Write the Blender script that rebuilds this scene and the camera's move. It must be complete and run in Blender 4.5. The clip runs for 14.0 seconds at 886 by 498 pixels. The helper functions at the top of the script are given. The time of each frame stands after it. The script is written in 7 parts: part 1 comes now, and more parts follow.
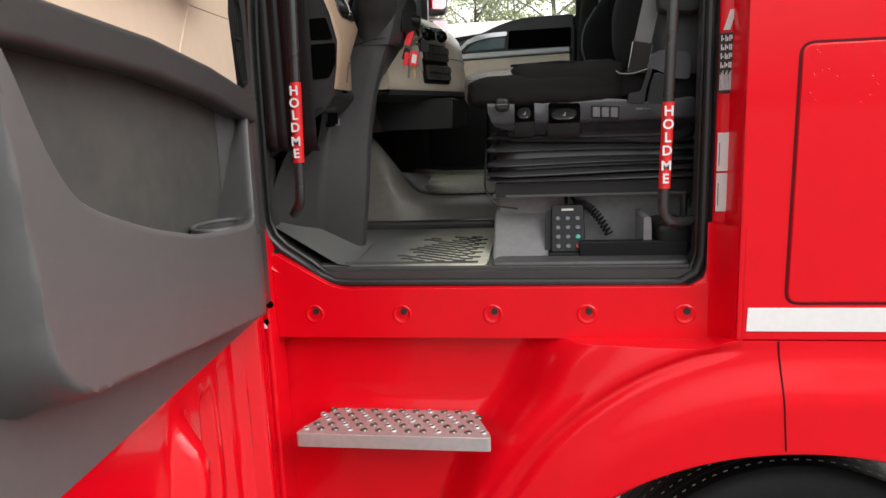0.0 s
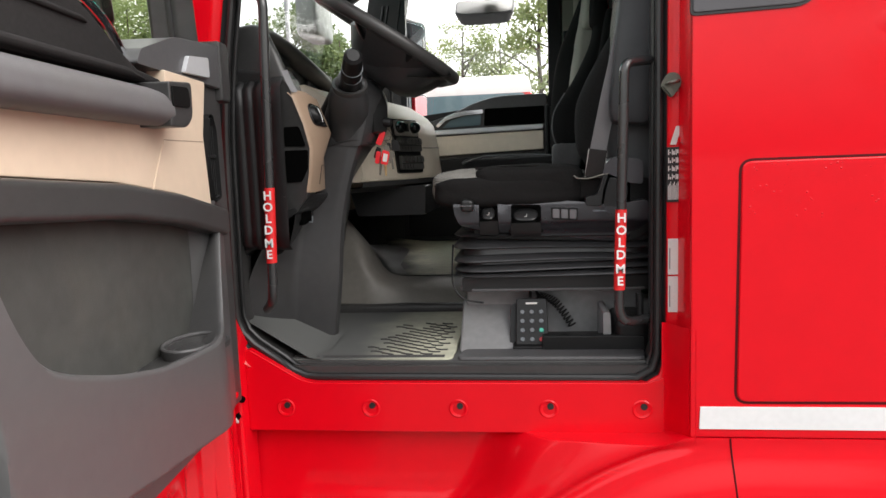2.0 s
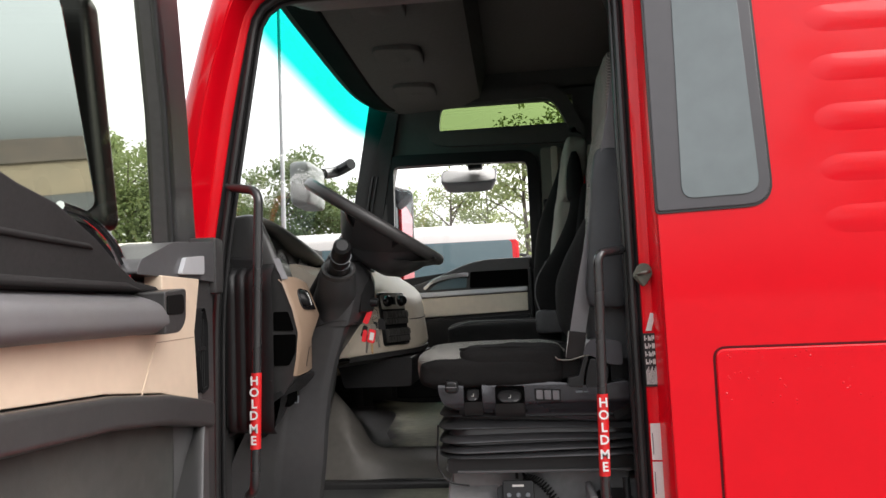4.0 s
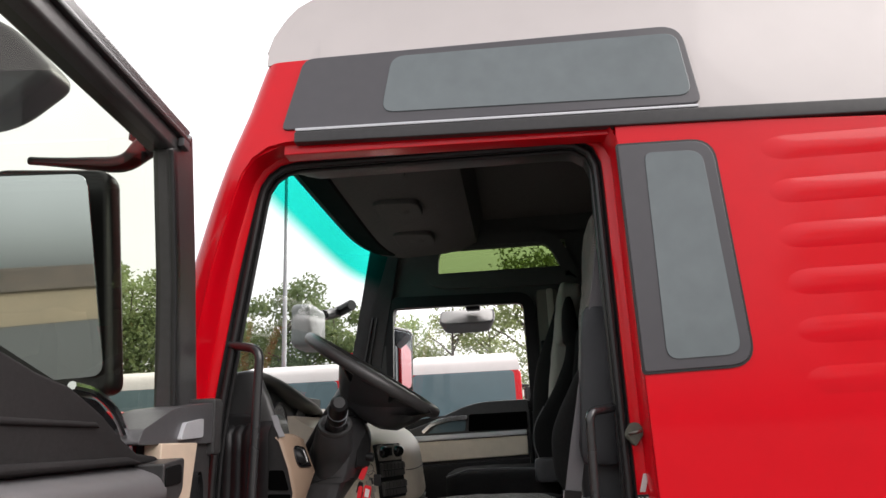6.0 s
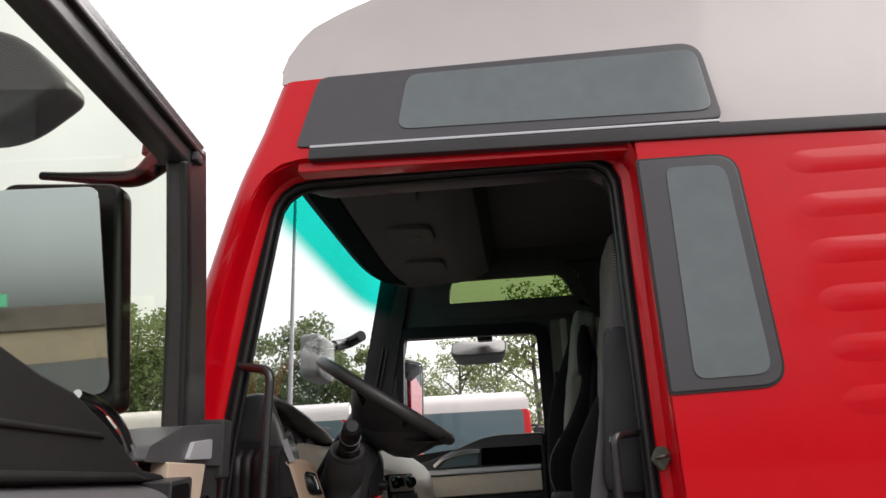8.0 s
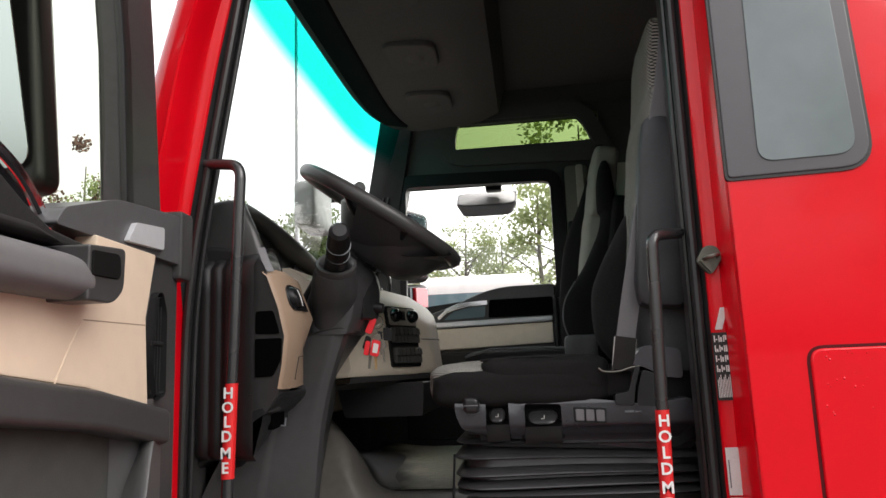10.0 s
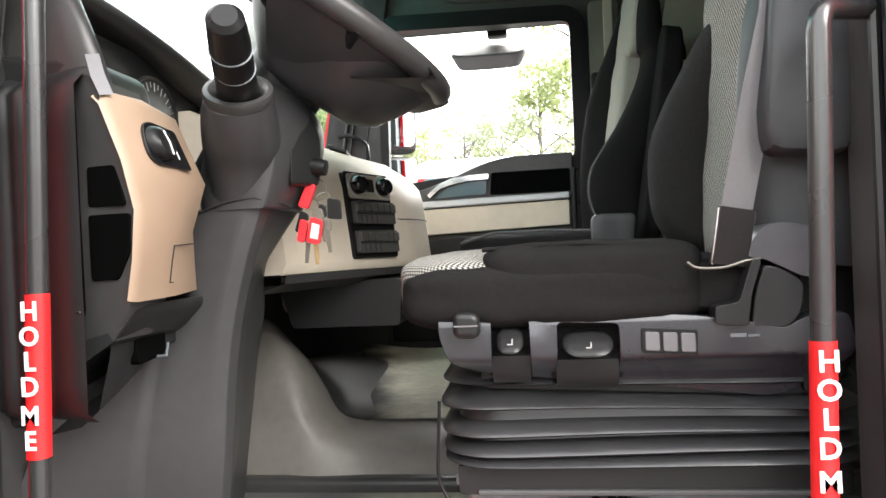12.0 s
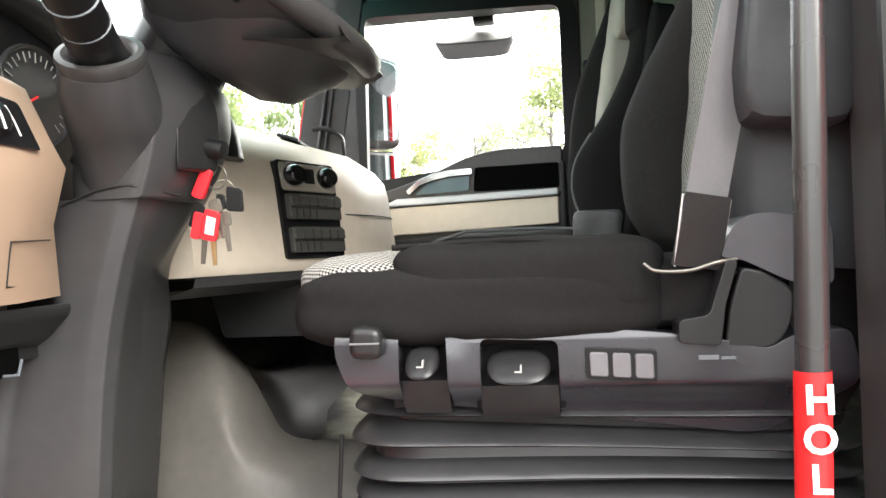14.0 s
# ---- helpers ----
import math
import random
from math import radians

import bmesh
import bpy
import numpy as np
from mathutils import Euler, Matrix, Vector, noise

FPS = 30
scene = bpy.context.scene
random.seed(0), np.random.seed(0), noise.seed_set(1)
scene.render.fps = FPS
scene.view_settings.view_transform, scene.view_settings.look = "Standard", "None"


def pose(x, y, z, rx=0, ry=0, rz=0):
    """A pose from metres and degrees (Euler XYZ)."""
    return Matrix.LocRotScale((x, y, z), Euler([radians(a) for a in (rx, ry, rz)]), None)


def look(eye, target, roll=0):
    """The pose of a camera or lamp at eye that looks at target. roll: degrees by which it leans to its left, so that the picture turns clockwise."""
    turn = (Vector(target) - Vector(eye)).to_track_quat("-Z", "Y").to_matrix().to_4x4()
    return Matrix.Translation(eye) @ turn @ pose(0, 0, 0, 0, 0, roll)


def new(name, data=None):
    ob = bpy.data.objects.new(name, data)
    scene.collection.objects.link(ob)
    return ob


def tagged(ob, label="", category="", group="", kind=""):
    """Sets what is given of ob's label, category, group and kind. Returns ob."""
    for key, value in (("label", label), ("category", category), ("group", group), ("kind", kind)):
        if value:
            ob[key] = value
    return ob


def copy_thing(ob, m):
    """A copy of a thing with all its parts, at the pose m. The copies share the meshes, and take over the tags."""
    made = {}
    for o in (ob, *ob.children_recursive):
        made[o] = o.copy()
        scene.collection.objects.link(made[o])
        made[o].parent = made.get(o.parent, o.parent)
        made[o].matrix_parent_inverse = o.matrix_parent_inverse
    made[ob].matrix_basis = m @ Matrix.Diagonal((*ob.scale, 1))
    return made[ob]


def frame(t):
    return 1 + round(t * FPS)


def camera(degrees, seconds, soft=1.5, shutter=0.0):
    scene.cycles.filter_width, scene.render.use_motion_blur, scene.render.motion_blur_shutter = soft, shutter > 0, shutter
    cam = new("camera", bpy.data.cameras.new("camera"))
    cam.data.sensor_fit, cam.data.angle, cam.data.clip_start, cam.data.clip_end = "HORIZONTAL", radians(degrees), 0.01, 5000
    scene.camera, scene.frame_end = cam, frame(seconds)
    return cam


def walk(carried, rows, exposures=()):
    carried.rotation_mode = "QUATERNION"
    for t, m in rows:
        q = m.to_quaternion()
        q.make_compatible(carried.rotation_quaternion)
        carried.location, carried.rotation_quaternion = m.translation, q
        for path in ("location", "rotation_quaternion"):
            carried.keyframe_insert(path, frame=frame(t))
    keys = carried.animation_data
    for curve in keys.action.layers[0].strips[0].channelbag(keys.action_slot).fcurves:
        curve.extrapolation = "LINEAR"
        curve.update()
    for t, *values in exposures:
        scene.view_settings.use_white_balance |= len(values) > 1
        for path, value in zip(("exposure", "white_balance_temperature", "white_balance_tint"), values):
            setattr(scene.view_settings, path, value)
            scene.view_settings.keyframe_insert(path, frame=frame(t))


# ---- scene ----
cam = camera(65.6, 14.0)
PATH = [
    (0, (0.103, -1.394, 1.67), (-0.179, 0.551, 1.3), -2.3),
    (0.5, (0.114, -1.379, 1.701), (-0.166, 0.568, 1.337), -2.3),
    (1, (0.128, -1.383, 1.729), (-0.147, 0.566, 1.372), -2.3),
    (1.5, (0.154, -1.405, 1.76), (-0.115, 0.55, 1.435), -2.3),
    (2, (0.164, -1.433, 1.795), (-0.084, 0.537, 1.554), -2.2),
    (2.5, (0.173, -1.446, 1.819), (-0.062, 0.536, 1.684), -2.3),
    (3, (0.183, -1.453, 1.842), (-0.044, 0.533, 1.813), -2.3),
    (3.2, (0.181, -1.456, 1.853), (-0.037, 0.532, 1.865), -2.3),
    (5.5, (0.205, -1.534, 1.947), (0.012, 0.409, 2.381), -2.6),
    (6, (0.213, -1.551, 1.956), (0.028, 0.37, 2.482), -2.7),
    (6.5, (0.218, -1.548, 1.955), (0.041, 0.35, 2.562), -2.7),
    (7, (0.214, -1.535, 1.946), (0.042, 0.348, 2.597), -2.7),
    (7.2, (0.212, -1.53, 1.945), (0.038, 0.352, 2.6), -2.7),
    (9.3, (0.135, -1.349, 1.821), (-0.098, 0.579, 2.3), -2.4),
    (9.5, (0.138, -1.307, 1.805), (-0.095, 0.631, 2.241), -2.4),
    (10, (0.143, -1.182, 1.78), (-0.093, 0.777, 2.11), -2.3),
    (10.5, (0.13, -1.049, 1.76), (-0.109, 0.923, 1.986), -2.4),
    (11, (0.091, -0.874, 1.749), (-0.151, 1.107, 1.884), -2.4),
    (11.5, (0.069, -0.74, 1.759), (-0.177, 1.244, 1.81), -2.5),
    (12, (0.097, -0.596, 1.787), (-0.153, 1.389, 1.788), -2.6),
    (12.5, (0.11, -0.495, 1.793), (-0.152, 1.488, 1.784), -2.5),
    (13, (0.114, -0.455, 1.794), (-0.17, 1.525, 1.788), -2.5),
    (13.5, (0.156, -0.431, 1.784), (-0.136, 1.548, 1.787), -2.5),
    (14, (0.184, -0.42, 1.779), (-0.101, 1.56, 1.785), -2.5),
]
EXPOSURES = [(0.0, 0.66, 6650, 10), (3.0, 0.72, 6600, 11), (5.5, 0.36, 6650, 14), (6.5, 0.08, 6650, 15), (7.2, -0.10, 6650, 15), (9.5, 0.27, 6650, 12), (10.0, 0.54, 6650, 12), (11.0, 1.08, 6650, 12), (11.5, 1.70, 6600, 11), (12.0, 2.12, 6650, 10), (12.5, 2.30, 6650, 10), (14.0, 2.42, 6700, 10)]
walk(cam, [(t, look(eye, target, roll)) for t, eye, target, roll in PATH], EXPOSURES)

# ---- world and light: bright overcast sky ----
SUN_EL, SUN_AZ = 36.0, 46.0
world = bpy.data.worlds.new("sky")
scene.world = world
world.use_nodes = True
wn, wl = world.node_tree.nodes, world.node_tree.links
sky = wn.new("ShaderNodeTexSky")
sky.sky_type, sky.sun_disc = "NISHITA", False
sky.sun_elevation, sky.sun_rotation = radians(SUN_EL), radians(SUN_AZ)
sky.air_density, sky.dust_density, sky.ozone_density = 1.0, 6.0, 1.0
hsv = wn.new("ShaderNodeHueSaturation")
hsv.inputs["Saturation"].default_value = 0.12
hsv.inputs["Value"].default_value = 2.7
cloud_map = wn.new("ShaderNodeTexCoord")
cloud = wn.new("ShaderNodeTexNoise")
cloud.inputs["Scale"].default_value = 2.2
cloud.inputs["Detail"].default_value = 5.0
cloud_ramp = wn.new("ShaderNodeMapRange")
cloud_ramp.inputs["From Min"].default_value = 0.3
cloud_ramp.inputs["From Max"].default_value = 0.7
cloud_ramp.inputs["To Min"].default_value = 0.85
cloud_ramp.inputs["To Max"].default_value = 1.12
cloud_mix = wn.new("ShaderNodeMix")
cloud_mix.data_type, cloud_mix.blend_type = "RGBA", "MULTIPLY"
cloud_mix.inputs["Factor"].default_value = 1.0
bg = wn["Background"]
bg.inputs["Strength"].default_value = 0.15
wl.new(cloud_map.outputs["Generated"], cloud.inputs["Vector"])
wl.new(cloud.outputs["Fac"], cloud_ramp.inputs["Value"])
wl.new(sky.outputs["Color"], hsv.inputs["Color"])
# overcast luminance: brightest overhead, a third of that at the horizon
split = wn.new("ShaderNodeSeparateXYZ")
over = wn.new("ShaderNodeMapRange")
over.inputs["To Min"].default_value, over.inputs["To Max"].default_value = 0.72, 1.45
dome = wn.new("ShaderNodeVectorMath")
dome.operation = "SCALE"
wl.new(cloud_map.outputs["Generated"], split.inputs["Vector"])
wl.new(split.outputs["Z"], over.inputs["Value"])
wl.new(hsv.outputs["Color"], dome.inputs[0])
wl.new(over.outputs["Result"], dome.inputs["Scale"])
wl.new(dome.outputs["Vector"], cloud_mix.inputs["A"])
wl.new(cloud_ramp.outputs["Result"], cloud_mix.inputs["B"])
wl.new(cloud_mix.outputs["Result"], bg.inputs["Color"])
sun = new("sun", bpy.data.lights.new("sun", "SUN"))
sun.data.energy, sun.data.angle, sun.data.color = 1.35, radians(40), (1.0, 0.97, 0.93)
sun.matrix_world = look((30 * math.sin(radians(SUN_AZ)), -30 * math.cos(radians(SUN_AZ)), 30 * math.tan(radians(SUN_EL))), (0, 0, 0))

# ---- materials ----
MATS = {}


def mat(name, color, rough=0.5, metal=0.0, vary=0.08, scale=18.0, bump=0.0, bump_scale=300.0, coat=0.0, stain=0.0, spec=0.5):
    """A principled material with two scales of variation, in metres."""
    if name in MATS:
        return MATS[name]
    m = bpy.data.materials.new(name)
    m.use_nodes = True
    n, l = m.node_tree.nodes, m.node_tree.links
    b = n["Principled BSDF"]
    b.inputs["Metallic"].default_value = metal
    b.inputs["Coat Weight"].default_value = coat
    b.inputs["Coat Roughness"].default_value = 0.06
    b.inputs["Specular IOR Level"].default_value = spec
    co = n.new("ShaderNodeTexCoord")
    big = n.new("ShaderNodeTexNoise")
    big.inputs["Scale"].default_value, big.inputs["Detail"].default_value = scale * 0.25, 4.0
    fine = n.new("ShaderNodeTexNoise")
    fine.inputs["Scale"].default_value, fine.inputs["Detail"].default_value = scale * 4.0, 3.0
    l.new(co.outputs["Object"], big.inputs["Vector"])
    l.new(co.outputs["Object"], fine.inputs["Vector"])
    add = n.new("ShaderNodeMath")
    add.operation = "ADD"
    l.new(big.outputs["Fac"], add.inputs[0])
    l.new(fine.outputs["Fac"], add.inputs[1])
    rng = n.new("ShaderNodeMapRange")
    rng.inputs["From Min"].default_value, rng.inputs["From Max"].default_value = 0.6, 1.4
    rng.inputs["To Min"].default_value, rng.inputs["To Max"].default_value = 1.0 - vary, 1.0 + vary
    l.new(add.outputs["Value"], rng.inputs["Value"])
    mul = n.new("ShaderNodeVectorMath")
    mul.operation = "SCALE"
    mul.inputs[0].default_value = color
    l.new(rng.outputs["Result"], mul.inputs["Scale"])
    last = mul.outputs["Vector"]
    if stain:
        blot = n.new("ShaderNodeTexNoise")
        blot.inputs["Scale"].default_value, blot.inputs["Detail"].default_value = 9.0, 8.0
        l.new(co.outputs["Object"], blot.inputs["Vector"])
        br = n.new("ShaderNodeMapRange")
        br.inputs["From Min"].default_value, br.inputs["From Max"].default_value = 0.5, 0.72
        br.inputs["To Max"].default_value = stain
        l.new(blot.outputs["Fac"], br.inputs["Value"])
        sm = n.new("ShaderNodeMix")
        sm.data_type = "RGBA"
        sm.inputs["B"].default_value = (0.16, 0.145, 0.11, 1)
        l.new(br.outputs["Result"], sm.inputs["Factor"])
        l.new(last, sm.inputs["A"])
        last = sm.outputs["Result"]
    l.new(last, b.inputs["Base Color"])
    rr = n.new("ShaderNodeMapRange")
    rr.inputs["From Min"].default_value, rr.inputs["From Max"].default_value = 0.3, 0.7
    rr.inputs["To Min"].default_value, rr.inputs["To Max"].default_value = max(0.02, rough * 0.88), min(1.0, rough * 1.12)
    l.new(big.outputs["Fac"], rr.inputs["Value"])
    l.new(rr.outputs["Result"], b.inputs["Roughness"])
    if bump:
        grain = n.new("ShaderNodeTexNoise")
        grain.inputs["Scale"].default_value, grain.inputs["Detail"].default_value = bump_scale, 3.0
        l.new(co.outputs["Object"], grain.inputs["Vector"])
        bp = n.new("ShaderNodeBump")
        bp.inputs["Strength"].default_value, bp.inputs["Distance"].default_value = bump, 0.002
        l.new(grain.outputs["Fac"], bp.inputs["Height"])
        l.new(bp.outputs["Normal"], b.inputs["Normal"])
    MATS[name] = m
    return m


def glass(name, tint, gloss=1.0, band=None):
    """A thin pane: tinted see-through with Fresnel gloss; band: (z0, z1, colour) shaded strip along the top."""
    if name in MATS:
        return MATS[name]
    m = bpy.data.materials.new(name)
    m.use_nodes = True
    n, l = m.node_tree.nodes, m.node_tree.links
    n.remove(n["Principled BSDF"])
    out = n["Material Output"]
    tr = n.new("ShaderNodeBsdfTransparent")
    tr.inputs["Color"].default_value = (*tint, 1)
    gl = n.new("ShaderNodeBsdfGlossy")
    gl.inputs["Roughness"].default_value = 0.02
    gl.inputs["Color"].default_value = (gloss, gloss, gloss, 1)
    fr = n.new("ShaderNodeLayerWeight")
    fr.inputs["Blend"].default_value = 0.5
    pw = n.new("ShaderNodeMath")
    pw.operation, pw.inputs[1].default_value = "POWER", 5.0
    sch = n.new("ShaderNodeMath")
    sch.operation, sch.inputs[1].default_value, sch.inputs[2].default_value = "MULTIPLY_ADD", 0.90, 0.05
    l.new(fr.outputs["Facing"], pw.inputs[0])
    l.new(pw.outputs["Value"], sch.inputs[0])
    mx = n.new("ShaderNodeMixShader")
    co = n.new("ShaderNodeTexCoord")
    if band:
        sp = n.new("ShaderNodeSeparateXYZ")
        mr = n.new("ShaderNodeMapRange")
        mr.inputs["From Min"].default_value, mr.inputs["From Max"].default_value = band[0], band[1]
        mr.interpolation_type = "SMOOTHSTEP"
        cm = n.new("ShaderNodeMix")
        cm.data_type = "RGBA"
        cm.inputs["A"].default_value = (*tint, 1)
        cm.inputs["B"].default_value = (*band[2], 1)
        l.new(co.outputs["Object"], sp.inputs["Vector"])
        l.new(sp.outputs["Z"], mr.inputs["Value"])
        l.new(mr.outputs["Result"], cm.inputs["Factor"])
        l.new(cm.outputs["Result"], tr.inputs["Color"])
    l.new(sch.outputs["Value"], mx.inputs["Fac"])
    l.new(tr.outputs["BSDF"], mx.inputs[1])
    l.new(gl.outputs["BSDF"], mx.inputs[2])
    l.new(mx.outputs["Shader"], out.inputs["Surface"])
    MATS[name] = m
    return m


def weave(name, pale, dark, size, back=False):
    """A small woven check laid along the cloth: round the cushion's front edge, or up the backrest."""
    m = mat(name, pale, 0.9, vary=0.15, scale=40, bump=0.2, bump_scale=1500, spec=0.2)
    n, l = m.node_tree.nodes, m.node_tree.links
    sp, cb = n.new("ShaderNodeSeparateXYZ"), n.new("ShaderNodeCombineXYZ")
    l.new(n["Texture Coordinate"].outputs["Object"], sp.inputs["Vector"])
    if back:
        l.new(sp.outputs["Z"], cb.inputs["X"])
    else:
        ad = n.new("ShaderNodeMath")
        l.new(sp.outputs["X"], ad.inputs[0])
        l.new(sp.outputs["Z"], ad.inputs[1])
        l.new(ad.outputs["Value"], cb.inputs["X"])
    l.new(sp.outputs["Y"], cb.inputs["Y"])
    ch = n.new("ShaderNodeTexChecker")
    ch.inputs["Color1"].default_value, ch.inputs["Color2"].default_value = (*pale, 1), (*dark, 1)
    ch.inputs["Scale"].default_value = 1.0 / size
    l.new(cb.outputs["Vector"], ch.inputs["Vector"])
    l.new(ch.outputs["Color"], n["Principled BSDF"].inputs["Base Color"])
    return m


def dusty_or_shaded(name, rubber, dust, x0, x1, lean=0.252):
    """A rubber mat, dark, then pale with dust past a slanting line at x0, full at x1; on the passenger side the dark
    end is painted shade.
    """
    m = mat(name, dust, 0.75, vary=0.2, scale=10, bump=0.1, bump_scale=500)
    n, l = m.node_tree.nodes, m.node_tree.links
    b = n["Principled BSDF"]
    was = b.inputs["Base Color"].links[0].from_socket
    sp, wob, sm, mr, mx = n.new("ShaderNodeSeparateXYZ"), n.new("ShaderNodeTexNoise"), n.new("ShaderNodeMath"), n.new("ShaderNodeMapRange"), n.new("ShaderNodeMix")
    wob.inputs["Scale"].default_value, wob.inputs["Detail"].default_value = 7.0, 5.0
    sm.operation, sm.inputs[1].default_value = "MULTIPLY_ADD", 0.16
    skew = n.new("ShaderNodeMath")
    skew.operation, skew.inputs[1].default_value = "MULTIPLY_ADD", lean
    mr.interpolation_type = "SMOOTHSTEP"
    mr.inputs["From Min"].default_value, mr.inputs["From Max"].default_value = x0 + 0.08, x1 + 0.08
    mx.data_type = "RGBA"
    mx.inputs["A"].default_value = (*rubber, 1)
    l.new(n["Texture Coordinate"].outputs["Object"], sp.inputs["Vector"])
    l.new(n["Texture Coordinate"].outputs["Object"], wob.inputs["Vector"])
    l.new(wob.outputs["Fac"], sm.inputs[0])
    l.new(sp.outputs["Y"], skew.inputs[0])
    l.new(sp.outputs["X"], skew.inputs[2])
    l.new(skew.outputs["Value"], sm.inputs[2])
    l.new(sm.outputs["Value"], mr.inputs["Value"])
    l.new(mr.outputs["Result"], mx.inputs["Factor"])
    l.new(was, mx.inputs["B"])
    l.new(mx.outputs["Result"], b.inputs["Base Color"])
    return m


GLOSSRED = mat("wet_red_paint", (0.68, 0.0015, 0.010), 0.2, vary=0.05, scale=3, bump=0.10, bump_scale=14, coat=0.8, spec=0.5)
RED = mat("red_paint", (0.67, 0.0014, 0.0095), 0.30, vary=0.05, scale=3, coat=0.34, spec=0.2)
WHITE = mat("white_paint", (0.58, 0.535, 0.52), 0.38, vary=0.04, scale=2, coat=0.3)
GREY = mat("grey_plastic", (0.075, 0.074, 0.077), 0.4, vary=0.12, scale=20, bump=0.08, bump_scale=1600, spec=0.38)
DARK = mat("dark_plastic", (0.045, 0.044, 0.044), 0.34, vary=0.15, scale=20, bump=0.08, bump_scale=1600, spec=0.38)
DOORGREY = mat("door_grey_plastic", (0.079, 0.078, 0.079), 0.42, spec=0.4, vary=0.1, scale=12, bump=0.08, bump_scale=1600, stain=0.06)
# its dark end paints the shade under the dashboard into the mat
DUSTSHADE = dusty_or_shaded("dusty_shaded_floor_mat", (0.02, 0.02, 0.019), (0.72, 0.71, 0.57), -0.05, 0.10)
BLACK = mat("black_plastic", (0.009, 0.009, 0.0095), 0.36, vary=0.15, scale=25, bump=0.08, bump_scale=900, spec=0.25)
GLOSSY = mat("glossy_black", (0.008, 0.008, 0.009), 0.14, vary=0.1)
KICK = mat("kick_panel_plastic", (0.037, 0.0365, 0.038), 0.38, vary=0.12, scale=14, bump=0.08, bump_scale=1400, stain=0.03, spec=0.45)
HOODGREY = mat("hood_plastic", (0.032, 0.032, 0.032), 0.36, vary=0.12, scale=20, spec=0.5)
BEIGE = mat("beige_plastic", (0.30, 0.212, 0.150), 0.5, vary=0.05, scale=10, bump=0.08, bump_scale=900)
TAUPE = mat("taupe_plastic", (0.66, 0.58, 0.475), 0.5, vary=0.06, scale=10, bump=0.1, bump_scale=900)
RUBBER = mat("rubber", (0.016, 0.016, 0.0165), 0.36, vary=0.2, scale=30, spec=0.5)
TYRE = mat("tyre_rubber", (0.0055, 0.0055, 0.006), 0.6, vary=0.3, scale=20, bump=0.25, bump_scale=120, spec=0.25)
MATM = dusty_or_shaded("rubber_mat", (0.09, 0.093, 0.09), (0.46, 0.46, 0.36), -0.30, -0.04, 0.0)
BLACKCLOTH = mat("black_cloth", (0.013, 0.0125, 0.0125), 0.95, vary=0.2, scale=50, bump=0.22, bump_scale=1800, spec=0.08)
DARKCLOTH = mat("dark_cloth", (0.02, 0.019, 0.019), 0.95, vary=0.2, scale=50, bump=0.22, bump_scale=1800, spec=0.12)
BINCLOTH = mat("door_bin_lining", (0.055, 0.056, 0.052), 0.8, vary=0.2, scale=8, bump=0.2, bump_scale=700, spec=0.3, stain=0.1)
GREYCLOTH = mat("grey_cloth", (0.14, 0.138, 0.14), 0.9, vary=0.12, scale=60, bump=0.22, bump_scale=1800, spec=0.2)
BELTGREY = mat("belt_webbing", (0.19, 0.186, 0.192), 0.8, vary=0.06, scale=60, bump=0.25, bump_scale=2200, spec=0.2)
PALECLOTH = mat("pale_cloth", (0.27, 0.258, 0.23), 0.9, vary=0.1, scale=60, bump=0.2, bump_scale=1500, spec=0.2)
PANELGREY = mat("seat_panel_grey", (0.022, 0.0215, 0.027), 0.27, vary=0.1, scale=20, bump=0.06, bump_scale=1600, spec=0.85)
CHECK = weave("checked_cushion_cloth", (0.40, 0.385, 0.355), (0.035, 0.035, 0.034), 0.0034)
CHECKBACK = weave("checked_back_cloth", (0.40, 0.385, 0.355), (0.03, 0.03, 0.03), 0.004, back=True)
# flat parts take this near-black to paint the shade inside holes and pockets
VOID = mat("cavity_shade", (0.003, 0.003, 0.003), 0.9, spec=0.0)
DARKRED = mat("red_seam_shade", (0.07, 0.002, 0.004), 0.6, spec=0.2)
# leaf colour lightened to paint in the haze of distance
LEAFHAZE = mat("leaf_hazed", (0.20, 0.235, 0.115), 0.7, vary=0.3, scale=1.0)


def see_light(m, share):
    """Leaves let light through: a share of what falls on their far side."""
    n, l = m.node_tree.nodes, m.node_tree.links
    b, out = n["Principled BSDF"], n["Material Output"]
    tl = n.new("ShaderNodeBsdfTranslucent")
    tl.inputs["Color"].default_value = (0.34, 0.40, 0.17, 1)
    mx = n.new("ShaderNodeMixShader")
    mx.inputs["Fac"].default_value = share
    l.new(b.outputs["BSDF"], mx.inputs[1])
    l.new(tl.outputs["BSDF"], mx.inputs[2])
    l.new(mx.outputs["Shader"], out.inputs["Surface"])


LINER = mat("headliner_cloth", (0.115, 0.103, 0.10), 0.95, vary=0.1, scale=20, spec=0.15)
LINERPALE = mat("pillar_trim", (0.065, 0.068, 0.064), 0.7, vary=0.1, scale=10)
PILLAR = mat("pale_pillar_trim", (0.42, 0.395, 0.33), 0.6, vary=0.06, scale=10)
OLIVE = mat("olive_grey_trim", (0.16, 0.155, 0.13), 0.6, vary=0.08, scale=10)
ALU = mat("aluminium", (0.50, 0.50, 0.495), 0.55, metal=0.65, vary=0.12, scale=20, bump=0.08, bump_scale=400)
CHROME = mat("chrome", (0.72, 0.73, 0.75), 0.12, metal=1.0, vary=0.03)
SATIN = mat("satin_silver", (0.55, 0.56, 0.58), 0.4, metal=0.3, vary=0.04)
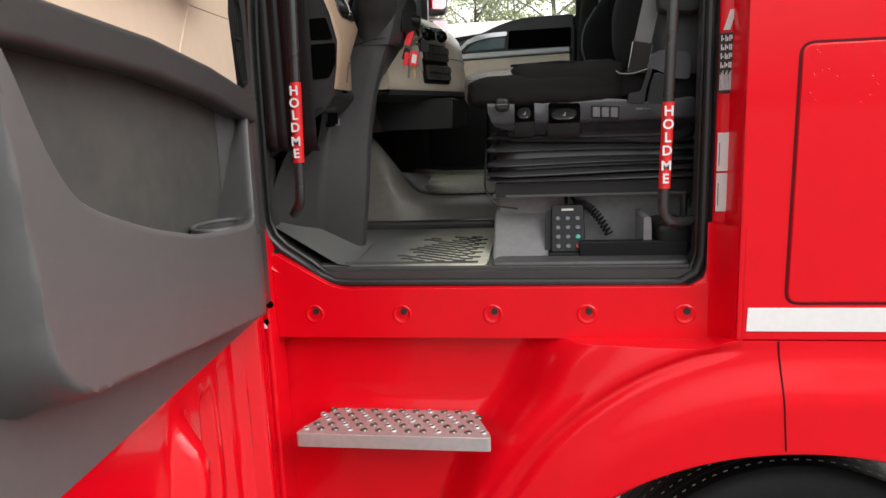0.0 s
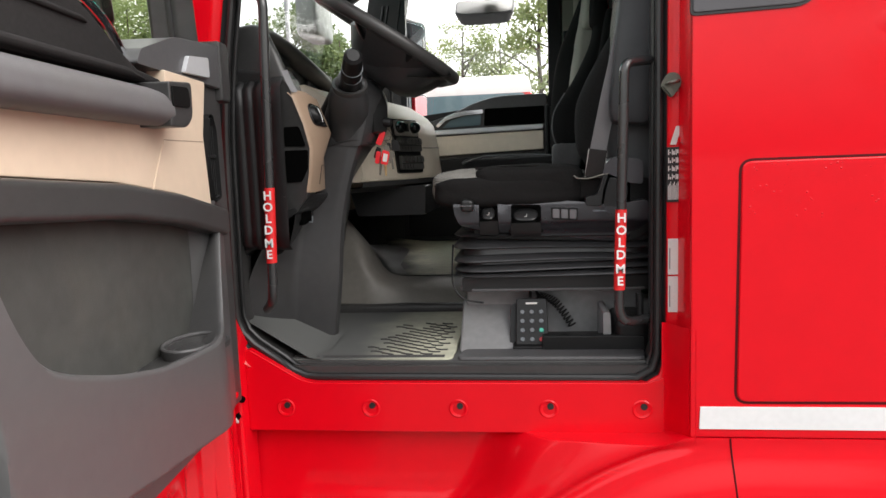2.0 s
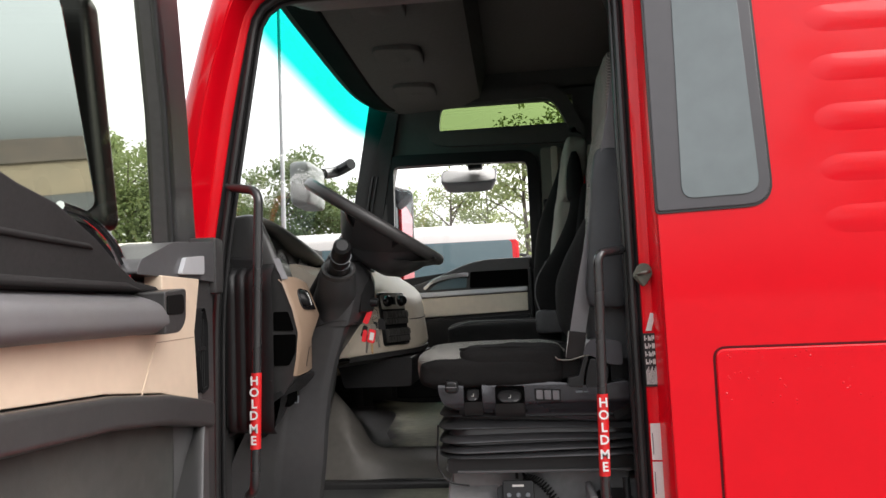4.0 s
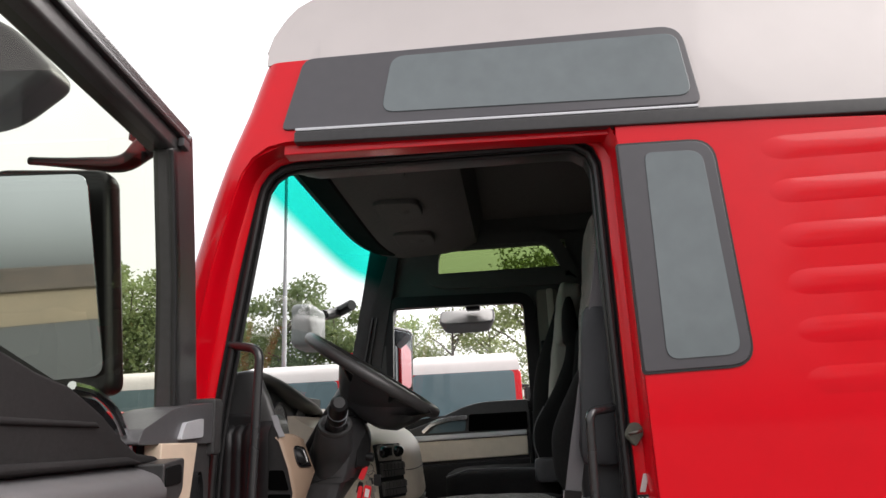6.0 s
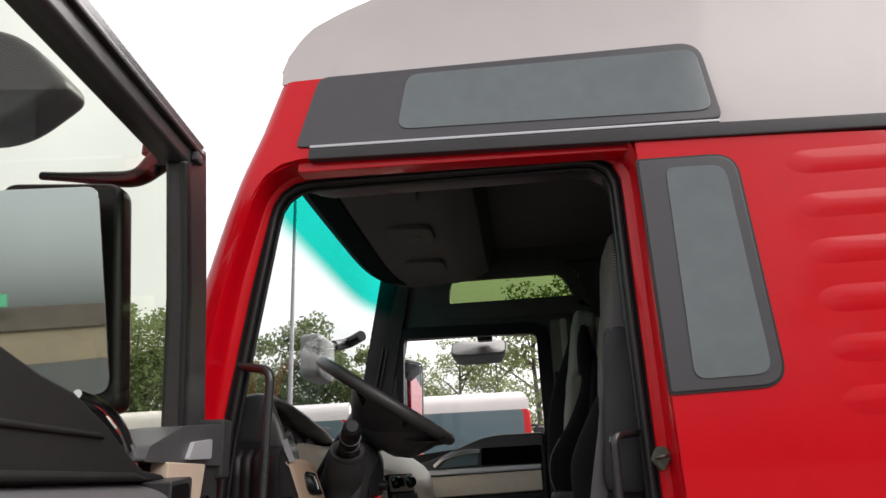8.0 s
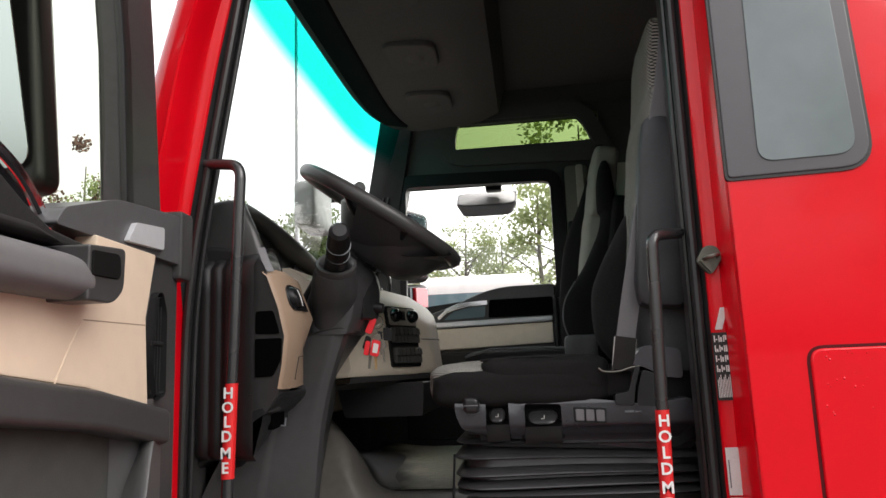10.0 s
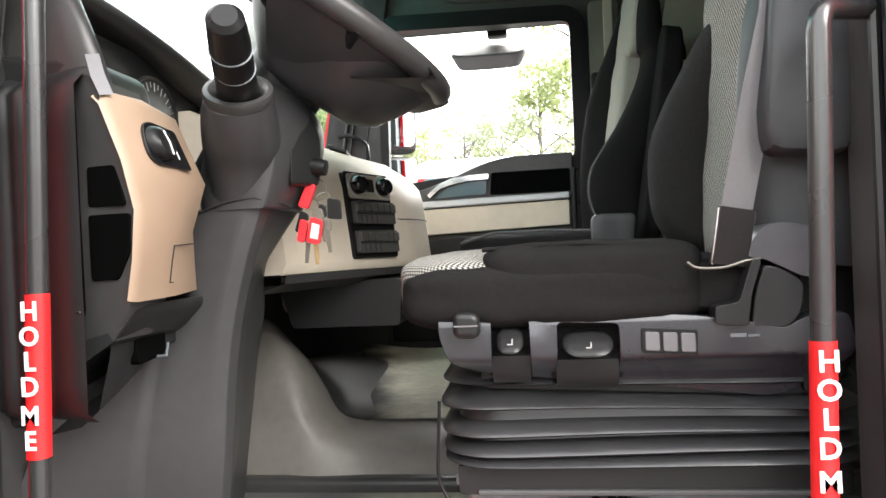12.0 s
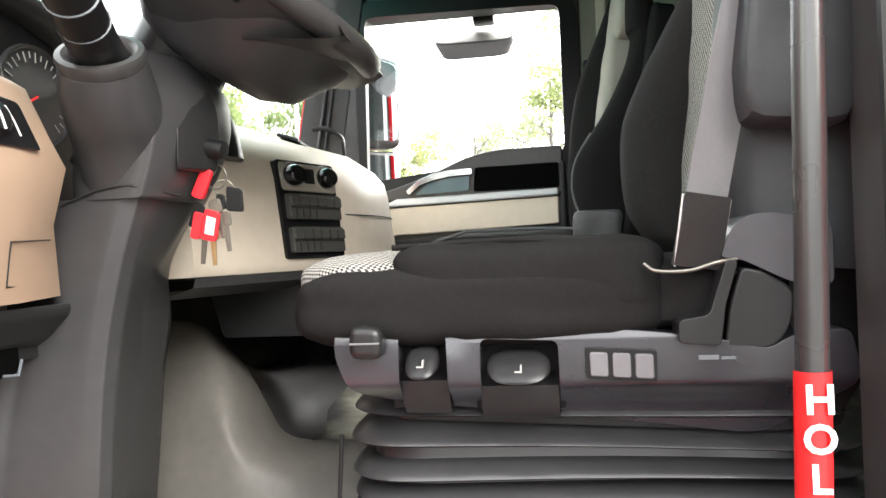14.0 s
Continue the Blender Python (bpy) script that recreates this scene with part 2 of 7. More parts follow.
BRONZE = mat("bronzed_steel", (0.11, 0.11, 0.088), 0.42, metal=0.6, vary=0.25, scale=60)
STEEL = mat("zinc_steel", (0.20, 0.19, 0.165), 0.4, metal=0.85, vary=0.2, scale=60)
TAPE = mat("white_tape", (0.72, 0.72, 0.72), 0.4, vary=0.05, scale=20)
LABEL = mat("label_white", (0.62, 0.60, 0.58), 0.6, vary=0.08, scale=60)
LABELRED = mat("label_red", (0.68, 0.02, 0.022), 0.4, vary=0.05, scale=30)
INK = mat("black_ink", (0.012, 0.012, 0.012), 0.6)
TAG = mat("key_tag_red", (0.7, 0.02, 0.03), 0.3, vary=0.05)
BRASS = mat("key_brass", (0.55, 0.38, 0.2), 0.35, metal=0.9, vary=0.1)
PANEGREY = mat("dark_window_panel", (0.075, 0.072, 0.078), 0.3, vary=0.06, scale=8)
PANE = mat("tinted_pane", (0.14, 0.165, 0.17), 0.12, vary=0.10, scale=5, spec=0.6)
CLEAR = glass("clear_glass", (0.97, 0.985, 0.98))
DOORGLASS = glass("door_glass", (0.80, 0.84, 0.73))
SHADED = glass("windscreen_glass", (0.93, 0.97, 0.955), 0.5, band=(2.672, 2.775, (0.0, 0.52, 0.42)))
SUNGLASS = glass("green_roof_glass", (0.115, 0.165, 0.06))
# near-black colour supplies the shade inside recesses
RECESS = mat("recess_shade", (0.004, 0.004, 0.004), 0.6, spec=0.15)
OLDMIRROR = mat("hazed_mirror", (0.36, 0.35, 0.335), 0.55, metal=1.0, vary=0.06)
MIRROR = mat("mirror_silver", (0.47, 0.51, 0.54), 0.02, metal=1.0, vary=0.01)
ASPHALT = mat("asphalt", (0.055, 0.054, 0.052), 0.9, vary=0.3, scale=1.5, bump=0.5, bump_scale=60, stain=0.2)
BARK = mat("bark", (0.11, 0.095, 0.075), 0.9, vary=0.3, scale=10, bump=0.5, bump_scale=20)
LEAF = mat("leaf", (0.12, 0.165, 0.06), 0.7, vary=0.35, scale=1.0)
LEAFBROWN = mat("leaf_brown", (0.13, 0.075, 0.055), 0.8, vary=0.35, scale=1.0)
LEAFDARK = mat("leaf_dark", (0.085, 0.125, 0.048), 0.7, vary=0.35, scale=1.0)
see_light(LEAF, 0.3)
see_light(LEAFDARK, 0.25)
see_light(LEAFHAZE, 0.5)
SCREEN = mat("far_windscreen", (0.10, 0.15, 0.17), 0.12, vary=0.1, scale=1.0)
CONCRETE = mat("tan_cladding", (0.20, 0.155, 0.105), 0.8, vary=0.2, scale=0.6)
ROOFBROWN = mat("brown_roofing", (0.06, 0.045, 0.035), 0.85, vary=0.5, scale=1.5)
GREENSIGN = mat("green_sheet", (0.05, 0.30, 0.16), 0.6, vary=0.1, scale=2)
GALV = mat("galvanised_pole", (0.3, 0.31, 0.32), 0.5, metal=0.5, vary=0.1, scale=3)
DIAL = mat("dial_face", (0.02, 0.02, 0.022), 0.35, vary=0.1)
DIALMARK = mat("dial_marks", (0.75, 0.75, 0.74), 0.5)
TICK = mat("dial_ticks", (0.32, 0.32, 0.31), 0.5)
KEYGREEN = mat("button_green", (0.05, 0.45, 0.33), 0.4)
KEYRED = mat("button_red", (0.65, 0.05, 0.06), 0.4)
SWITCHGREY = mat("switch_grey", (0.13, 0.127, 0.135), 0.4, vary=0.06)
CREAM = mat("cream_door_plastic", (0.66, 0.53, 0.405), 0.5, vary=0.05, scale=10, bump=0.08, bump_scale=900)
TRAY = mat("tray_plastic", (0.22, 0.22, 0.225), 0.3, vary=0.15, scale=14, bump=0.08, bump_scale=1400, stain=0.1)
PLATE = mat("taupe_grey_plate", (0.30, 0.275, 0.235), 0.45, vary=0.06, scale=10)
UNIT = mat("switch_unit_grey", (0.062, 0.060, 0.057), 0.32, vary=0.08, scale=20)
BAR = mat("satin_black_rail", (0.026, 0.026, 0.027), 0.27, vary=0.08, spec=0.8)
ARMGREY = mat("armrest_grey", (0.105, 0.103, 0.106), 0.55, vary=0.1, scale=12, bump=0.1, bump_scale=1200, stain=0.1)
CHARCOAL = mat("charcoal_plastic", (0.0155, 0.0155, 0.016), 0.34, vary=0.12, scale=20, bump=0.08, bump_scale=1600, spec=0.38)
WETRED = mat("wet_red_drop", (0.60, 0.004, 0.01), 0.06, vary=0.02, coat=0.5)
TUNNEL = mat("tunnel_plastic", (0.223, 0.208, 0.189), 0.5, spec=0.45, vary=0.12, scale=10, bump=0.08, bump_scale=1400, stain=0.08)
ANCHOR = mat("lilac_grey_plastic", (0.055, 0.053, 0.060), 0.34, vary=0.08, scale=20, bump=0.06, bump_scale=1600)
SLATE = mat("slate_vinyl", (0.030, 0.032, 0.035), 0.45, vary=0.12, scale=20, bump=0.1, bump_scale=900, spec=0.4)
VINYL = mat("black_vinyl", (0.020, 0.019, 0.019), 0.42, vary=0.2, scale=60, bump=0.3, bump_scale=60)
BELLOWS = mat("bellows_rubber", (0.032, 0.032, 0.034), 0.30, vary=0.15, scale=20, spec=0.7)
MIRRORGREY = mat("pale_mirror_shell", (0.22, 0.235, 0.225), 0.45, vary=0.05, scale=6)
# pale colour that paints the light caught by the tyre's sipes
TREADGLINT = mat("tread_glint", (0.2, 0.2, 0.19), 0.7)
KEYGREY = mat("button_grey", (0.13, 0.145, 0.16), 0.45)


# ---- mesh helpers ----
def smooth_by(me, angle):
    for p in me.polygons:
        p.use_smooth = True
    me.set_sharp_from_angle(angle=radians(angle))


def thing(name, label, category, m=None, group="", kind=""):
    ob = new(name)
    ob.empty_display_size = 0.05
    if m is not None:
        ob.matrix_world = m
    return tagged(ob, label, category, group, kind)


def part(name, bm, material, parent=None, label="", angle=35, m=None, hard=True):
    me = bpy.data.meshes.new(name)
    bmesh.ops.recalc_face_normals(bm, faces=bm.faces)
    bm.to_mesh(me)
    bm.free()
    me.materials.append(material)
    smooth_by(me, angle)
    ob = new(name, me)
    if hard:
        ob.modifiers.new("normals", "WEIGHTED_NORMAL").keep_sharp = True
    if parent is not None:
        ob.parent = parent
    if m is not None:
        ob.matrix_basis = m
    if label:
        ob["label"] = label
    return ob


def bevel(bm, w, seg=2, angle=30):
    if w > 0:
        es = [e for e in bm.edges if len(e.link_faces) == 2 and e.calc_face_angle(0) > radians(angle)]
        bmesh.ops.bevel(bm, geom=es, offset=w, segments=seg, affect="EDGES", profile=0.5, clamp_overlap=True)
    return bm


def box(x0, x1, y0, y1, z0, z1, w=0.004, seg=2):
    bm = bmesh.new()
    bmesh.ops.create_cube(bm, size=1.0)
    for v in bm.verts:
        v.co = Vector((x0 + (v.co.x + 0.5) * (x1 - x0), y0 + (v.co.y + 0.5) * (y1 - y0), z0 + (v.co.z + 0.5) * (z1 - z0)))
    return bevel(bm, w, seg)


def at_axis(p, h, axis):
    a, b = p
    return Vector((a, h, b)) if axis == "y" else Vector((a, b, h)) if axis == "z" else Vector((h, a, b))


def prism(pts, axis, h0, h1, w=0.003, seg=2):
    """A 2D outline pushed from h0 to h1 along an axis: 'y' takes (x, z), 'z' (x, y), 'x' (y, z)."""
    bm = bmesh.new()
    lo = [bm.verts.new(at_axis(p, h0, axis)) for p in pts]
    hi = [bm.verts.new(at_axis(p, h1, axis)) for p in pts]
    bm.faces.new(lo)
    bm.faces.new(hi[::-1])
    k = len(pts)
    for i in range(k):
        bm.faces.new((lo[i], lo[(i + 1) % k], hi[(i + 1) % k], hi[i]))
    bmesh.ops.recalc_face_normals(bm, faces=bm.faces)
    return bevel(bm, w, seg, 25)


def rounded(pts, r, n=5):
    """The outline with rounded corners; r: one radius or one for each corner."""
    out, k = [], len(pts)
    rs = r if isinstance(r, (list, tuple)) else [r] * k
    for i in range(k):
        p, a, b = Vector(pts[i]), Vector(pts[i - 1]), Vector(pts[(i + 1) % k])
        da, db = (a - p), (b - p)
        q = min(rs[i], da.length * 0.48, db.length * 0.48)
        if q < 1e-5:
            out.append(tuple(p))
            continue
        s, e = p + da.normalized() * q, p + db.normalized() * q
        for j in range(n + 1):
            t = j / n
            out.append(tuple(s * (1 - t) ** 2 + p * 2 * t * (1 - t) + e * t * t))
    return out


def offset(pts, d):
    """The closed outline (anticlockwise) moved outward by d."""
    out, k = [], len(pts)
    for i in range(k):
        a, p, b = Vector(pts[i - 1]), Vector(pts[i]), Vector(pts[(i + 1) % k])
        t = (b - a).normalized()
        out.append((p.x + t.y * d, p.y - t.x * d))
    return out


def resample(pts, n, closed=True):
    q = [Vector(p) for p in pts] + ([Vector(pts[0])] if closed else [])
    ls = [0.0]
    for a, b in zip(q, q[1:]):
        ls.append(ls[-1] + (b - a).length)
    out = []
    for i in range(n):
        s = ls[-1] * i / (n if closed else n - 1)
        k = max(j for j in range(len(ls) - 1) if ls[j] <= s + 1e-9)
        f = (s - ls[k]) / max(1e-9, ls[k + 1] - ls[k])
        out.append(tuple(q[k].lerp(q[k + 1], f)))
    return out


def loft(rows, closed=False, caps=False, bm=None):
    """Quads between rows of points; closed: each row is a loop."""
    bm = bm or bmesh.new()
    vs = [[bm.verts.new(p) for p in r] for r in rows]
    for a, b in zip(vs, vs[1:]):
        k = len(a)
        for i in range(k if closed else k - 1):
            j = (i + 1) % k
            bm.faces.new((a[i], a[j], b[j], b[i]))
    if caps:
        bm.faces.new(vs[0][::-1])
        bm.faces.new(vs[-1])
    return bm


def curve_points(pts, n=6):
    """A smooth line through the points (Catmull-Rom)."""
    p = [Vector(q) for q in pts]
    p = [p[0] * 2 - p[1]] + p + [p[-1] * 2 - p[-2]]
    out = []
    for i in range(1, len(p) - 2):
        for j in range(n):
            t = j / n
            a, b, c, d = p[i - 1], p[i], p[i + 1], p[i + 2]
            out.append(0.5 * (2 * b + (c - a) * t + (2 * a - 5 * b + 4 * c - d) * t * t + (3 * b - a - 3 * c + d) * t ** 3))
    out.append(p[-2])
    return out


def tube(pts, r, seg=12, closed=False, caps=True, bm=None, flat=1.0):
    pts = [Vector(p) for p in pts]
    k = len(pts)
    rows, up = [], None
    for i, p in enumerate(pts):
        a = pts[i - 1] if i or closed else pts[0]
        b = pts[(i + 1) % k] if i < k - 1 or closed else pts[-1]
        t = (b - a).normalized()
        if up is None:
            up = t.orthogonal().normalized()
        up = (up - t * up.dot(t)).normalized()
        side = t.cross(up)
        rr = r[i] if isinstance(r, (list, tuple)) else r
        rows.append([p + (up * math.cos(6.28319 * j / seg) * flat + side * math.sin(6.28319 * j / seg)) * rr for j in range(seg)])
    if closed:
        rows.append(rows[0])
    bm = loft(rows, closed=True, caps=caps and not closed, bm=bm)
    if closed:
        bmesh.ops.remove_doubles(bm, verts=bm.verts, dist=1e-5)
    return bm


def smooth_loft(rows, around=40, along=6, crease=False):
    """A rounded body through a few closed rings of points."""
    k = len(rows[0])

    def spline(a, b, c, d, t):
        return 0.5 * ((2 * b) + (c - a) * t + (2 * a - 5 * b + 4 * c - d) * t * t + (3 * b - a - 3 * c + d) * t ** 3)

    rings = []
    for r in rows:
        r = [Vector(p) for p in r]
        ring = []
        for i in range(around):
            f = i * k / around
            j, t = int(f), f - int(f)
            ring.append(r[j].lerp(r[(j + 1) % k], t) if crease else spline(r[j - 1], r[j], r[(j + 1) % k], r[(j + 2) % k], t))
        rings.append(ring)
    n = len(rings)
    out = []
    for j in range(n - 1):
        for s in range(along):
            t = s / along
            out.append([spline(rings[max(j - 1, 0)][i], rings[j][i], rings[j + 1][i], rings[min(j + 2, n - 1)][i], t) for i in range(around)])
    out.append(rings[-1])
    return loft(out, closed=True, caps=True)


def revolve(profile, seg=32, m=None):
    """A turned body: profile of (radius, height) round the z axis, placed by m."""
    bm = loft([[Vector((r * math.cos(6.28319 * i / seg), r * math.sin(6.28319 * i / seg), h)) for i in range(seg)] for r, h in profile], closed=True)
    bmesh.ops.remove_doubles(bm, verts=bm.verts, dist=1e-6)
    if m is not None:
        bm.transform(m)
    return bm


def oblong(z, x0, x1, y0, y1, r=0.35):
    """Eight points round a rectangle with cut corners."""
    a, b = (x1 - x0) * r, (y1 - y0) * r
    return [(x0 + a, y0, z), (x1 - a, y0, z), (x1, y0 + b, z), (x1, y1 - b, z), (x1 - a, y1, z), (x0 + a, y1, z), (x0, y1 - b, z), (x0, y0 + b, z)]


def smoothstep(a, b, x):
    t = min(1.0, max(0.0, (x - a) / (b - a)))
    return t * t * (3 - 2 * t)


def merge(*bms):
    """Joins bmeshes of one part into the first."""
    base = bms[0]
    for b in bms[1:]:
        me = bpy.data.meshes.new("tmp")
        b.to_mesh(me)
        b.free()
        base.from_mesh(me)
        bpy.data.meshes.remove(me)
    return base


def letters(text, size, m, material, parent, name="lettering", depth=0.0004):
    """Raised lettering from the built-in font, as a mesh; m places its centre, read along +x with y up."""
    cu = bpy.data.curves.new(name, "FONT")
    cu.body, cu.size, cu.align_x, cu.align_y, cu.extrude, cu.resolution_u, cu.offset = text, size, "CENTER", "CENTER", depth, 3, size * 0.022
    tmp = bpy.data.objects.new(name, cu)
    me = bpy.data.meshes.new_from_object(tmp)
    bpy.data.objects.remove(tmp)
    me.materials.clear()
    me.materials.append(material)
    ob = new(name, me)
    ob.parent = parent
    ob.matrix_basis = m
    return ob

# ---- ground and distance ----
bm = bmesh.new()
bmesh.ops.create_grid(bm, x_segments=40, y_segments=40, size=600)
tagged(part("ground", bm, ASPHALT), "dark wet asphalt of a lorry yard", "ground", kind="structure")

# ---- the cab: x towards the rear, y across it, z up; near side at y = 0 ----
FAR = 2.07
truck = thing("truck_cab", "red lorry cab with white high roof, driver door open", "truck")

# door opening, seal line (x, z), anticlockwise seen from the near side
OPEN = rounded([(-0.372, 1.315), (0.437, 1.311), (0.444, 2.652), (-0.398, 2.660), (-0.472, 2.231), (-0.518, 1.94), (-0.524, 1.42)],
               [0.03, 0.06, 0.07, 0.085, 0.15, 0.25, 0.05], 6)
OPEN = resample(OPEN, 120)


def ring_y(d, y0, y1):
    """Loop whose depth goes from y1 at the sill to y0 above it."""
    out = []
    for (xa, za), (xb, zb) in zip(offset(OPEN, d), offset(OPEN, d if d < 0 else 0.55 * d)):
        w = smoothstep(2.35, 2.66, za) * smoothstep(0.40, 0.30, xa)
        x, z = xa + (xb - xa) * w, za + (zb - za) * w
        out.append(Vector((x, y1 + (y0 - y1) * smoothstep(1.33, 1.42, z), z)))
    return out


part("seal_channel", loft([ring_y(-0.004, 0.13, 0.13), ring_y(0.012, 0.10, 0.10), ring_y(0.0185, 0.083, 0.083)], closed=True), RUBBER, truck, "black channel that holds the seals")
bm = loft([ring_y(0.0185, 0.083, 0.083), ring_y(0.02, 0.078, 0.078), ring_y(0.03, 0.072, 0.074), ring_y(0.040, 0.07, 0.074),
           ring_y(0.046, 0.02, 0.076), ring_y(0.056, 0.0, 0.08)], closed=True)
part("door_frame", bm, RED, truck)
# rubber seals: one round the opening, a thinner lip inside it
part("door_seal", tube([(x, 0.098, z) for x, z in offset(OPEN, 0.005)], 0.0095, 10, True), RUBBER, truck, "black rubber door seal")
part("seal_lip", tube([(x, 0.118, z) for x, z in offset(OPEN, -0.003)], 0.006, 8, True), RUBBER, truck)

# inner lining of the door frame


def lining_ring(d, y, flare):
    """A loop of the frame lining; it opens out along the windscreen pillar by flare."""
    out = []
    for (x, z), (u, w) in zip(offset(OPEN, d), offset(OPEN, d + flare)):
        k = smoothstep(-0.30, -0.38, x) * smoothstep(1.95, 2.12, z)
        out.append(Vector((x + (u - x) * k, y, z + (w - z) * k)))
    return out


part("frame_lining", loft([lining_ring(-0.005, 0.125, 0.0), lining_ring(-0.006, 0.15, 0.03), lining_ring(0.0, 0.19, 0.06)], closed=True), DARK, truck)

# sill below the opening with its five bolts
sill = part("sill", prism(rounded([(-0.505, 1.187), (0.487, 1.187), (0.487, 1.34), (0.43, 1.303), (-0.36, 1.303), (-0.505, 1.39)], [0.006, 0.006, 0.02, 0.03, 0.03, 0.02], 5), "y", 0.072, 0.13, 0.016, 4), RED, truck)
for i in range(5):
    x = (i - 2) * 0.204
    b = part("bolt", merge(revolve([(0, -0.001), (0.004, -0.001), (0.0045, -0.004), (0.0072, -0.004), (0.0072, 0.001), (0.0, 0.001)], 16, pose(x, 0.069, 1.25, 90)),), INK, sill, "black socket bolt")
    part("dimple", revolve([(0.0225, 0.001), (0.019, 0.0028), (0.014, 0.001), (0.013, -0.001)], 20, pose(x - 0.004, 0.0725, 1.243, 90)), RED, sill)

# rear side panel with hatch, ribs, side window and stripe
side = part("side_panel", prism([(0.490, 1.2095), (1.75, 1.2095), (1.75, 2.60), (1.12, 2.625), (0.490, 2.662)], "y", 0.0, 0.10, 0.005, 2), RED, truck)
# soft return from the sill up to the side panel
part("sill_return", loft([[Vector((0.446 + 0.056 * k / 10, 0.0735 - 0.0745 * smoothstep(0.0, 1.0, k / 10), z)) for k in range(11)] for z in (1.196, 1.22, 1.27, 1.33, 1.40, 1.44)]), RED, truck, angle=60)


def ring_plate(outline, width, y0, y1):
    inner = offset(outline, -width)
    return loft([[Vector((p[0], y, p[1])) for p in o] for o, y in ((outline, y1), (outline, y0), (inner, y0), (inner, y1))], closed=True)


hatch_out = rounded([(0.577, 1.283), (1.45, 1.283), (1.45, 1.786), (0.581, 1.786)], 0.028, 6)
hatch = part("hatch", prism(offset(hatch_out, -0.005), "y", -0.004, 0.006, 0.004, 3), RED, truck, "flush red locker hatch")
part("hatch_gap", ring_plate(offset(hatch_out, 0.0), 0.0055, -0.0006, 0.004), DARKRED, hatch)
rnd = random.Random(4)
drops = bmesh.new()
for i in range(70):
    x, z, r = 0.60 + 0.40 * rnd.random() ** 1.2, 1.775 - 0.11 * rnd.random() ** 1.5, rnd.uniform(0.0009, 0.0021)
    bmesh.ops.create_uvsphere(drops, u_segments=8, v_segments=5, radius=r, matrix=pose(x, -0.0042, z) @ Matrix.Diagonal((1, 0.45, 1.15, 1)))
tagged(part("rain_drops", drops, WETRED, hatch, angle=80, hard=False), kind="stuff")
# pressed ribs
for i in range(6):
    z = 2.565 - i * 0.106
    x0 = 0.775 + 0.002 * i
    rows = []
    for s in range(25):
        x = x0 + 0.14 * s / 12 if s < 12 else x0 + 0.14 + (s - 12) * 0.068
        a = smoothstep(0, 0.10, x - x0)
        hh = 0.040 * (0.5 + 0.5 * math.sqrt(min(1.0, (x - x0) / 0.07)))
        rows.append([Vector((x, 0.001 - 0.0030 * a * math.sin(math.pi * j / 10) ** 1.2, z + hh - 2 * hh * j / 10)) for j in range(11)])
    part("rib", loft(rows), RED, side)
# side window: dark panel with a paler pane
win = part("side_window", prism(rounded([(0.490, 2.070), (0.722, 2.076), (0.706, 2.597), (0.490, 2.602)], [0.008, 0.05, 0.05, 0.008], 6), "y", -0.006, 0.01, 0.003), PANEGREY, truck, "dark glass quarter window")
part("pane", prism(rounded([(0.541, 2.094), (0.699, 2.098), (0.680, 2.573), (0.549, 2.577)], [0.028, 0.035, 0.035, 0.02], 6), "y", -0.0085, -0.003, 0.001), PANE, win)
part("window_rubber", ring_plate(rounded([(0.486, 2.065), (0.727, 2.071), (0.711, 2.602), (0.486, 2.607)], [0.01, 0.055, 0.055, 0.01], 6), 0.006, -0.003, 0.004), RUBBER, win)
part("reflective_stripe", prism([(0.508, 1.229), (1.75, 1.229), (1.75, 1.277), (0.510, 1.277)], "y", -0.003, 0.002, 0.0005, 1), TAPE, side, "white reflective tape stripe")

# wheel-arch side with the step well, swept round the arch
def fender_dome(x, z):
    """How far the fender's face bulges out over the wheel."""
    return 0.026 * smoothstep(0.700, 0.575, math.hypot(min(x, 0.64) - 0.64, z - 0.50))


rows = []
for s in range(161):
    row = []
    for a in range(161):
        th = math.pi * a / 160
        c, sn = math.cos(th), math.sin(th)
        ex, ez = 0.64 + 0.60 * c, 0.48 + 0.49 * sn
        k = min(((1.75 - 0.64) / c) if c > 1e-6 else 99, ((-0.56 - 0.64) / c) if c < -1e-6 else 99, ((1.208 - 0.48) / sn) if sn > 1e-6 else 99)
        ox, oz = 0.64 + k * c, 0.48 + k * sn
        t = s / 160
        x, z = ex + (ox - ex) * t, ez + (oz - ez) * t
        d = math.hypot(x - 0.64, z - 0.50)
        brim = 0.758 + 0.05 * smoothstep(1.03, 1.20, z)
        y = (0.022 * smoothstep(0.712, brim, d) + 0.103 * smoothstep(brim - 0.004, brim + 0.085, d)) * (1 - smoothstep(0.40, 0.487, x))
        y -= 0.016 * smoothstep(0.965, 0.935, z) * smoothstep(brim + 0.02, brim + 0.08, d) + 0.010 * smoothstep(0.045, 0.0, abs(z - 0.985)) * smoothstep(brim + 0.04, brim + 0.08, d)
        y += 0.02 * (1 - smoothstep(0.0, 0.05, t)) ** 2
        y -= fender_dome(x, z)
        z = min(z, 1.189 + 0.019 * smoothstep(0.43, 0.49, x))
        y += 0.015 * math.exp(-((d - 0.705) / 0.0095) ** 2) * smoothstep(0.53, 0.40, x) + 0.004 * smoothstep(0.50, 0.58, z) * math.exp(-((x - 1.2) / 0.3) ** 2)
        row.append(Vector((x, y, z)))
    rows.append(row)
rows.append([Vector((p.x, max(p.y, 0.085), p.z)) for p in rows[-1]])
fender = part("fender", loft(rows), RED, truck, angle=80, hard=False)
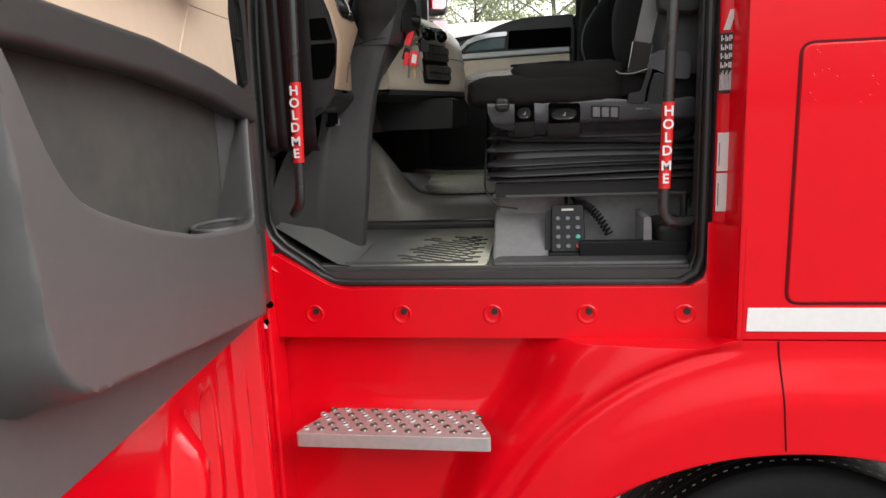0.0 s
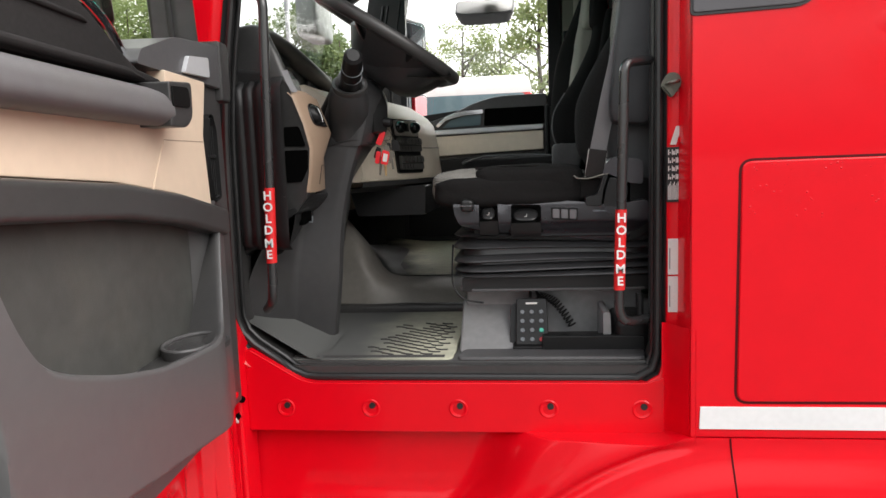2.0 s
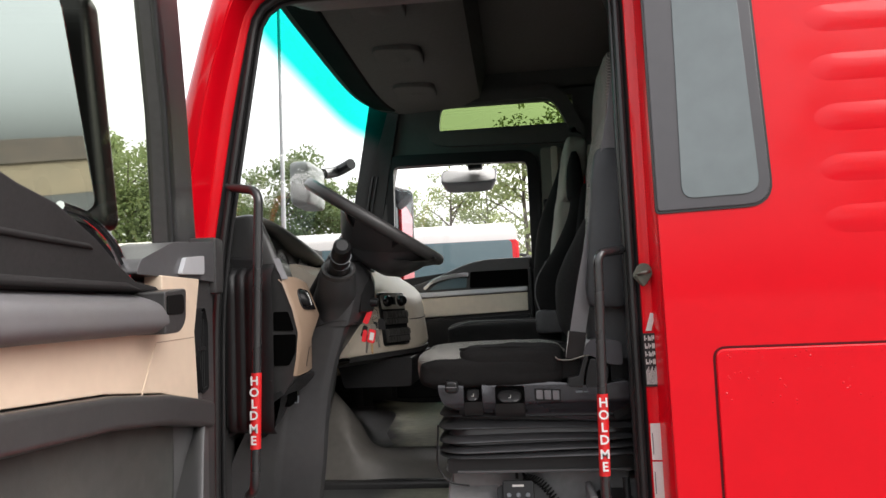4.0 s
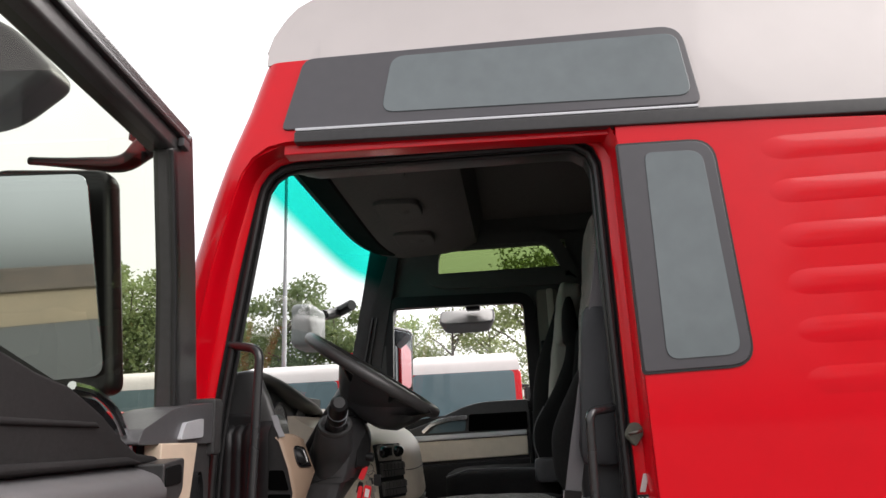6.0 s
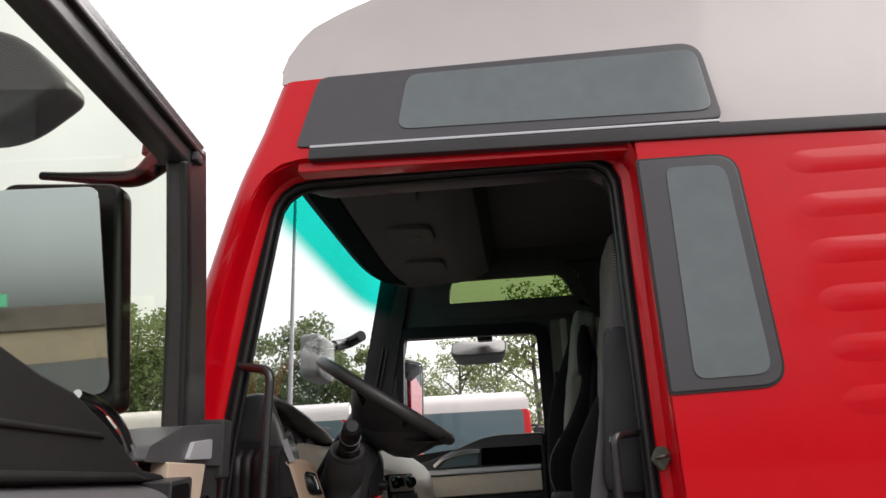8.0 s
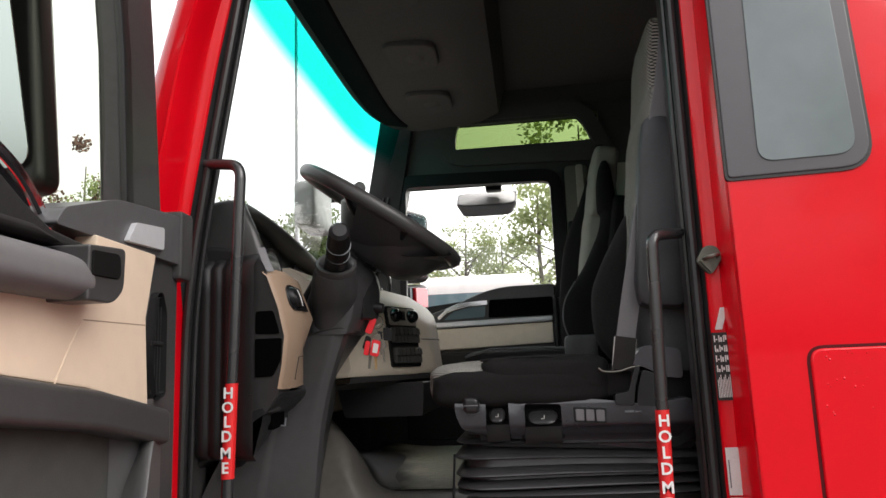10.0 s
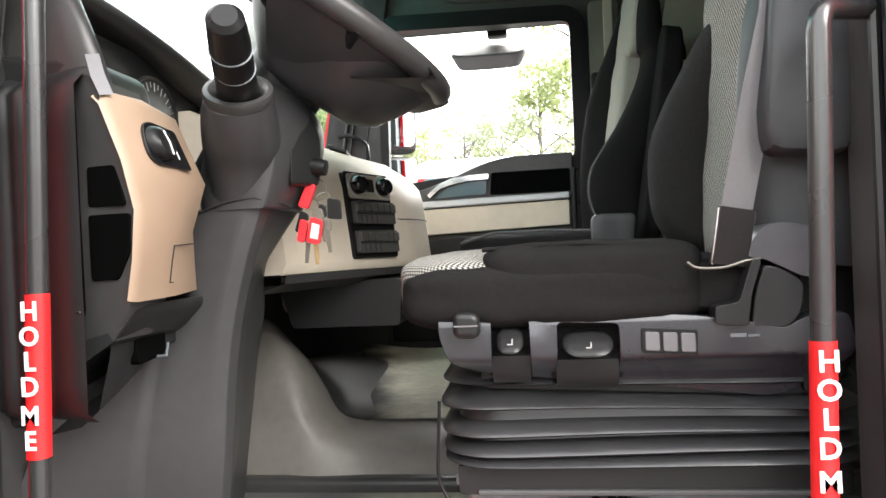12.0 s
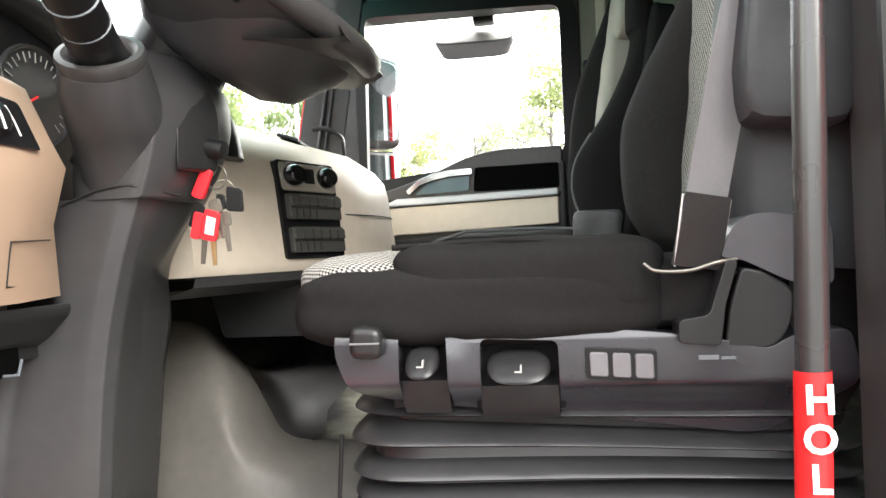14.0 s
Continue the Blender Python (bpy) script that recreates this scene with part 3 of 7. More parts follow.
part("arch_lip", loft([[Vector((0.64 + a * math.cos(math.pi * i / 64), y, 0.48 + b * math.sin(math.pi * i / 64))) for i in range(65)] for a, b, y in ((0.60, 0.49, 0.02), (0.585, 0.475, 0.03), (0.59, 0.48, 0.35))]), BLACK, truck, "black inner wheel-arch liner")
part("fender_seam", tube([(0.571 + 0.017 * k / 12, -0.0005 - fender_dome(0.58, 1.208 - 0.223 * k / 12), 1.208 - 0.223 * k / 12) for k in range(13)], 0.0018, 8), DARKRED, fender)
part("underside", box(-0.55, 1.75, 0.13, 1.9, 0.95, 1.18, 0.01), BLACK, truck)
# front corner post behind the hinge
part("corner_panel", prism([(-0.60, 0.6), (-0.505, 0.6), (-0.505, 1.40), (-0.53, 1.46), (-0.53, 2.0), (-0.60, 2.0)], "y", 0.035, 0.12, 0.01, 3), RED, truck)
for z0, z1, x, w in ((1.01, 1.20, -0.5405, 0.005), (0.93, 1.00, -0.5425, 0.003), (0.60, 0.87, -0.5445, 0.004)):
    part("hinge_gap", box(x - w, x + w, 0.024, 0.04, z0, z1, 0.0015), DARKRED, truck)
for x, z in ((-0.545, 0.922), (-0.543, 0.892)):
    part("rubber_plug", revolve([(0, 0.012), (0.006, 0.011), (0.0085, 0.006), (0.009, 0.0)], 16, pose(x, 0.030, z, 90)), RUBBER, truck, "black rubber plug by the hinge")
part("hinge_fold", loft([[Vector((-0.530 + 0.012 * j / 8 + 0.004 * (z - 1.0), 0.033 - 0.014 * math.sin(math.pi * j / 8), z)) for j in range(9)] for z in (0.60, 0.80, 1.0, 1.10, 1.16)]), GLOSSRED, truck, angle=80)
part("hinge_fold", loft([[Vector((-0.556 + 0.010 * j / 8, 0.031 - 0.012 * math.sin(math.pi * j / 8), z)) for j in range(9)] for z in (0.60, 0.80, 1.0, 1.10, 1.21)]), GLOSSRED, truck, angle=80)
# black sheet painted as the shade of a pocket by the hinge
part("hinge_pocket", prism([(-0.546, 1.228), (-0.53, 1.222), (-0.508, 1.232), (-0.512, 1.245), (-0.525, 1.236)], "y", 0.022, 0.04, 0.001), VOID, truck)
part("hinge_tag", prism([(-0.520, 1.226), (-0.509, 1.224), (-0.513, 1.237)], "y", 0.019, 0.026, 0.0005), LABEL, truck, "small pale tag")
# black discs put the dark of small holes into colour
for x, z, r in ((-0.577, 1.229, 0.008), (-0.515, 1.301, 0.007), (-0.500, 1.278, 0.008), (-0.547, 0.924, 0.009), (-0.548, 0.889, 0.010)):
    part("hinge_hole", revolve([(0, 0.002), (r * 0.9, 0.002), (r, 0), (r, -0.004)], 14, pose(x, 0.026, z, 90)), VOID, truck)

# A-pillar and front roof post, near side, rounding away to the windscreen
POST = [(1.90, -0.665, -0.60), (2.05, -0.648, -0.585), (2.22, -0.622, -0.55), (2.40, -0.580, -0.505), (2.55, -0.537, -0.470), (2.66, -0.504, -0.432), (2.80, -0.456, -0.383), (2.945, -0.414, -0.346)]


def on_post(z):
    for (a, s0, i0), (b, s1, i1) in zip(POST, POST[1:]):
        if a <= z <= b:
            f = (z - a) / (b - a)
            return s0 + (s1 - s0) * f, i0 + (i1 - i0) * f
    return POST[-1][1:]


OUTER = [(p.x, p.z) for p in ring_y(0.056, 0.0, 0.0)]


def ring_left(z):
    """Where the front side of the frame's outer edge lies at this height."""
    near = [x + (u - x) * (z - a) / (b - a) for (x, a), (u, b) in zip(OUTER, OUTER[1:] + OUTER[:1]) if min(a, b) <= z <= max(a, b) and abs(a - b) > 1e-9]
    return min(near) if near else -0.33


rows = []
for z in [1.90 + 0.787 * i / 25 for i in range(26)] + [2.689 + 0.250 * i / 9 for i in range(10)]:
    s, xi = on_post(z)
    lean = 0.11 * max(0.0, z - 2.68)
    front = 0.004 + 0.006 * smoothstep(2.60, 2.69, z)
    row = [Vector((-0.290 + 0.30 * (z - 2.689), lean + front, z) if z > 2.688 else (max(xi + 0.008, ring_left(z) + 0.003), lean + front, z))]
    for j in range(10):
        a = radians(90) * j / 9
        row.append(Vector((xi + (s - xi) * math.sin(a), lean + front * (1 - j / 9) + 0.10 * (1 - math.cos(a)), z)))
    rows.append(row + [Vector((s + 0.012, lean + 0.16, z)), Vector((s + 0.05, lean + 0.20, z))])
part("front_post", loft(rows), RED, truck, angle=60)
# panel over the door
part("roof_rail", prism([(-0.33, 2.66), (0.49, 2.64), (0.49, 2.665), (-0.33, 2.695)], "y", 0.014, 0.06, 0.003), RED, truck)
# drip rail: dark strip with a bright line along its top
rail = part("drip_rail", prism([(-0.298, 2.682), (1.75, 2.606), (1.75, 2.640), (0.69, 2.682), (-0.298, 2.712)], "y", -0.008, 0.04, 0.004), DARK, truck, "dark rubber drip rail")
part("bright_line", prism([(-0.296, 2.7135), (0.69, 2.6835), (0.69, 2.691), (-0.296, 2.722)], "y", -0.006, 0.03, 0.002), SATIN, rail)
# high-roof window panel


def leaning(bm):
    """Tips a plate inwards with the roof's side."""
    for v in bm.verts:
        v.co.y += 0.11 * (v.co.z - 2.70)
    return bm


top = part("roof_window", leaning(prism(rounded([(-0.338, 2.727), (0.703, 2.699), (0.686, 2.930), (-0.286, 2.940)], [0.02, 0.025, 0.055, 0.03], 6), "y", 0.006, 0.05, 0.004)), PANEGREY, truck, "dark glass high-roof window")
part("pane", leaning(prism(rounded([(-0.078, 2.752), (0.684, 2.722), (0.672, 2.905), (-0.050, 2.918)], 0.035, 6), "y", 0.003, 0.02, 0.002)), PANE, top)

# white high roof: each section a wall that leans in, then a rounded shoulder
SIDE_Z = [(-0.40, 2.955), (-0.392, 2.985), (-0.378, 3.035), (-0.345, 3.09), (-0.311, 3.125), (-0.23, 3.165), (-0.115, 3.205), (0.05, 3.25), (0.3, 3.33), (0.7, 3.42), (1.2, 3.49), (1.8, 3.52)]


def side_z(x):
    for (a, c), (b, d) in zip(SIDE_Z, SIDE_Z[1:]):
        if a <= x <= b:
            return c + (d - c) * (x - a) / (b - a)
    return SIDE_Z[-1][1]


rows = []
for i in range(56):
    x = -0.392 + 2.142 * (i / 55) ** 1.5
    zs = side_z(x)
    z0 = 2.938 if x < -0.248 else 2.70 - 0.036 * (x + 0.3)
    row = []
    for j in range(8):
        t = j / 7
        row.append(Vector((x, 0.022 + 0.045 * smoothstep(2.68, 3.15, z0 + (zs - z0) * t), z0 + (zs - z0) * t)))
    y1 = row[-1].y
    for j in range(1, 9):
        a = radians(90) * j / 8
        row.append(Vector((x + 0.05 * smoothstep(-0.1, -0.4, x) * (1 - math.cos(a)) - 0.03 * math.sin(a) * smoothstep(-0.1, -0.38, x), y1 + 0.30 * (1 - math.cos(a)), zs + 0.11 * math.sin(a) * smoothstep(-0.42, 0.2, x))))
    row = [Vector((p.x - 0.045 * smoothstep(0.05, 0.36, p.y) * smoothstep(-0.05, -0.40, p.x), p.y, p.z)) for p in row]
    crest = row[-1]
    for k in range(1, 8):
        row.append(Vector((crest.x - 0.09 * math.sin(math.pi * k / 8) * smoothstep(-0.05, -0.40, x), crest.y + (FAR - 2 * crest.y) * k / 8, crest.z)))
    row += [Vector((p.x, FAR - p.y, max(p.z, 2.95))) for p in reversed(row[:16])]
    rows.append(row)
lower = [Vector((p.x + 0.02, p.y + 0.02 * (p.y < 1), p.z - 0.01)) for p in rows[0]]
part("roof", loft([lower] + rows), WHITE, truck, "white plastic high roof", angle=50)

# windscreen, front wall and cowl
rows = []
for k in range(15):
    z = 1.95 + 0.97 * k / 14
    mid, edge = -0.665 + 0.135 * k / 14, on_post(z)[0] + 0.03
    rows.append([Vector((mid + (edge - mid) * abs(2 * j / 32 - 1) ** 5, 0.13 + (FAR - 0.26) * j / 32, z)) for j in range(33)])
bm = loft(rows)
tagged(part("windscreen", bm, SHADED, truck, "clear windscreen with a turquoise sun band along the top", angle=80))
bpy.data.objects["windscreen"].visible_shadow = False
part("front_wall", box(-0.70, -0.62, 0.05, FAR - 0.05, 0.9, 1.97, 0.02), RED, truck)
part("front_lining", box(-0.64, -0.605, 0.12, FAR - 0.005, 1.30, 1.97, 0.003), BLACK, truck)
part("wiper", tube([(-0.66, 0.45, 1.99), (-0.65, 0.9, 2.02), (-0.64, 1.35, 2.06)], 0.008, 8), BLACK, truck)

# floor, engine tunnel, rear wall, ceiling, far side
part("floor", box(-0.62, 1.70, 0.10, FAR - 0.08, 1.25, 1.335, 0.0), DARK, truck)
part("rear_wall", box(1.66, 1.75, 0.0, FAR, 1.2, 3.3, 0.0), PILLAR, truck)
lining = part("far_lining", box(0.575, 1.66, 1.945, 1.958, 1.40, 2.66, 0.002), PILLAR, truck, "pale side lining behind the seats")
part("loop_strap", tube([(0.648 + 0.022 * math.cos(a), 1.93, 2.44 + 0.055 * math.sin(a)) for a in [math.radians(-20 + 20 * k) for k in range(12)]], 0.008, 8), BLACKCLOTH, lining, "black loop strap")
tagged(part("ceiling", box(-0.16, 1.70, 0.10, FAR - 0.10, 3.06, 3.09, 0.0), LINER, truck))
part("upper_lining", box(0.50, 1.70, 0.10, 0.13, 1.34, 3.08, 0.0), LINER, truck)
part("upper_lining", box(-0.30, 0.50, 0.135, 0.15, 2.68, 2.95, 0.0), LINER, truck)

# overhead console with lamp pods


def under_screen(y):
    """How far back the windscreen's top has curved at y."""
    return 0.157 * abs(2 * (y - 0.13) / (FAR - 0.26) - 1) ** 5


rows = []
for k in range(25):
    y = 0.22 + (FAR - 0.44) * k / 24
    u = under_screen(y)
    rows.append([Vector((x, y, z)) for x, z in ((-0.530 + u, 2.882), (-0.522 + u, 2.872), (-0.375 + 0.6 * u, 2.852), (-0.30, 2.853), (-0.10, 2.862), (-0.02, 2.875), (0.06, 2.91), (0.10, 3.05), (-0.20, 3.05), (-0.45 + u, 2.93))])
console = part("overhead_console", loft(rows, closed=True, caps=True), LINER, truck, "dark overhead storage console")
part("visor_strip", loft([[Vector((x + 0.8 * under_screen(0.30 + 1.47 * k / 16), 0.30 + 1.47 * k / 16, z)) for x, z in ((-0.500, 2.866), (-0.40, 2.846), (-0.39, 2.856), (-0.495, 2.879))] for k in range(17)], closed=True, caps=True), BLACKCLOTH, console)
for y in (0.62, 1.06, 1.50):
    part("console_recess", prism(rounded([(-0.30, y - 0.12), (-0.12, y - 0.09), (-0.12, y + 0.09), (-0.30, y + 0.12)], 0.05, 5), "z", 2.838, 2.87, 0.012, 3), LINER, console)
    part("reading_lamp", revolve([(0, -0.004), (0.022, -0.004), (0.034, 0.0), (0.034, 0.01)], 20, pose(-0.20, y, 2.838)), LINER, console)

# far side: wall with door window, high window and quarter window cut through


def wall_with_holes(x0, x1, z0, z1, holes, y0, y1):
    """A slab with rectangular holes, as a grid of the cells that are left."""
    xs = sorted({x0, x1, *[h[0] for h in holes], *[h[1] for h in holes]})
    zs = sorted({z0, z1, *[h[2] for h in holes], *[h[3] for h in holes]})
    bm = bmesh.new()
    for a, b in zip(xs, xs[1:]):
        for c, d in zip(zs, zs[1:]):
            mx, mz = (a + b) / 2, (c + d) / 2
            if any(h[0] < mx < h[1] and h[2] < mz < h[3] for h in holes):
                continue
            bmesh.ops.create_cube(bm, size=1.0, matrix=Matrix.Translation((mx, (y0 + y1) / 2, mz)) @ Matrix.Diagonal((b - a, y1 - y0, d - c, 1)))
    bmesh.ops.remove_doubles(bm, verts=bm.verts, dist=1e-5)
    return bm


part("far_wall", wall_with_holes(-0.60, 1.72, 1.2, 2.96, [(-0.44, 0.30, 2.0, 2.62), (-0.19, 0.52, 2.75, 2.925), (0.45, 0.57, 2.14, 2.60), (-0.60, -0.44, 2.0, 2.97)], 1.96, 2.06), LINERPALE, truck)
part("far_wall_upper", box(-0.20, 1.72, 1.96, 1.99, 2.96, 3.08, 0.0), LINERPALE, truck)
part("far_pillar_trim", prism(rounded([(0.335, 2.06), (0.45, 2.06), (0.45, 2.66), (0.345, 2.66)], 0.02, 3), "y", 1.938, 1.962, 0.01, 3), OLIVE, truck, "olive-grey pillar trim")
part("pillar_strip", prism(rounded([(0.392, 2.06), (0.425, 2.06), (0.428, 2.66), (0.396, 2.66)], 0.01, 3), "y", 1.925, 1.945, 0.008, 3), PILLAR, truck, "pale pillar trim strip")
part("far_post", loft([[Vector((-0.62 + 0.185 * k / 8 + a, b, 1.95 + 1.0 * k / 8)) for a, b in ((-0.066, 1.90), (0.085, 1.925), (0.10, 2.05), (-0.066, 2.06))] for k in range(9)], closed=True, caps=True), DARK, truck)
part("far_post_rib", tube([(-0.585, 1.897, 2.09), (-0.566, 1.899, 2.20), (-0.534, 1.905, 2.378), (-0.50, 1.912, 2.56)], 0.007, 8), RUBBER, truck)
part("far_post_rib", tube([(-0.562, 1.904, 2.09), (-0.543, 1.905, 2.20), (-0.512, 1.91, 2.378), (-0.478, 1.915, 2.56)], 0.005, 8), RUBBER, truck)
part("far_door_edge", box(-0.53, -0.436, 1.93, 1.955, 1.98, 2.42, 0.006), DARK, truck)
part("far_outer_post", loft([[Vector((-0.62 + 0.185 * (z - 1.95) + dx, y, z)) for dx, y in ((-0.104, 1.985), (-0.04, 1.98), (-0.04, 2.02), (-0.104, 2.02))] for z in (1.95, 2.15, 2.30, 2.40)], closed=True, caps=True), RED, truck, "red outer windscreen pillar")
part("far_side_panel", box(0.45, 1.75, 2.064, 2.085, 1.2, 2.62, 0.004), RED, truck, "red outer side of the cab")
part("far_roof_window", loft([[Vector((x, 2.02, z)) for x in (-0.20, 0.2, 0.53)] for z in (2.74, 2.935)]), SUNGLASS, truck, "green-tinted high window")
bpy.data.objects["far_roof_window"].visible_shadow = False
part("far_roof_surround", ring_plate(rounded([(-0.235, 2.700), (0.60, 2.678), (0.465, 2.982), (-0.205, 2.982)], [0.125, 0.10, 0.12, 0.125], 8), 0.068, 1.935, 1.975), LINERPALE, truck, "dark window surround")
# rounded masks that give the far windows their corner shape
part("far_window_surround", ring_plate(rounded([(-0.47, 1.965), (0.333, 2.05), (0.333, 2.652), (-0.455, 2.668)], [0.05, 0.085, 0.10, 0.10], 8), 0.058, 1.932, 1.97), BLACK, truck, "black rubber window surround")
part("far_high_surround", ring_plate(rounded([(-0.225, 2.735), (0.56, 2.735), (0.46, 2.945), (-0.205, 2.945)], [0.05, 0.02, 0.02, 0.05], 6), 0.045, 1.945, 1.97), LINERPALE, truck)

# ---- the open driver's door: local x along it from the hinge, y towards its inner face ----
door = thing("door_1", "open red lorry door with grey and beige trim", "door", pose(-0.458, 0, 0, 0, 0, -85), kind="structure")
part("outer_skin", prism([(-0.02, 0.70), (1.02, 0.70), (1.02, 2.03), (-0.02, 2.03)], "y", -0.125, -0.10, 0.008), RED, door)
# painted inner sheet below the trim, with pressed creases
rows = []
for i in range(131):
    u = -0.01 + 1.03 * i / 130
    row = []
    for j in range(25):
        z = 0.70 + 0.66 * j / 24
        y = -0.055
        y += 0.034 * smoothstep(0.016, 0.0, abs(u - 0.10) - 0.012)
        y += 0.020 * smoothstep(0.010, 0.0, abs(u - 0.165 - 0.03 * (1.2 - z)) - 0.004)
        y -= 0.022 * smoothstep(0.016, 0.0, abs(u - 0.235 - 0.04 * (1.2 - z)) - 0.010) * smoothstep(1.26, 1.20, z)
        y += 0.042 * smoothstep(0.035, 0.0, abs(u - 0.42 - 0.10 * (1.3 - z)) - 0.010) * smoothstep(1.22, 1.12, z + 0.02 * math.sin(40 * u))
        y -= 0.03 * smoothstep(0.02, 0.0, abs(u - 0.315 - 0.05 * (1.2 - z)) - 0.012) * smoothstep(1.23, 1.17, z)
        y += 0.022 * smoothstep(0.022, 0.0, abs(u - 0.53 - 0.10 * (1.2 - z)) - 0.006) * smoothstep(1.10, 1.05, z)
        y += 0.036 * smoothstep(0.04, 0.0, abs(u - 0.66 - 0.12 * (1.1 - z)) - 0.02) * smoothstep(1.12, 1.03, z)
        y += 0.02 * smoothstep(0.05, 0.0, abs(z - 1.33))
        row.append(Vector((u, y, z)))
    rows.append(row)
part("inner_sheet", loft(rows), GLOSSRED, door, angle=70)
part("hinge_edge", box(-0.02, 0.03, -0.12, -0.05, 0.70, 1.40, 0.008), RED, door)
# unseen upper hinge edge, made dark to cut red bounce on the dash end
part("hinge_edge_dark", box(-0.02, 0.03, -0.12, -0.05, 1.402, 2.03, 0.008), DARK, door)


# moulded lower trim with the map bin
def inset(bm):
    """Draws the trim's hinge-side ends back from the hinge."""
    for v in bm.verts:
        v.co.x += 0.027 * (1 - smoothstep(0.22, 0.45, v.co.x))
    return bm


def bin_edge(u):
    pts = [(0.13, 1.72), (0.18, 1.69), (0.22, 1.63), (0.25, 1.585), (0.28, 1.55), (0.31, 1.53), (0.335, 1.521), (0.42, 1.519), (0.52, 1.527), (0.60, 1.536), (0.706, 1.560), (0.772, 1.580), (0.821, 1.597), (0.855, 1.616), (0.873, 1.638), (0.905, 1.70), (0.925, 1.76), (1.02, 1.81)]
    for (a, c), (b, d) in zip(pts, pts[1:]):
        if a <= u <= b:
            return c + (d - c) * (u - a) / (b - a)
    return 1.615


rows = []
for i in range(190):
    u = 0.13 + 0.89 * i / 189
    ze = sum(bin_edge(max(0.131, min(1.0, u + d))) for d in (-0.02, -0.01, 0, 0.01, 0.02)) / 5
    swell = 0.082 * smoothstep(0.06, 0.42, u) + 0.008
    row = []
    for j in range(64):
        t = j / 63
        z = 1.312 + (ze - 1.312) * t
        # distance inside the raised front: rounded lower corner away from the hinge
        low = 1.345 + 0.135 * (u - 0.3)
        du, dz = 0.936 + 0.06 * (z - 1.5) - u, z - low
        inside = 0.075 - math.hypot(0.075 - du, 0.075 - dz) if du < 0.075 and dz < 0.075 else min(du, dz)
        f = smoothstep(-0.008, 0.018, inside)
        y = 0.008 + (swell - 0.008) * (1 - 0.10 * t) * f + 0.03 * smoothstep(0.955, 1.0, u)
        row.append(Vector((u, y, z)))
    last = row[-1]
    row += [last + Vector((0, -0.004, 0.004)), last + Vector((0, -0.012, 0.003)), last + Vector((0, -0.02, -0.01)), Vector((u, -0.025, ze - 0.06))]
    row = [Vector((u, -0.03, 1.312))] + row
    rows.append(row)
part("map_bin", inset(loft(rows)), DOORGREY, door, "grey moulded door bin", angle=50)
part("bin_back", inset(prism([(0.12, 1.33), (1.02, 1.33), (1.02, 1.85), (0.12, 1.74)], "y", -0.04, -0.012, 0.003)), BINCLOTH, door)
cup = part("cup_holder", loft([[Vector((0.385 + a * math.cos(6.28319 * i / 28), 0.032 + b * math.sin(6.28319 * i / 28), z)) for i in range(28)] for a, b, z in
     ((0.066, 0.043, 1.49), (0.068, 0.044, 1.520), (0.060, 0.038, 1.516), (0.052, 0.032, 1.44), (0.0, 0.0, 1.438))], closed=True), DARK, door, "dark moulded cup holder in the door bin")
part("rim", tube([(0.385 + 0.065 * math.cos(6.28319 * i / 28), 0.032 + 0.042 * math.sin(6.28319 * i / 28), 1.5205) for i in range(28)], 0.0035, 8, True), DOORGREY, cup)
part("shelf", prism(rounded([(0.22, -0.012), (0.52, -0.012), (0.52, 0.070), (0.30, 0.070)], 0.02, 3), "z", 1.496, 1.506, 0.003), DARK, cup)
rows = []
for k in range(13):
    z = 1.42 + 0.325 * k / 12
    lip_y = 0.012 * (1 - smoothstep(1.50, 1.60, z)) + 0.006
    bulge = 0.010 * (1 - smoothstep(1.48, 1.62, z))
    rows.append([Vector((0.128, -0.03, z)), Vector((0.130, lip_y - 0.006, z)), Vector((0.138, lip_y, z)), Vector((0.155, lip_y - 0.003, z)), Vector((0.178 + bulge * 0.3, lip_y * 0.55, z)), Vector((0.20 + bulge * 0.7, lip_y * 0.1 - 0.004, z)), Vector((0.235 + bulge, -0.011, z))])
part("bin_end_wall", inset(loft(rows)), DOORGREY, door, "moulded end wall of the door bin", angle=70)
part("bin_divider", box(0.54, 0.64, -0.02, 0.055, 1.45, 1.515, 0.008), BLACK, door)
lip = [(0.13, 1.728), (0.35, 1.765), (0.55, 1.787), (0.80, 1.80), (1.02, 1.806)]
lip_lo = [(1.02, 1.756), (0.80, 1.752), (0.55, 1.738), (0.35, 1.715), (0.13, 1.675)]
part("bin_lip", inset(prism(lip + lip_lo, "y", -0.012, 0.032, 0.010, 3)), DARK, door)
beige = part("beige_panel", inset(prism([(0.168, 1.733), (0.35, 1.767), (0.55, 1.789), (0.80, 1.802), (1.02, 1.808), (1.02, 1.89), (0.345, 1.89), (0.345, 1.967), (0.155, 1.967), (0.183, 1.865)], "y", -0.02, 0.012, 0.004)), CREAM, door, "beige plastic door inlay")
part("panel_seam", tube([(0.212, 0.0118, 1.855), (0.383, 0.0118, 1.853)], 0.0009, 6), BEIGE, beige)
part("panel_seam", tube([(0.383, 0.0122, 1.853), (0.41, 0.0122, 1.815), (0.436, 0.0122, 1.774)], 0.0014, 6), CREAM, beige)
arm = part("armrest", prism(rounded([(-0.02, 1.874), (0.045, 1.869), (0.064, 1.882), (0.060, 1.912), (0.036, 1.924), (-0.02, 1.94)], [0, 0.02, 0.02, 0.018, 0.018, 0], 5), "x", 0.44, 1.02, 0.010, 3), ARMGREY, door, "grey padded armrest")
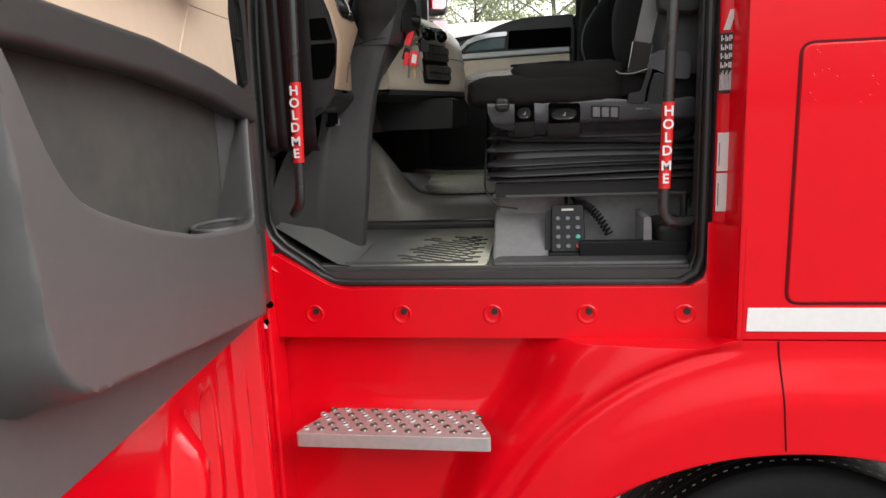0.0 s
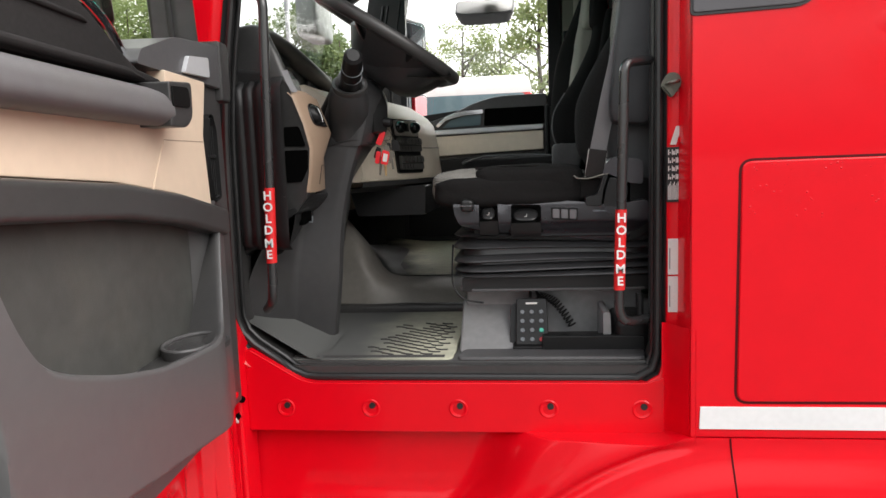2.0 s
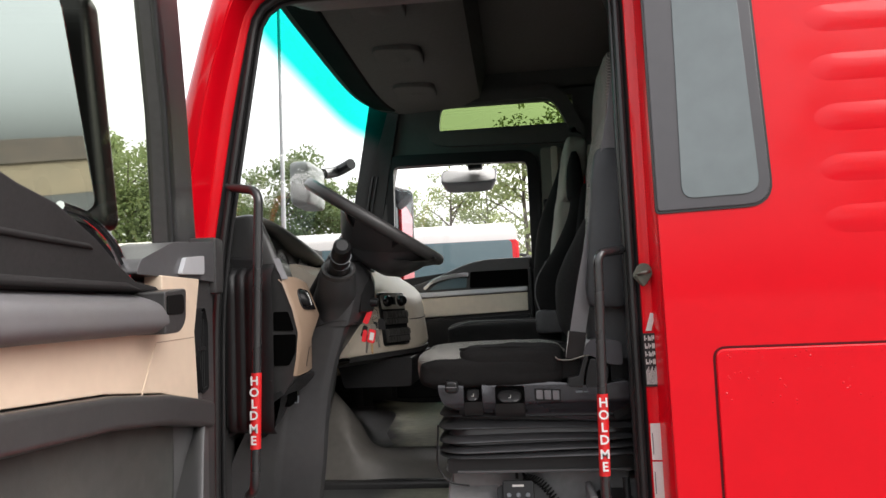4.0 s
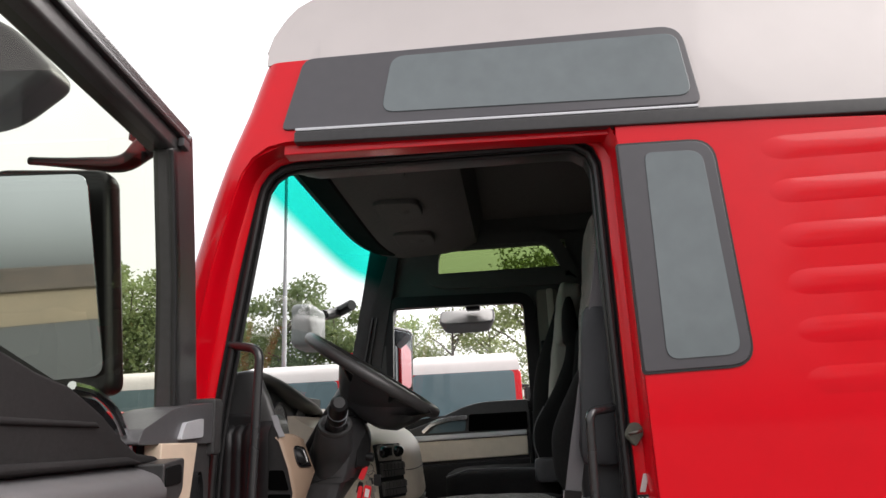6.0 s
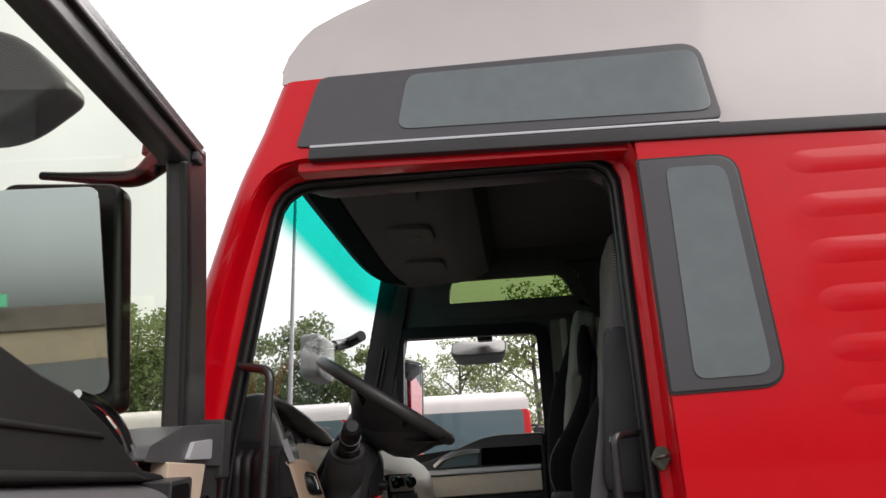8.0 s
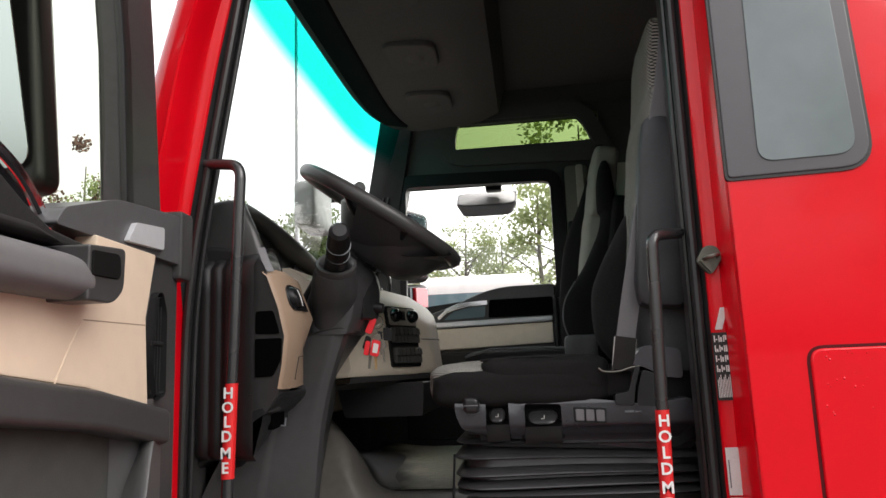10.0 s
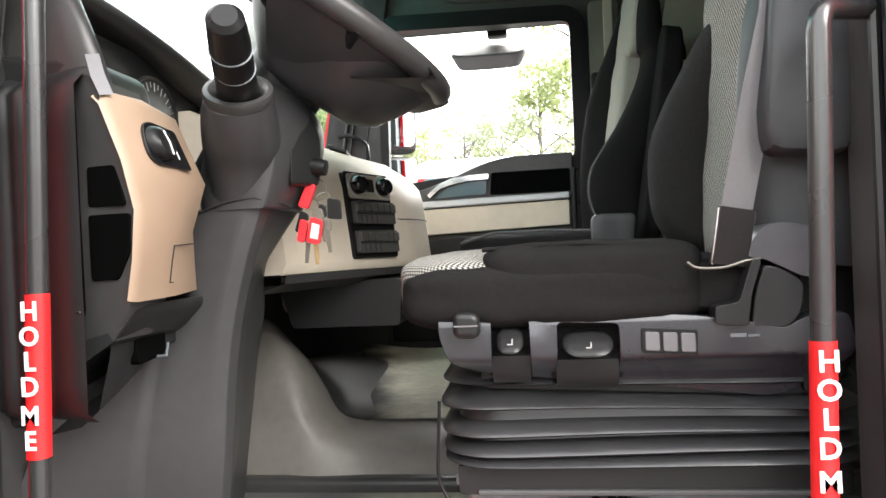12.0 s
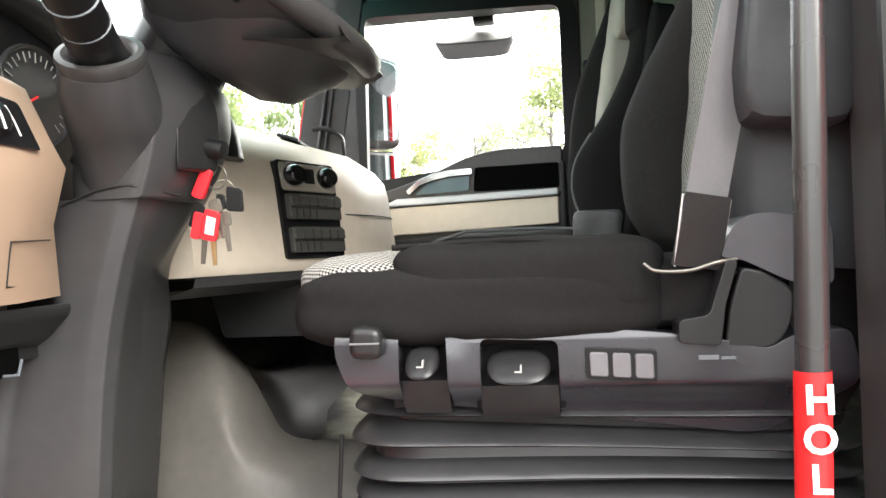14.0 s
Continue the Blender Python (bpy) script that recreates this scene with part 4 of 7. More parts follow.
part("armrest_end", prism(rounded([(0.376, 1.888), (0.40, 1.869), (0.46, 1.868), (0.46, 1.934), (0.374, 1.942)], [0.012, 0.02, 0.004, 0.004, 0.01], 5), "y", -0.01, 0.061, 0.010, 3), DARK, door, "dark grip end of the armrest")
# flat plate: the grip hollow's shade is put into its colour
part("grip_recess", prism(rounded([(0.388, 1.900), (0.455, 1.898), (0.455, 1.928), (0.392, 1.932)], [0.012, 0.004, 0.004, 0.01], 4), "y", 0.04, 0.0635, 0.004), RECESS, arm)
part("upper_trim", prism([(0.372, 1.936), (1.02, 1.930), (1.02, 2.105), (0.90, 2.090), (0.76, 2.055), (0.684, 2.043), (0.59, 2.008), (0.52, 1.972), (0.47, 1.952), (0.40, 1.946)], "y", -0.06, 0.022, 0.012, 3), DARKCLOTH, door, "dark cloth upper door trim")
part("upper_ledge", prism([(0.46, 1.936), (1.02, 1.934), (1.02, 1.948), (0.52, 1.948)], "y", 0.0, 0.034, 0.006, 3), DARKCLOTH, door)
part("upper_fold", prism([(0.60, 1.990), (1.02, 1.992), (1.02, 2.002), (0.615, 1.998)], "y", 0.0, 0.027, 0.004, 3), DARKCLOTH, door)
belt = part("belt_trim", inset(prism(rounded([(0.03, 1.965), (0.135, 1.965), (0.26, 1.965), (0.44, 1.965), (0.42, 1.99), (0.27, 2.03), (0.03, 2.052)], [0.01, 0, 0, 0.01, 0.01, 0.03, 0.01], 4), "y", -0.085, 0.006, 0.008, 3)), GREY, door)
part("lock_plate", prism(rounded([(0.160, 1.977), (0.276, 1.972), (0.254, 2.004), (0.160, 2.014)], 0.006, 3), "y", 0.0, 0.014, 0.004), SATIN, belt, "silver plate by the hinge")
part("belt_end", inset(box(0.01, 0.06, -0.09, 0.012, 1.94, 2.06, 0.008)), DARK, door)
end = part("door_end", box(0.062, 0.215, -0.10, -0.004, 1.31, 1.97, 0.006), DARK, door)
VENT = rounded([(0.128, 1.748), (0.166, 1.740), (0.185, 1.80), (0.185, 1.83), (0.165, 1.908), (0.146, 1.912), (0.130, 1.88)], 0.010, 4)
# black sheet painted as the shade behind the louvres
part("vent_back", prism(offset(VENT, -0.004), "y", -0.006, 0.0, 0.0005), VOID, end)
part("vent_frame", ring_plate(VENT, 0.0075, -0.006, 0.008), CHARCOAL, end, "dark frame of the door vent", angle=50)
part("vent_bar", box(0.134, 0.182, -0.002, 0.006, 1.8265, 1.8325, 0.0015), CHARCOAL, end)
for i in range(4):
    u = 0.1425 + i * 0.0095
    part("louvre", box(u - 0.0012, u + 0.0012, -0.002, 0.004, 1.752, 1.90 - 0.012 * abs(i - 1), 0.0006), CHARCOAL, end)
part("pull_handle", tube(curve_points([(0.41, -0.02, 1.955), (0.43, -0.02, 1.985), (0.48, -0.018, 2.022), (0.55, -0.015, 2.045), (0.62, -0.012, 2.05)]), 0.0065, 8), CHROME, door, "chrome rim of the pull cup")
part("pull_cup", prism(rounded([(0.43, 1.96), (0.60, 1.97), (0.62, 2.04), (0.53, 2.035), (0.46, 2.0)], 0.015, 4), "y", -0.05, -0.02, 0.006), GLOSSY, door)
# window frame
part("frame_front", prism([(0.035, 2.03), (0.175, 2.03), (0.205, 2.30), (0.262, 2.575), (0.145, 2.66), (0.085, 2.35)], "y", -0.088, -0.045, 0.010, 3), DARK, door, "dark window frame post")
part("frame_channel", prism([(0.150, 2.04), (0.178, 2.04), (0.208, 2.30), (0.266, 2.57), (0.238, 2.57), (0.180, 2.30)], "y", -0.052, -0.040, 0.004), RUBBER, door)
part("frame_top", prism([(0.146, 2.662), (0.24, 2.575), (1.05, 2.575), (1.05, 2.662)], "y", -0.105, -0.045, 0.010, 3), DARK, door)
part("frame_top_seal", box(0.18, 1.05, -0.052, -0.034, 2.612, 2.626, 0.004), RUBBER, door)
part("frame_rear", box(0.98, 1.06, -0.105, -0.045, 2.03, 2.60, 0.010), DARK, door)
part("hinge_cap", box(0.20, 0.235, -0.044, -0.03, 2.59, 2.61, 0.003), GREY, door)
pane = part("window_glass", loft([[Vector((u, -0.075, z)) for u in (0.19, 0.6, 1.0)] for z in (1.98, 2.60)]), DOORGLASS, door, "rain-spotted door glass")
pane.visible_shadow = False

# mirrors carried by the door
mirror = part("mirror_housing", prism(rounded([(-0.875, 2.06), (-0.577, 2.065), (-0.625, 2.545), (-0.905, 2.57)], [0.04, 0.03, 0.035, 0.04], 5), "y", -0.255, -0.200, 0.016, 3), BLACK, door, "black door mirror")
mirror.parent = None
mirror.parent = door
mirror.matrix_parent_inverse = door.matrix_world.inverted()
MG = Matrix.Translation((-0.765, -0.272, 2.31)) @ pose(0, 0, 0, 6.5, 0, -4) @ Matrix.Translation((0.780, 0.236, -2.31))
part("mirror_glass", prism(rounded([(-0.87, 2.095), (-0.608, 2.10), (-0.652, 2.515), (-0.90, 2.535)], 0.03, 5), "y", -0.2385, -0.2345, 0.001), MIRROR, mirror, "rain-spotted mirror glass", m=MG)
arm_top = part("mirror_arm", tube(curve_points([(-0.540, -0.16, 2.672), (-0.562, -0.185, 2.645), (-0.588, -0.19, 2.612), (-0.632, -0.195, 2.580), (-0.72, -0.20, 2.586), (-0.85, -0.20, 2.604)]), [0.037 - 0.013 * smoothstep(8, 20, i) - 0.012 * smoothstep(18, 30, i) for i in range(31)], 12, flat=0.8), BLACK, door)
arm_knob = part("arm_joint", revolve([(0, 0.016), (0.010, 0.015), (0.015, 0.008), (0.016, 0.0), (0.016, -0.03), (0, -0.03)], 20, pose(-0.606, -0.19, 2.668)), BLACK, door, angle=60)
arm_knob.matrix_parent_inverse = door.matrix_world.inverted()
arm_top.matrix_parent_inverse = door.matrix_world.inverted()
kerb = part("kerb_mirror", prism(rounded([(-1.05, 2.66), (-0.85, 2.645), (-0.715, 2.745), (-0.86, 2.90), (-1.05, 2.94)], [0.05, 0.07, 0.04, 0.08, 0.05], 6), "y", -0.34, -0.24, 0.03, 4), BLACK, door, "black kerb mirror housing")
kerb.matrix_parent_inverse = door.matrix_world.inverted()

# ---- step ----
step = thing("cab_step", "perforated aluminium cab step with dimpled tread", "step")
STEP = rounded([(-0.447, -0.022), (-0.008, -0.022), (-0.012, 0.0), (-0.066, 0.135), (-0.385, 0.135), (-0.442, 0.0)], [0.01, 0.01, 0.02, 0.01, 0.01, 0.02], 4)
part("tread", prism(STEP, "z", 0.962, 0.994, 0.006, 3), ALU, step)
k = 0
for r in range(5):
    y = 0.004 + r * 0.026
    half = 0.205 - 0.30 * max(0.0, y) * 0.9 / 1.6
    for c in range(13):
        x = -0.228 + (c - 6 + 0.5 * (r % 2)) * 0.0335
        if abs(x + 0.228) < half:
            part("dimple_hole", revolve([(0.0, 0.0006), (0.0055, 0.0006), (0.0062, 0.0028), (0.0088, 0.0004), (0.0092, -0.001)], 12, pose(x, y, 0.9942)), STEEL if (r + c) % 3 else ALU, step)
            part("hole", revolve([(0.0, 0.0), (0.0052, 0.0)], 12, pose(x, y, 0.9951)), INK, step)
part("bracket", box(-0.36, -0.09, 0.06, 0.16, 0.93, 0.965, 0.005), BLACK, step)

# ---- grab handles with their stickers ----
def grab_handle(pts, sticker_x, y, z0, z1, lean, r=0.0108):
    g = thing("grab_handle", "black grab rail with a red warning sticker", "grab handle", group="grab handles beside the door opening")
    bar = part("bar", tube(pts, r, 20), BAR, g)
    n = 13
    rows = []
    for z in (z0, z1):
        xx = sticker_x + (z - z0) * lean
        rows.append([Vector((xx + (r + 0.0012) * math.sin(radians(a)), y - (r + 0.0012) * math.cos(radians(a)), z)) for a in np.linspace(-115, 115, n)])
    st = part("sticker", loft(rows), LABELRED, g, "red sticker with white lettering")
    h = (z1 - z0)
    for i, ch in enumerate("HOLD ME"):
        if ch != " ":
            k = i + 0.5 if i < 4 else i - 0.35
            z = z1 - h * (k + 0.2) / 6.6
            letters(ch, 0.0275, pose(sticker_x + (z - z0) * lean, y - r - 0.0022, z, 90), DIALMARK, st, "letter")
    return g


def bend(p, r=0.03):
    """Rounds the corners of a rail's line."""
    q = [Vector(v) for v in p]
    out = [q[0]]
    for a, b, c in zip(q, q[1:], q[2:]):
        s, e = b + (a - b).normalized() * r, b + (c - b).normalized() * r
        out += [s * (1 - t) ** 2 + b * 2 * t * (1 - t) + e * t * t for t in (0, 0.2, 0.4, 0.6, 0.8, 1)]
    return out + [q[-1]]


grab_handle(bend([(0.445, 0.13, 2.005), (0.372, 0.08, 1.995), (0.356, 0.08, 1.455), (0.375, 0.085, 1.437), (0.43, 0.13, 1.437)], 0.022), 0.3577, 0.08, 1.512, 1.687, 0.029)
grab_handle(bend([(-0.49, 0.10, 2.20), (-0.398, 0.06, 2.18), (-0.421, 0.06, 1.50), (-0.46, 0.12, 1.47)], 0.03), -0.418, 0.06, 1.590, 1.760, 0.0338)

# ---- floor mat and ribs ----
fm = thing("floor_mat", "dirty ribbed rubber floor mat", "floor mat")
part("mat_sheet", prism(rounded([(-0.50, 0.125), (-0.02, 0.125), (-0.02, 0.66), (-0.50, 0.66)], 0.02, 4), "z", 1.334, 1.346, 0.003), MATM, fm)
for r in range(17):
    for c in range(4):
        x0, y = -0.245 + c * 0.048 + 0.016 * (r % 3), 0.165 + r * 0.0195
        if x0 > -0.22 + 0.012 * (r - 8) * ((c + r) % 2):
            part("mat_rib", tube([(x0 + 0.0075 * j, y + 0.004 * math.sin(j * 0.9 + c) - 0.0016 * j, 1.3468) for j in range(5)], 0.0026, 6), DARK, fm)
rows = []
for k in range(13):
    x = -0.530 + 0.195 * k / 12
    z = 1.3475 + 0.62 * max(0.0, -0.362 - x)
    rows.append([Vector((x, 0.120 + 0.24 * j / 8, z + 0.010 * smoothstep(0.2, 0.36, 0.120 + 0.24 * j / 8))) for j in range(9)])
part("mat_ramp", loft(rows), MATM, fm, "sloping side of the rubber mat", angle=60)
for y in (0.135, 0.142, 0.149):
    part("mat_edge", tube([(-0.44, y, 1.3465), (-0.04, y, 1.3465)], 0.0018, 6), DARK, fm)
part("sill_cover", prism([(-0.49, 0.118), (0.44, 0.118), (0.44, 0.185), (-0.49, 0.185)], "z", 1.318, 1.342, 0.005), DARK, truck)
part("rear_ridge", box(-0.52, -0.03, 0.64, 0.68, 1.334, 1.37, 0.012, 3), DARK, truck)
# engine tunnel: a wall across the footwell with a swelling rim, lower floor behind it
RIM = [(-0.64, 0.90, 1.66), (-0.50, 0.84, 1.65), (-0.43, 0.79, 1.615), (-0.37, 0.73, 1.545), (-0.33, 0.71, 1.47), (-0.28, 0.73, 1.435), (-0.17, 0.78, 1.422), (0.0, 0.80, 1.42), (0.20, 0.80, 1.42)]
rim = curve_points(RIM, 5)
rows = [[Vector((p.x, 0.655 + 0.10 * (p.z - 1.42), 1.34)) for p in rim]]
for f in (0.35, 0.7, 0.9):
    rows.append([Vector((p.x, 0.655 + (p.y - 0.03 - 0.655) * f ** 1.6, 1.34 + (p.z - 1.34) * f)) for p in rim])
rows += [[p + Vector((0, 0, 0)) for p in rim], [p + Vector((0, 0.03, 0.003)) for p in rim], [Vector((p.x + 0.02, p.y + 0.09, 1.42 + (p.z - 1.42) * 0.75)) for p in rim], [Vector((p.x, p.y + 0.16, 1.41 + (p.z - 1.42) * 0.6)) for p in rim]]
part("engine_tunnel", loft(rows), TUNNEL, truck, "dark moulded engine tunnel floor", angle=70)
# floor left of the pale mat, coloured dark for the shade under the drawer
rows = [[Vector((p.x, p.y + 0.14, 1.4135 + (p.z - 1.42) * 0.65)) for p in rim], [Vector((p.x, p.y + 0.155, 1.421 + (p.z - 1.42) * 0.62)) for p in rim], [Vector((p.x, p.y + 0.40, 1.415 + (p.z - 1.42) * 0.3)) for p in rim], [Vector((p.x, 1.925, 1.415)) for p in rim]]
part("passenger_floor", loft(rows), KICK, truck, angle=70)
rows = []
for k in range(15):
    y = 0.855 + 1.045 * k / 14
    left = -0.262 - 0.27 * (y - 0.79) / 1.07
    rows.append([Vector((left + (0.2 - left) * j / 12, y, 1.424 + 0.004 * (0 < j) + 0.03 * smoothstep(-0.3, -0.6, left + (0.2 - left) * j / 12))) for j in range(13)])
tagged(part("floor_mat", loft(rows), DUSTSHADE, None, angle=70), "pale dust-covered floor mat on the passenger side, shade painted over its left", "floor mat")

# ---- seat box with tray ----
seat_box = thing("seat_box", "dark plastic seat base with a storage tray", "seat base")
part("base", prism([(-0.012, 1.335), (0.60, 1.335), (0.60, 1.44), (-0.012, 1.44)], "y", 0.34, 0.80, 0.01, 3), TRAY, seat_box)
part("front_face", prism([(0.20, 1.336), (0.225, 1.352), (0.352, 1.442), (0.36, 1.336)], "x", -0.012, 0.125, 0.008, 3), TRAY, seat_box)
part("tray_floor", box(0.12, 0.445, 0.19, 0.36, 1.336, 1.356, 0.004), BLACK, seat_box)
part("tray_back", box(0.0, 0.445, 0.335, 0.36, 1.34, 1.488, 0.006), TRAY, seat_box)
part("tray_front", prism(rounded([(0.19, 1.345), (0.43, 1.345), (0.43, 1.382), (0.19, 1.382)], 0.008, 4), "y", 0.185, 0.215, 0.008, 3), BLACK, seat_box)
part("tray_rib", prism(rounded([(0.335, 1.35), (0.355, 1.35), (0.352, 1.435), (0.335, 1.435)], 0.006, 3), "y", 0.20, 0.345, 0.006), TRAY, seat_box)
part("tray_end", box(0.36, 0.445, 0.19, 0.35, 1.34, 1.42, 0.02, 3), BLACK, seat_box)
part("top_flange", box(-0.015, 0.46, 0.318, 0.38, 1.470, 1.484, 0.004), TRAY, seat_box)
part("sill_tray_lip", prism(rounded([(-0.012, 0.125), (0.42, 0.125), (0.43, 0.20), (0.0, 0.20)], 0.02, 4), "z", 1.335, 1.349, 0.006, 3), GREY, seat_box)


# ---- suspension seats ----
def pad(x0, x1, y0, y1, z0, z1, crown, n=24, p=7.0):
    """A cushion block with soft edges and a crowned top; p: the lower, the rounder."""
    bm = box(x0, x1, y0, y1, z0, z1, 0.0)
    bmesh.ops.subdivide_edges(bm, edges=bm.edges[:], cuts=n, use_grid_fill=True)
    cx, cy, cz = (x0 + x1) / 2, (y0 + y1) / 2, (z0 + z1) / 2
    for v in bm.verts:
        a, b, c = [(v.co[i] - (cx, cy, cz)[i]) / ((x1 - x0, y1 - y0, z1 - z0)[i] / 2) for i in range(3)]
        m = max(abs(a), abs(b), abs(c))
        r = (abs(a) ** p + abs(b) ** p + abs(c) ** p) ** (1 / p)
        f = m / r if r > 0 else 1
        a, b, c = a * f, b * f, c * f
        if c > 0:
            c += crown * (1 - a * a) * (1 - b * b)
        v.co = Vector((cx + a * (x1 - x0) / 2, cy + b * (y1 - y0) / 2, cz + c * (z1 - z0) / 2))
        w = noise.noise(v.co * 22) + 0.5 * noise.noise(v.co * 55)
        v.co += Vector((a, b, c)) * 0.0028 * w
    return bm


def wing(y0, y1, side, reach=1.0, tall=0.50, z0=-0.02, lo=0.0, hi=1.0, grow=0.0):
    """A backrest bolster, fullest at half height; side: which way its crest leans; lo to hi: the stretch of it that is built."""
    rows = []
    for i in range(19):
        t = lo + (hi - lo) * i / 18
        z = z0 + tall * t
        out = reach * (0.085 * math.sin(math.pi * min(1.0, 0.12 + t * 0.82)) ** 0.8) * (1 - 0.55 * smoothstep(0.55, 1.0, t)) + grow
        w = (y1 - y0) / 2 * (1 - 0.25 * smoothstep(0.7, 1.0, t)) + grow
        cy = (y0 + y1) / 2
        rows.append([Vector((0.075 - (out + 0.075) * abs(math.sin(a)) ** 0.8 if math.sin(a) > 0 else 0.09, cy + side * 0.01 + w * math.copysign(abs(math.cos(a)) ** 0.7, math.cos(a)), z)) for a in [6.28319 * k / 24 for k in range(24)]])
    return loft(rows, closed=True, caps=True)


def side_bolster(rows, y0, y1):
    """An upright bolster seen from its flank: rows of height, front and back, with rounded edges across y0 to y1."""
    out, mid, half = [], (y0 + y1) / 2, (y1 - y0) / 2
    k = len(rows)
    fine = []
    for i in range(k - 1):
        a, b, c, d = [Vector(rows[min(max(j, 0), k - 1)]) for j in (i - 1, i, i + 1, i + 2)]
        for s in range(5):
            t = s / 5
            fine.append(0.5 * (2 * b + (c - a) * t + (2 * a - 5 * b + 4 * c - d) * t * t + (3 * b - a - 3 * c + d) * t ** 3))
    fine.append(Vector(rows[-1]))
    for n, (z, xf, xb) in enumerate(fine):
        taper = 0.55 + 0.45 * min(1.0, n / 4, (len(fine) - 1 - n) / 4)
        ring = []
        for j in range(28):
            a = 6.28319 * j / 28
            ca, sa = math.cos(a), math.sin(a)
            ring.append(Vector(((xf + xb) / 2 + (xb - xf) / 2 * math.copysign(abs(ca) ** 0.75, ca), mid + half * taper * math.copysign(abs(sa) ** 0.7, sa), z)))
        out.append(ring)
    return loft(out, closed=True, caps=True)


def crowned(bm):
    """Rounds the control panel's face: its lower half turns under, its top edge leans back."""
    for z in (1.715, 1.705, 1.695, 1.66, 1.65, 1.64, 1.63):
        bmesh.ops.bisect_plane(bm, geom=bm.verts[:] + bm.edges[:] + bm.faces[:], plane_co=(0, 0, z), plane_no=(0, 0, 1))
    for v in bm.verts:
        if v.co.y < 0.25:
            v.co.y += 0.045 * smoothstep(1.662, 1.615, v.co.z) + 0.016 * smoothstep(1.692, 1.725, v.co.z)
    return bm


def driver_seat():
    s = thing("driver_seat", "black air-suspended driver seat with checked cloth centre", "seat")
    # rubber bellows
    prof = [(0.012, 1.512)]
    for z, d in ((1.519, 0.034), (1.534, 0.034), (1.556, 0.035), (1.586, 0.035), (1.617, 0.030)):
        prof += [(d - 0.026, z - 0.0035), (d - 0.003, z - 0.002), (d, z), (d - 0.002, z + 0.003), (d - 0.012, z + 0.010), (d - 0.024, z + 0.013)]
    prof += [(0.006, 1.634)]
    rows = []
    for d, z in prof:
        o = resample(rounded([(0.008 - d, 0.275 - d), (0.458 + d, 0.275 - d), (0.458 + d, 0.69 + d), (0.008 - d, 0.69 + d)], 0.05 + d, 6), 120)
        rows.append([Vector((p[0] - (z - 1.45) * 0.02, p[1], z + 0.004 * math.sin(7 * p[0] + 40 * z) * smoothstep(1.51, 1.53, z) * smoothstep(1.63, 1.60, z))) for p in o])
    part("bellows", loft(rows, closed=True, caps=True), BELLOWS, s, "black rubber bellows", angle=60)
    part("suspension_base", prism(rounded([(-0.004, 1.478), (0.462, 1.478), (0.462, 1.514), (-0.004, 1.514)], 0.004, 3), "y", 0.262, 0.70, 0.005, 3), CHARCOAL, s, "dark frame under the bellows")
    part("slide_rail", box(0.02, 0.44, 0.256, 0.268, 1.478, 1.485, 0.002), GREY, s)
    part("hem_cord", tube(bend([(-0.022, 0.245, 1.60), (-0.028, 0.24, 1.50), (0.0, 0.235, 1.462), (0.05, 0.235, 1.455)], 0.02), 0.0022, 8), BLACK, s)
    # control panel along the side
    pan = part("side_panel", crowned(prism(rounded([(-0.014, 1.722), (0.28, 1.700), (0.345, 1.690), (0.374, 1.682), (0.392, 1.694), (0.44, 1.70), (0.45, 1.65), (0.385, 1.596),
        (0.195, 1.618), (0.194, 1.694), (0.124, 1.697), (0.123, 1.624), (0.093, 1.628), (0.092, 1.703), (0.048, 1.705), (0.047, 1.634), (0.0, 1.648), (-0.014, 1.682)],
        [0.006, 0.02, 0.02, 0.03, 0.01, 0.01, 0.02, 0.03, 0.004, 0.007, 0.007, 0.004, 0.004, 0.007, 0.007, 0.004, 0.012, 0.012], 4), "y", 0.206, 0.32, 0.0045, 3)), PANELGREY, s, "grey seat control panel")
    # black strip: the shade under the panel's turned-in lower half, put into colour
    part("panel_under_shade", prism(rounded([(0.03, 1.652), (0.40, 1.642), (0.46, 1.66), (0.45, 1.60), (0.38, 1.598), (0.03, 1.612)], 0.012, 3), "y", 0.255, 0.31, 0.006), BLACK, pan)
    knob = part("knob", prism(rounded([(0.004, 1.683), (0.036, 1.682), (0.036, 1.712), (0.005, 1.714)], 0.011, 5), "y", 0.188, 0.214, 0.008, 4), CHARCOAL, pan, "round black adjuster knob")
    part("knob_ridge", box(0.006, 0.034, 0.1865, 0.195, 1.6965, 1.6985, 0.0008), SWITCHGREY, knob)
    for x, w, name in ((0.0695, 0.0185, "lever_small"), (0.158, 0.032, "lever_large")):
        cz = 1.677 if w < 0.025 else 1.671
        part("notch_face", loft([[Vector((a, y, z)) for a in (x - w - 0.004, x, x + w + 0.004)] for y, z in ((0.238, cz - 0.008), (0.222, cz - 0.020), (0.224, cz - 0.04), (0.236, cz - 0.054))]), CHARCOAL, pan)
        # black box stands in for the self-shadow of the lever's notch
        part("lever_well", box(x - w - 0.010, x + w + 0.010, 0.236, 0.262, cz - 0.045, cz + 0.034, 0.002), RECESS, pan, "recess behind the lever, its shade painted black")
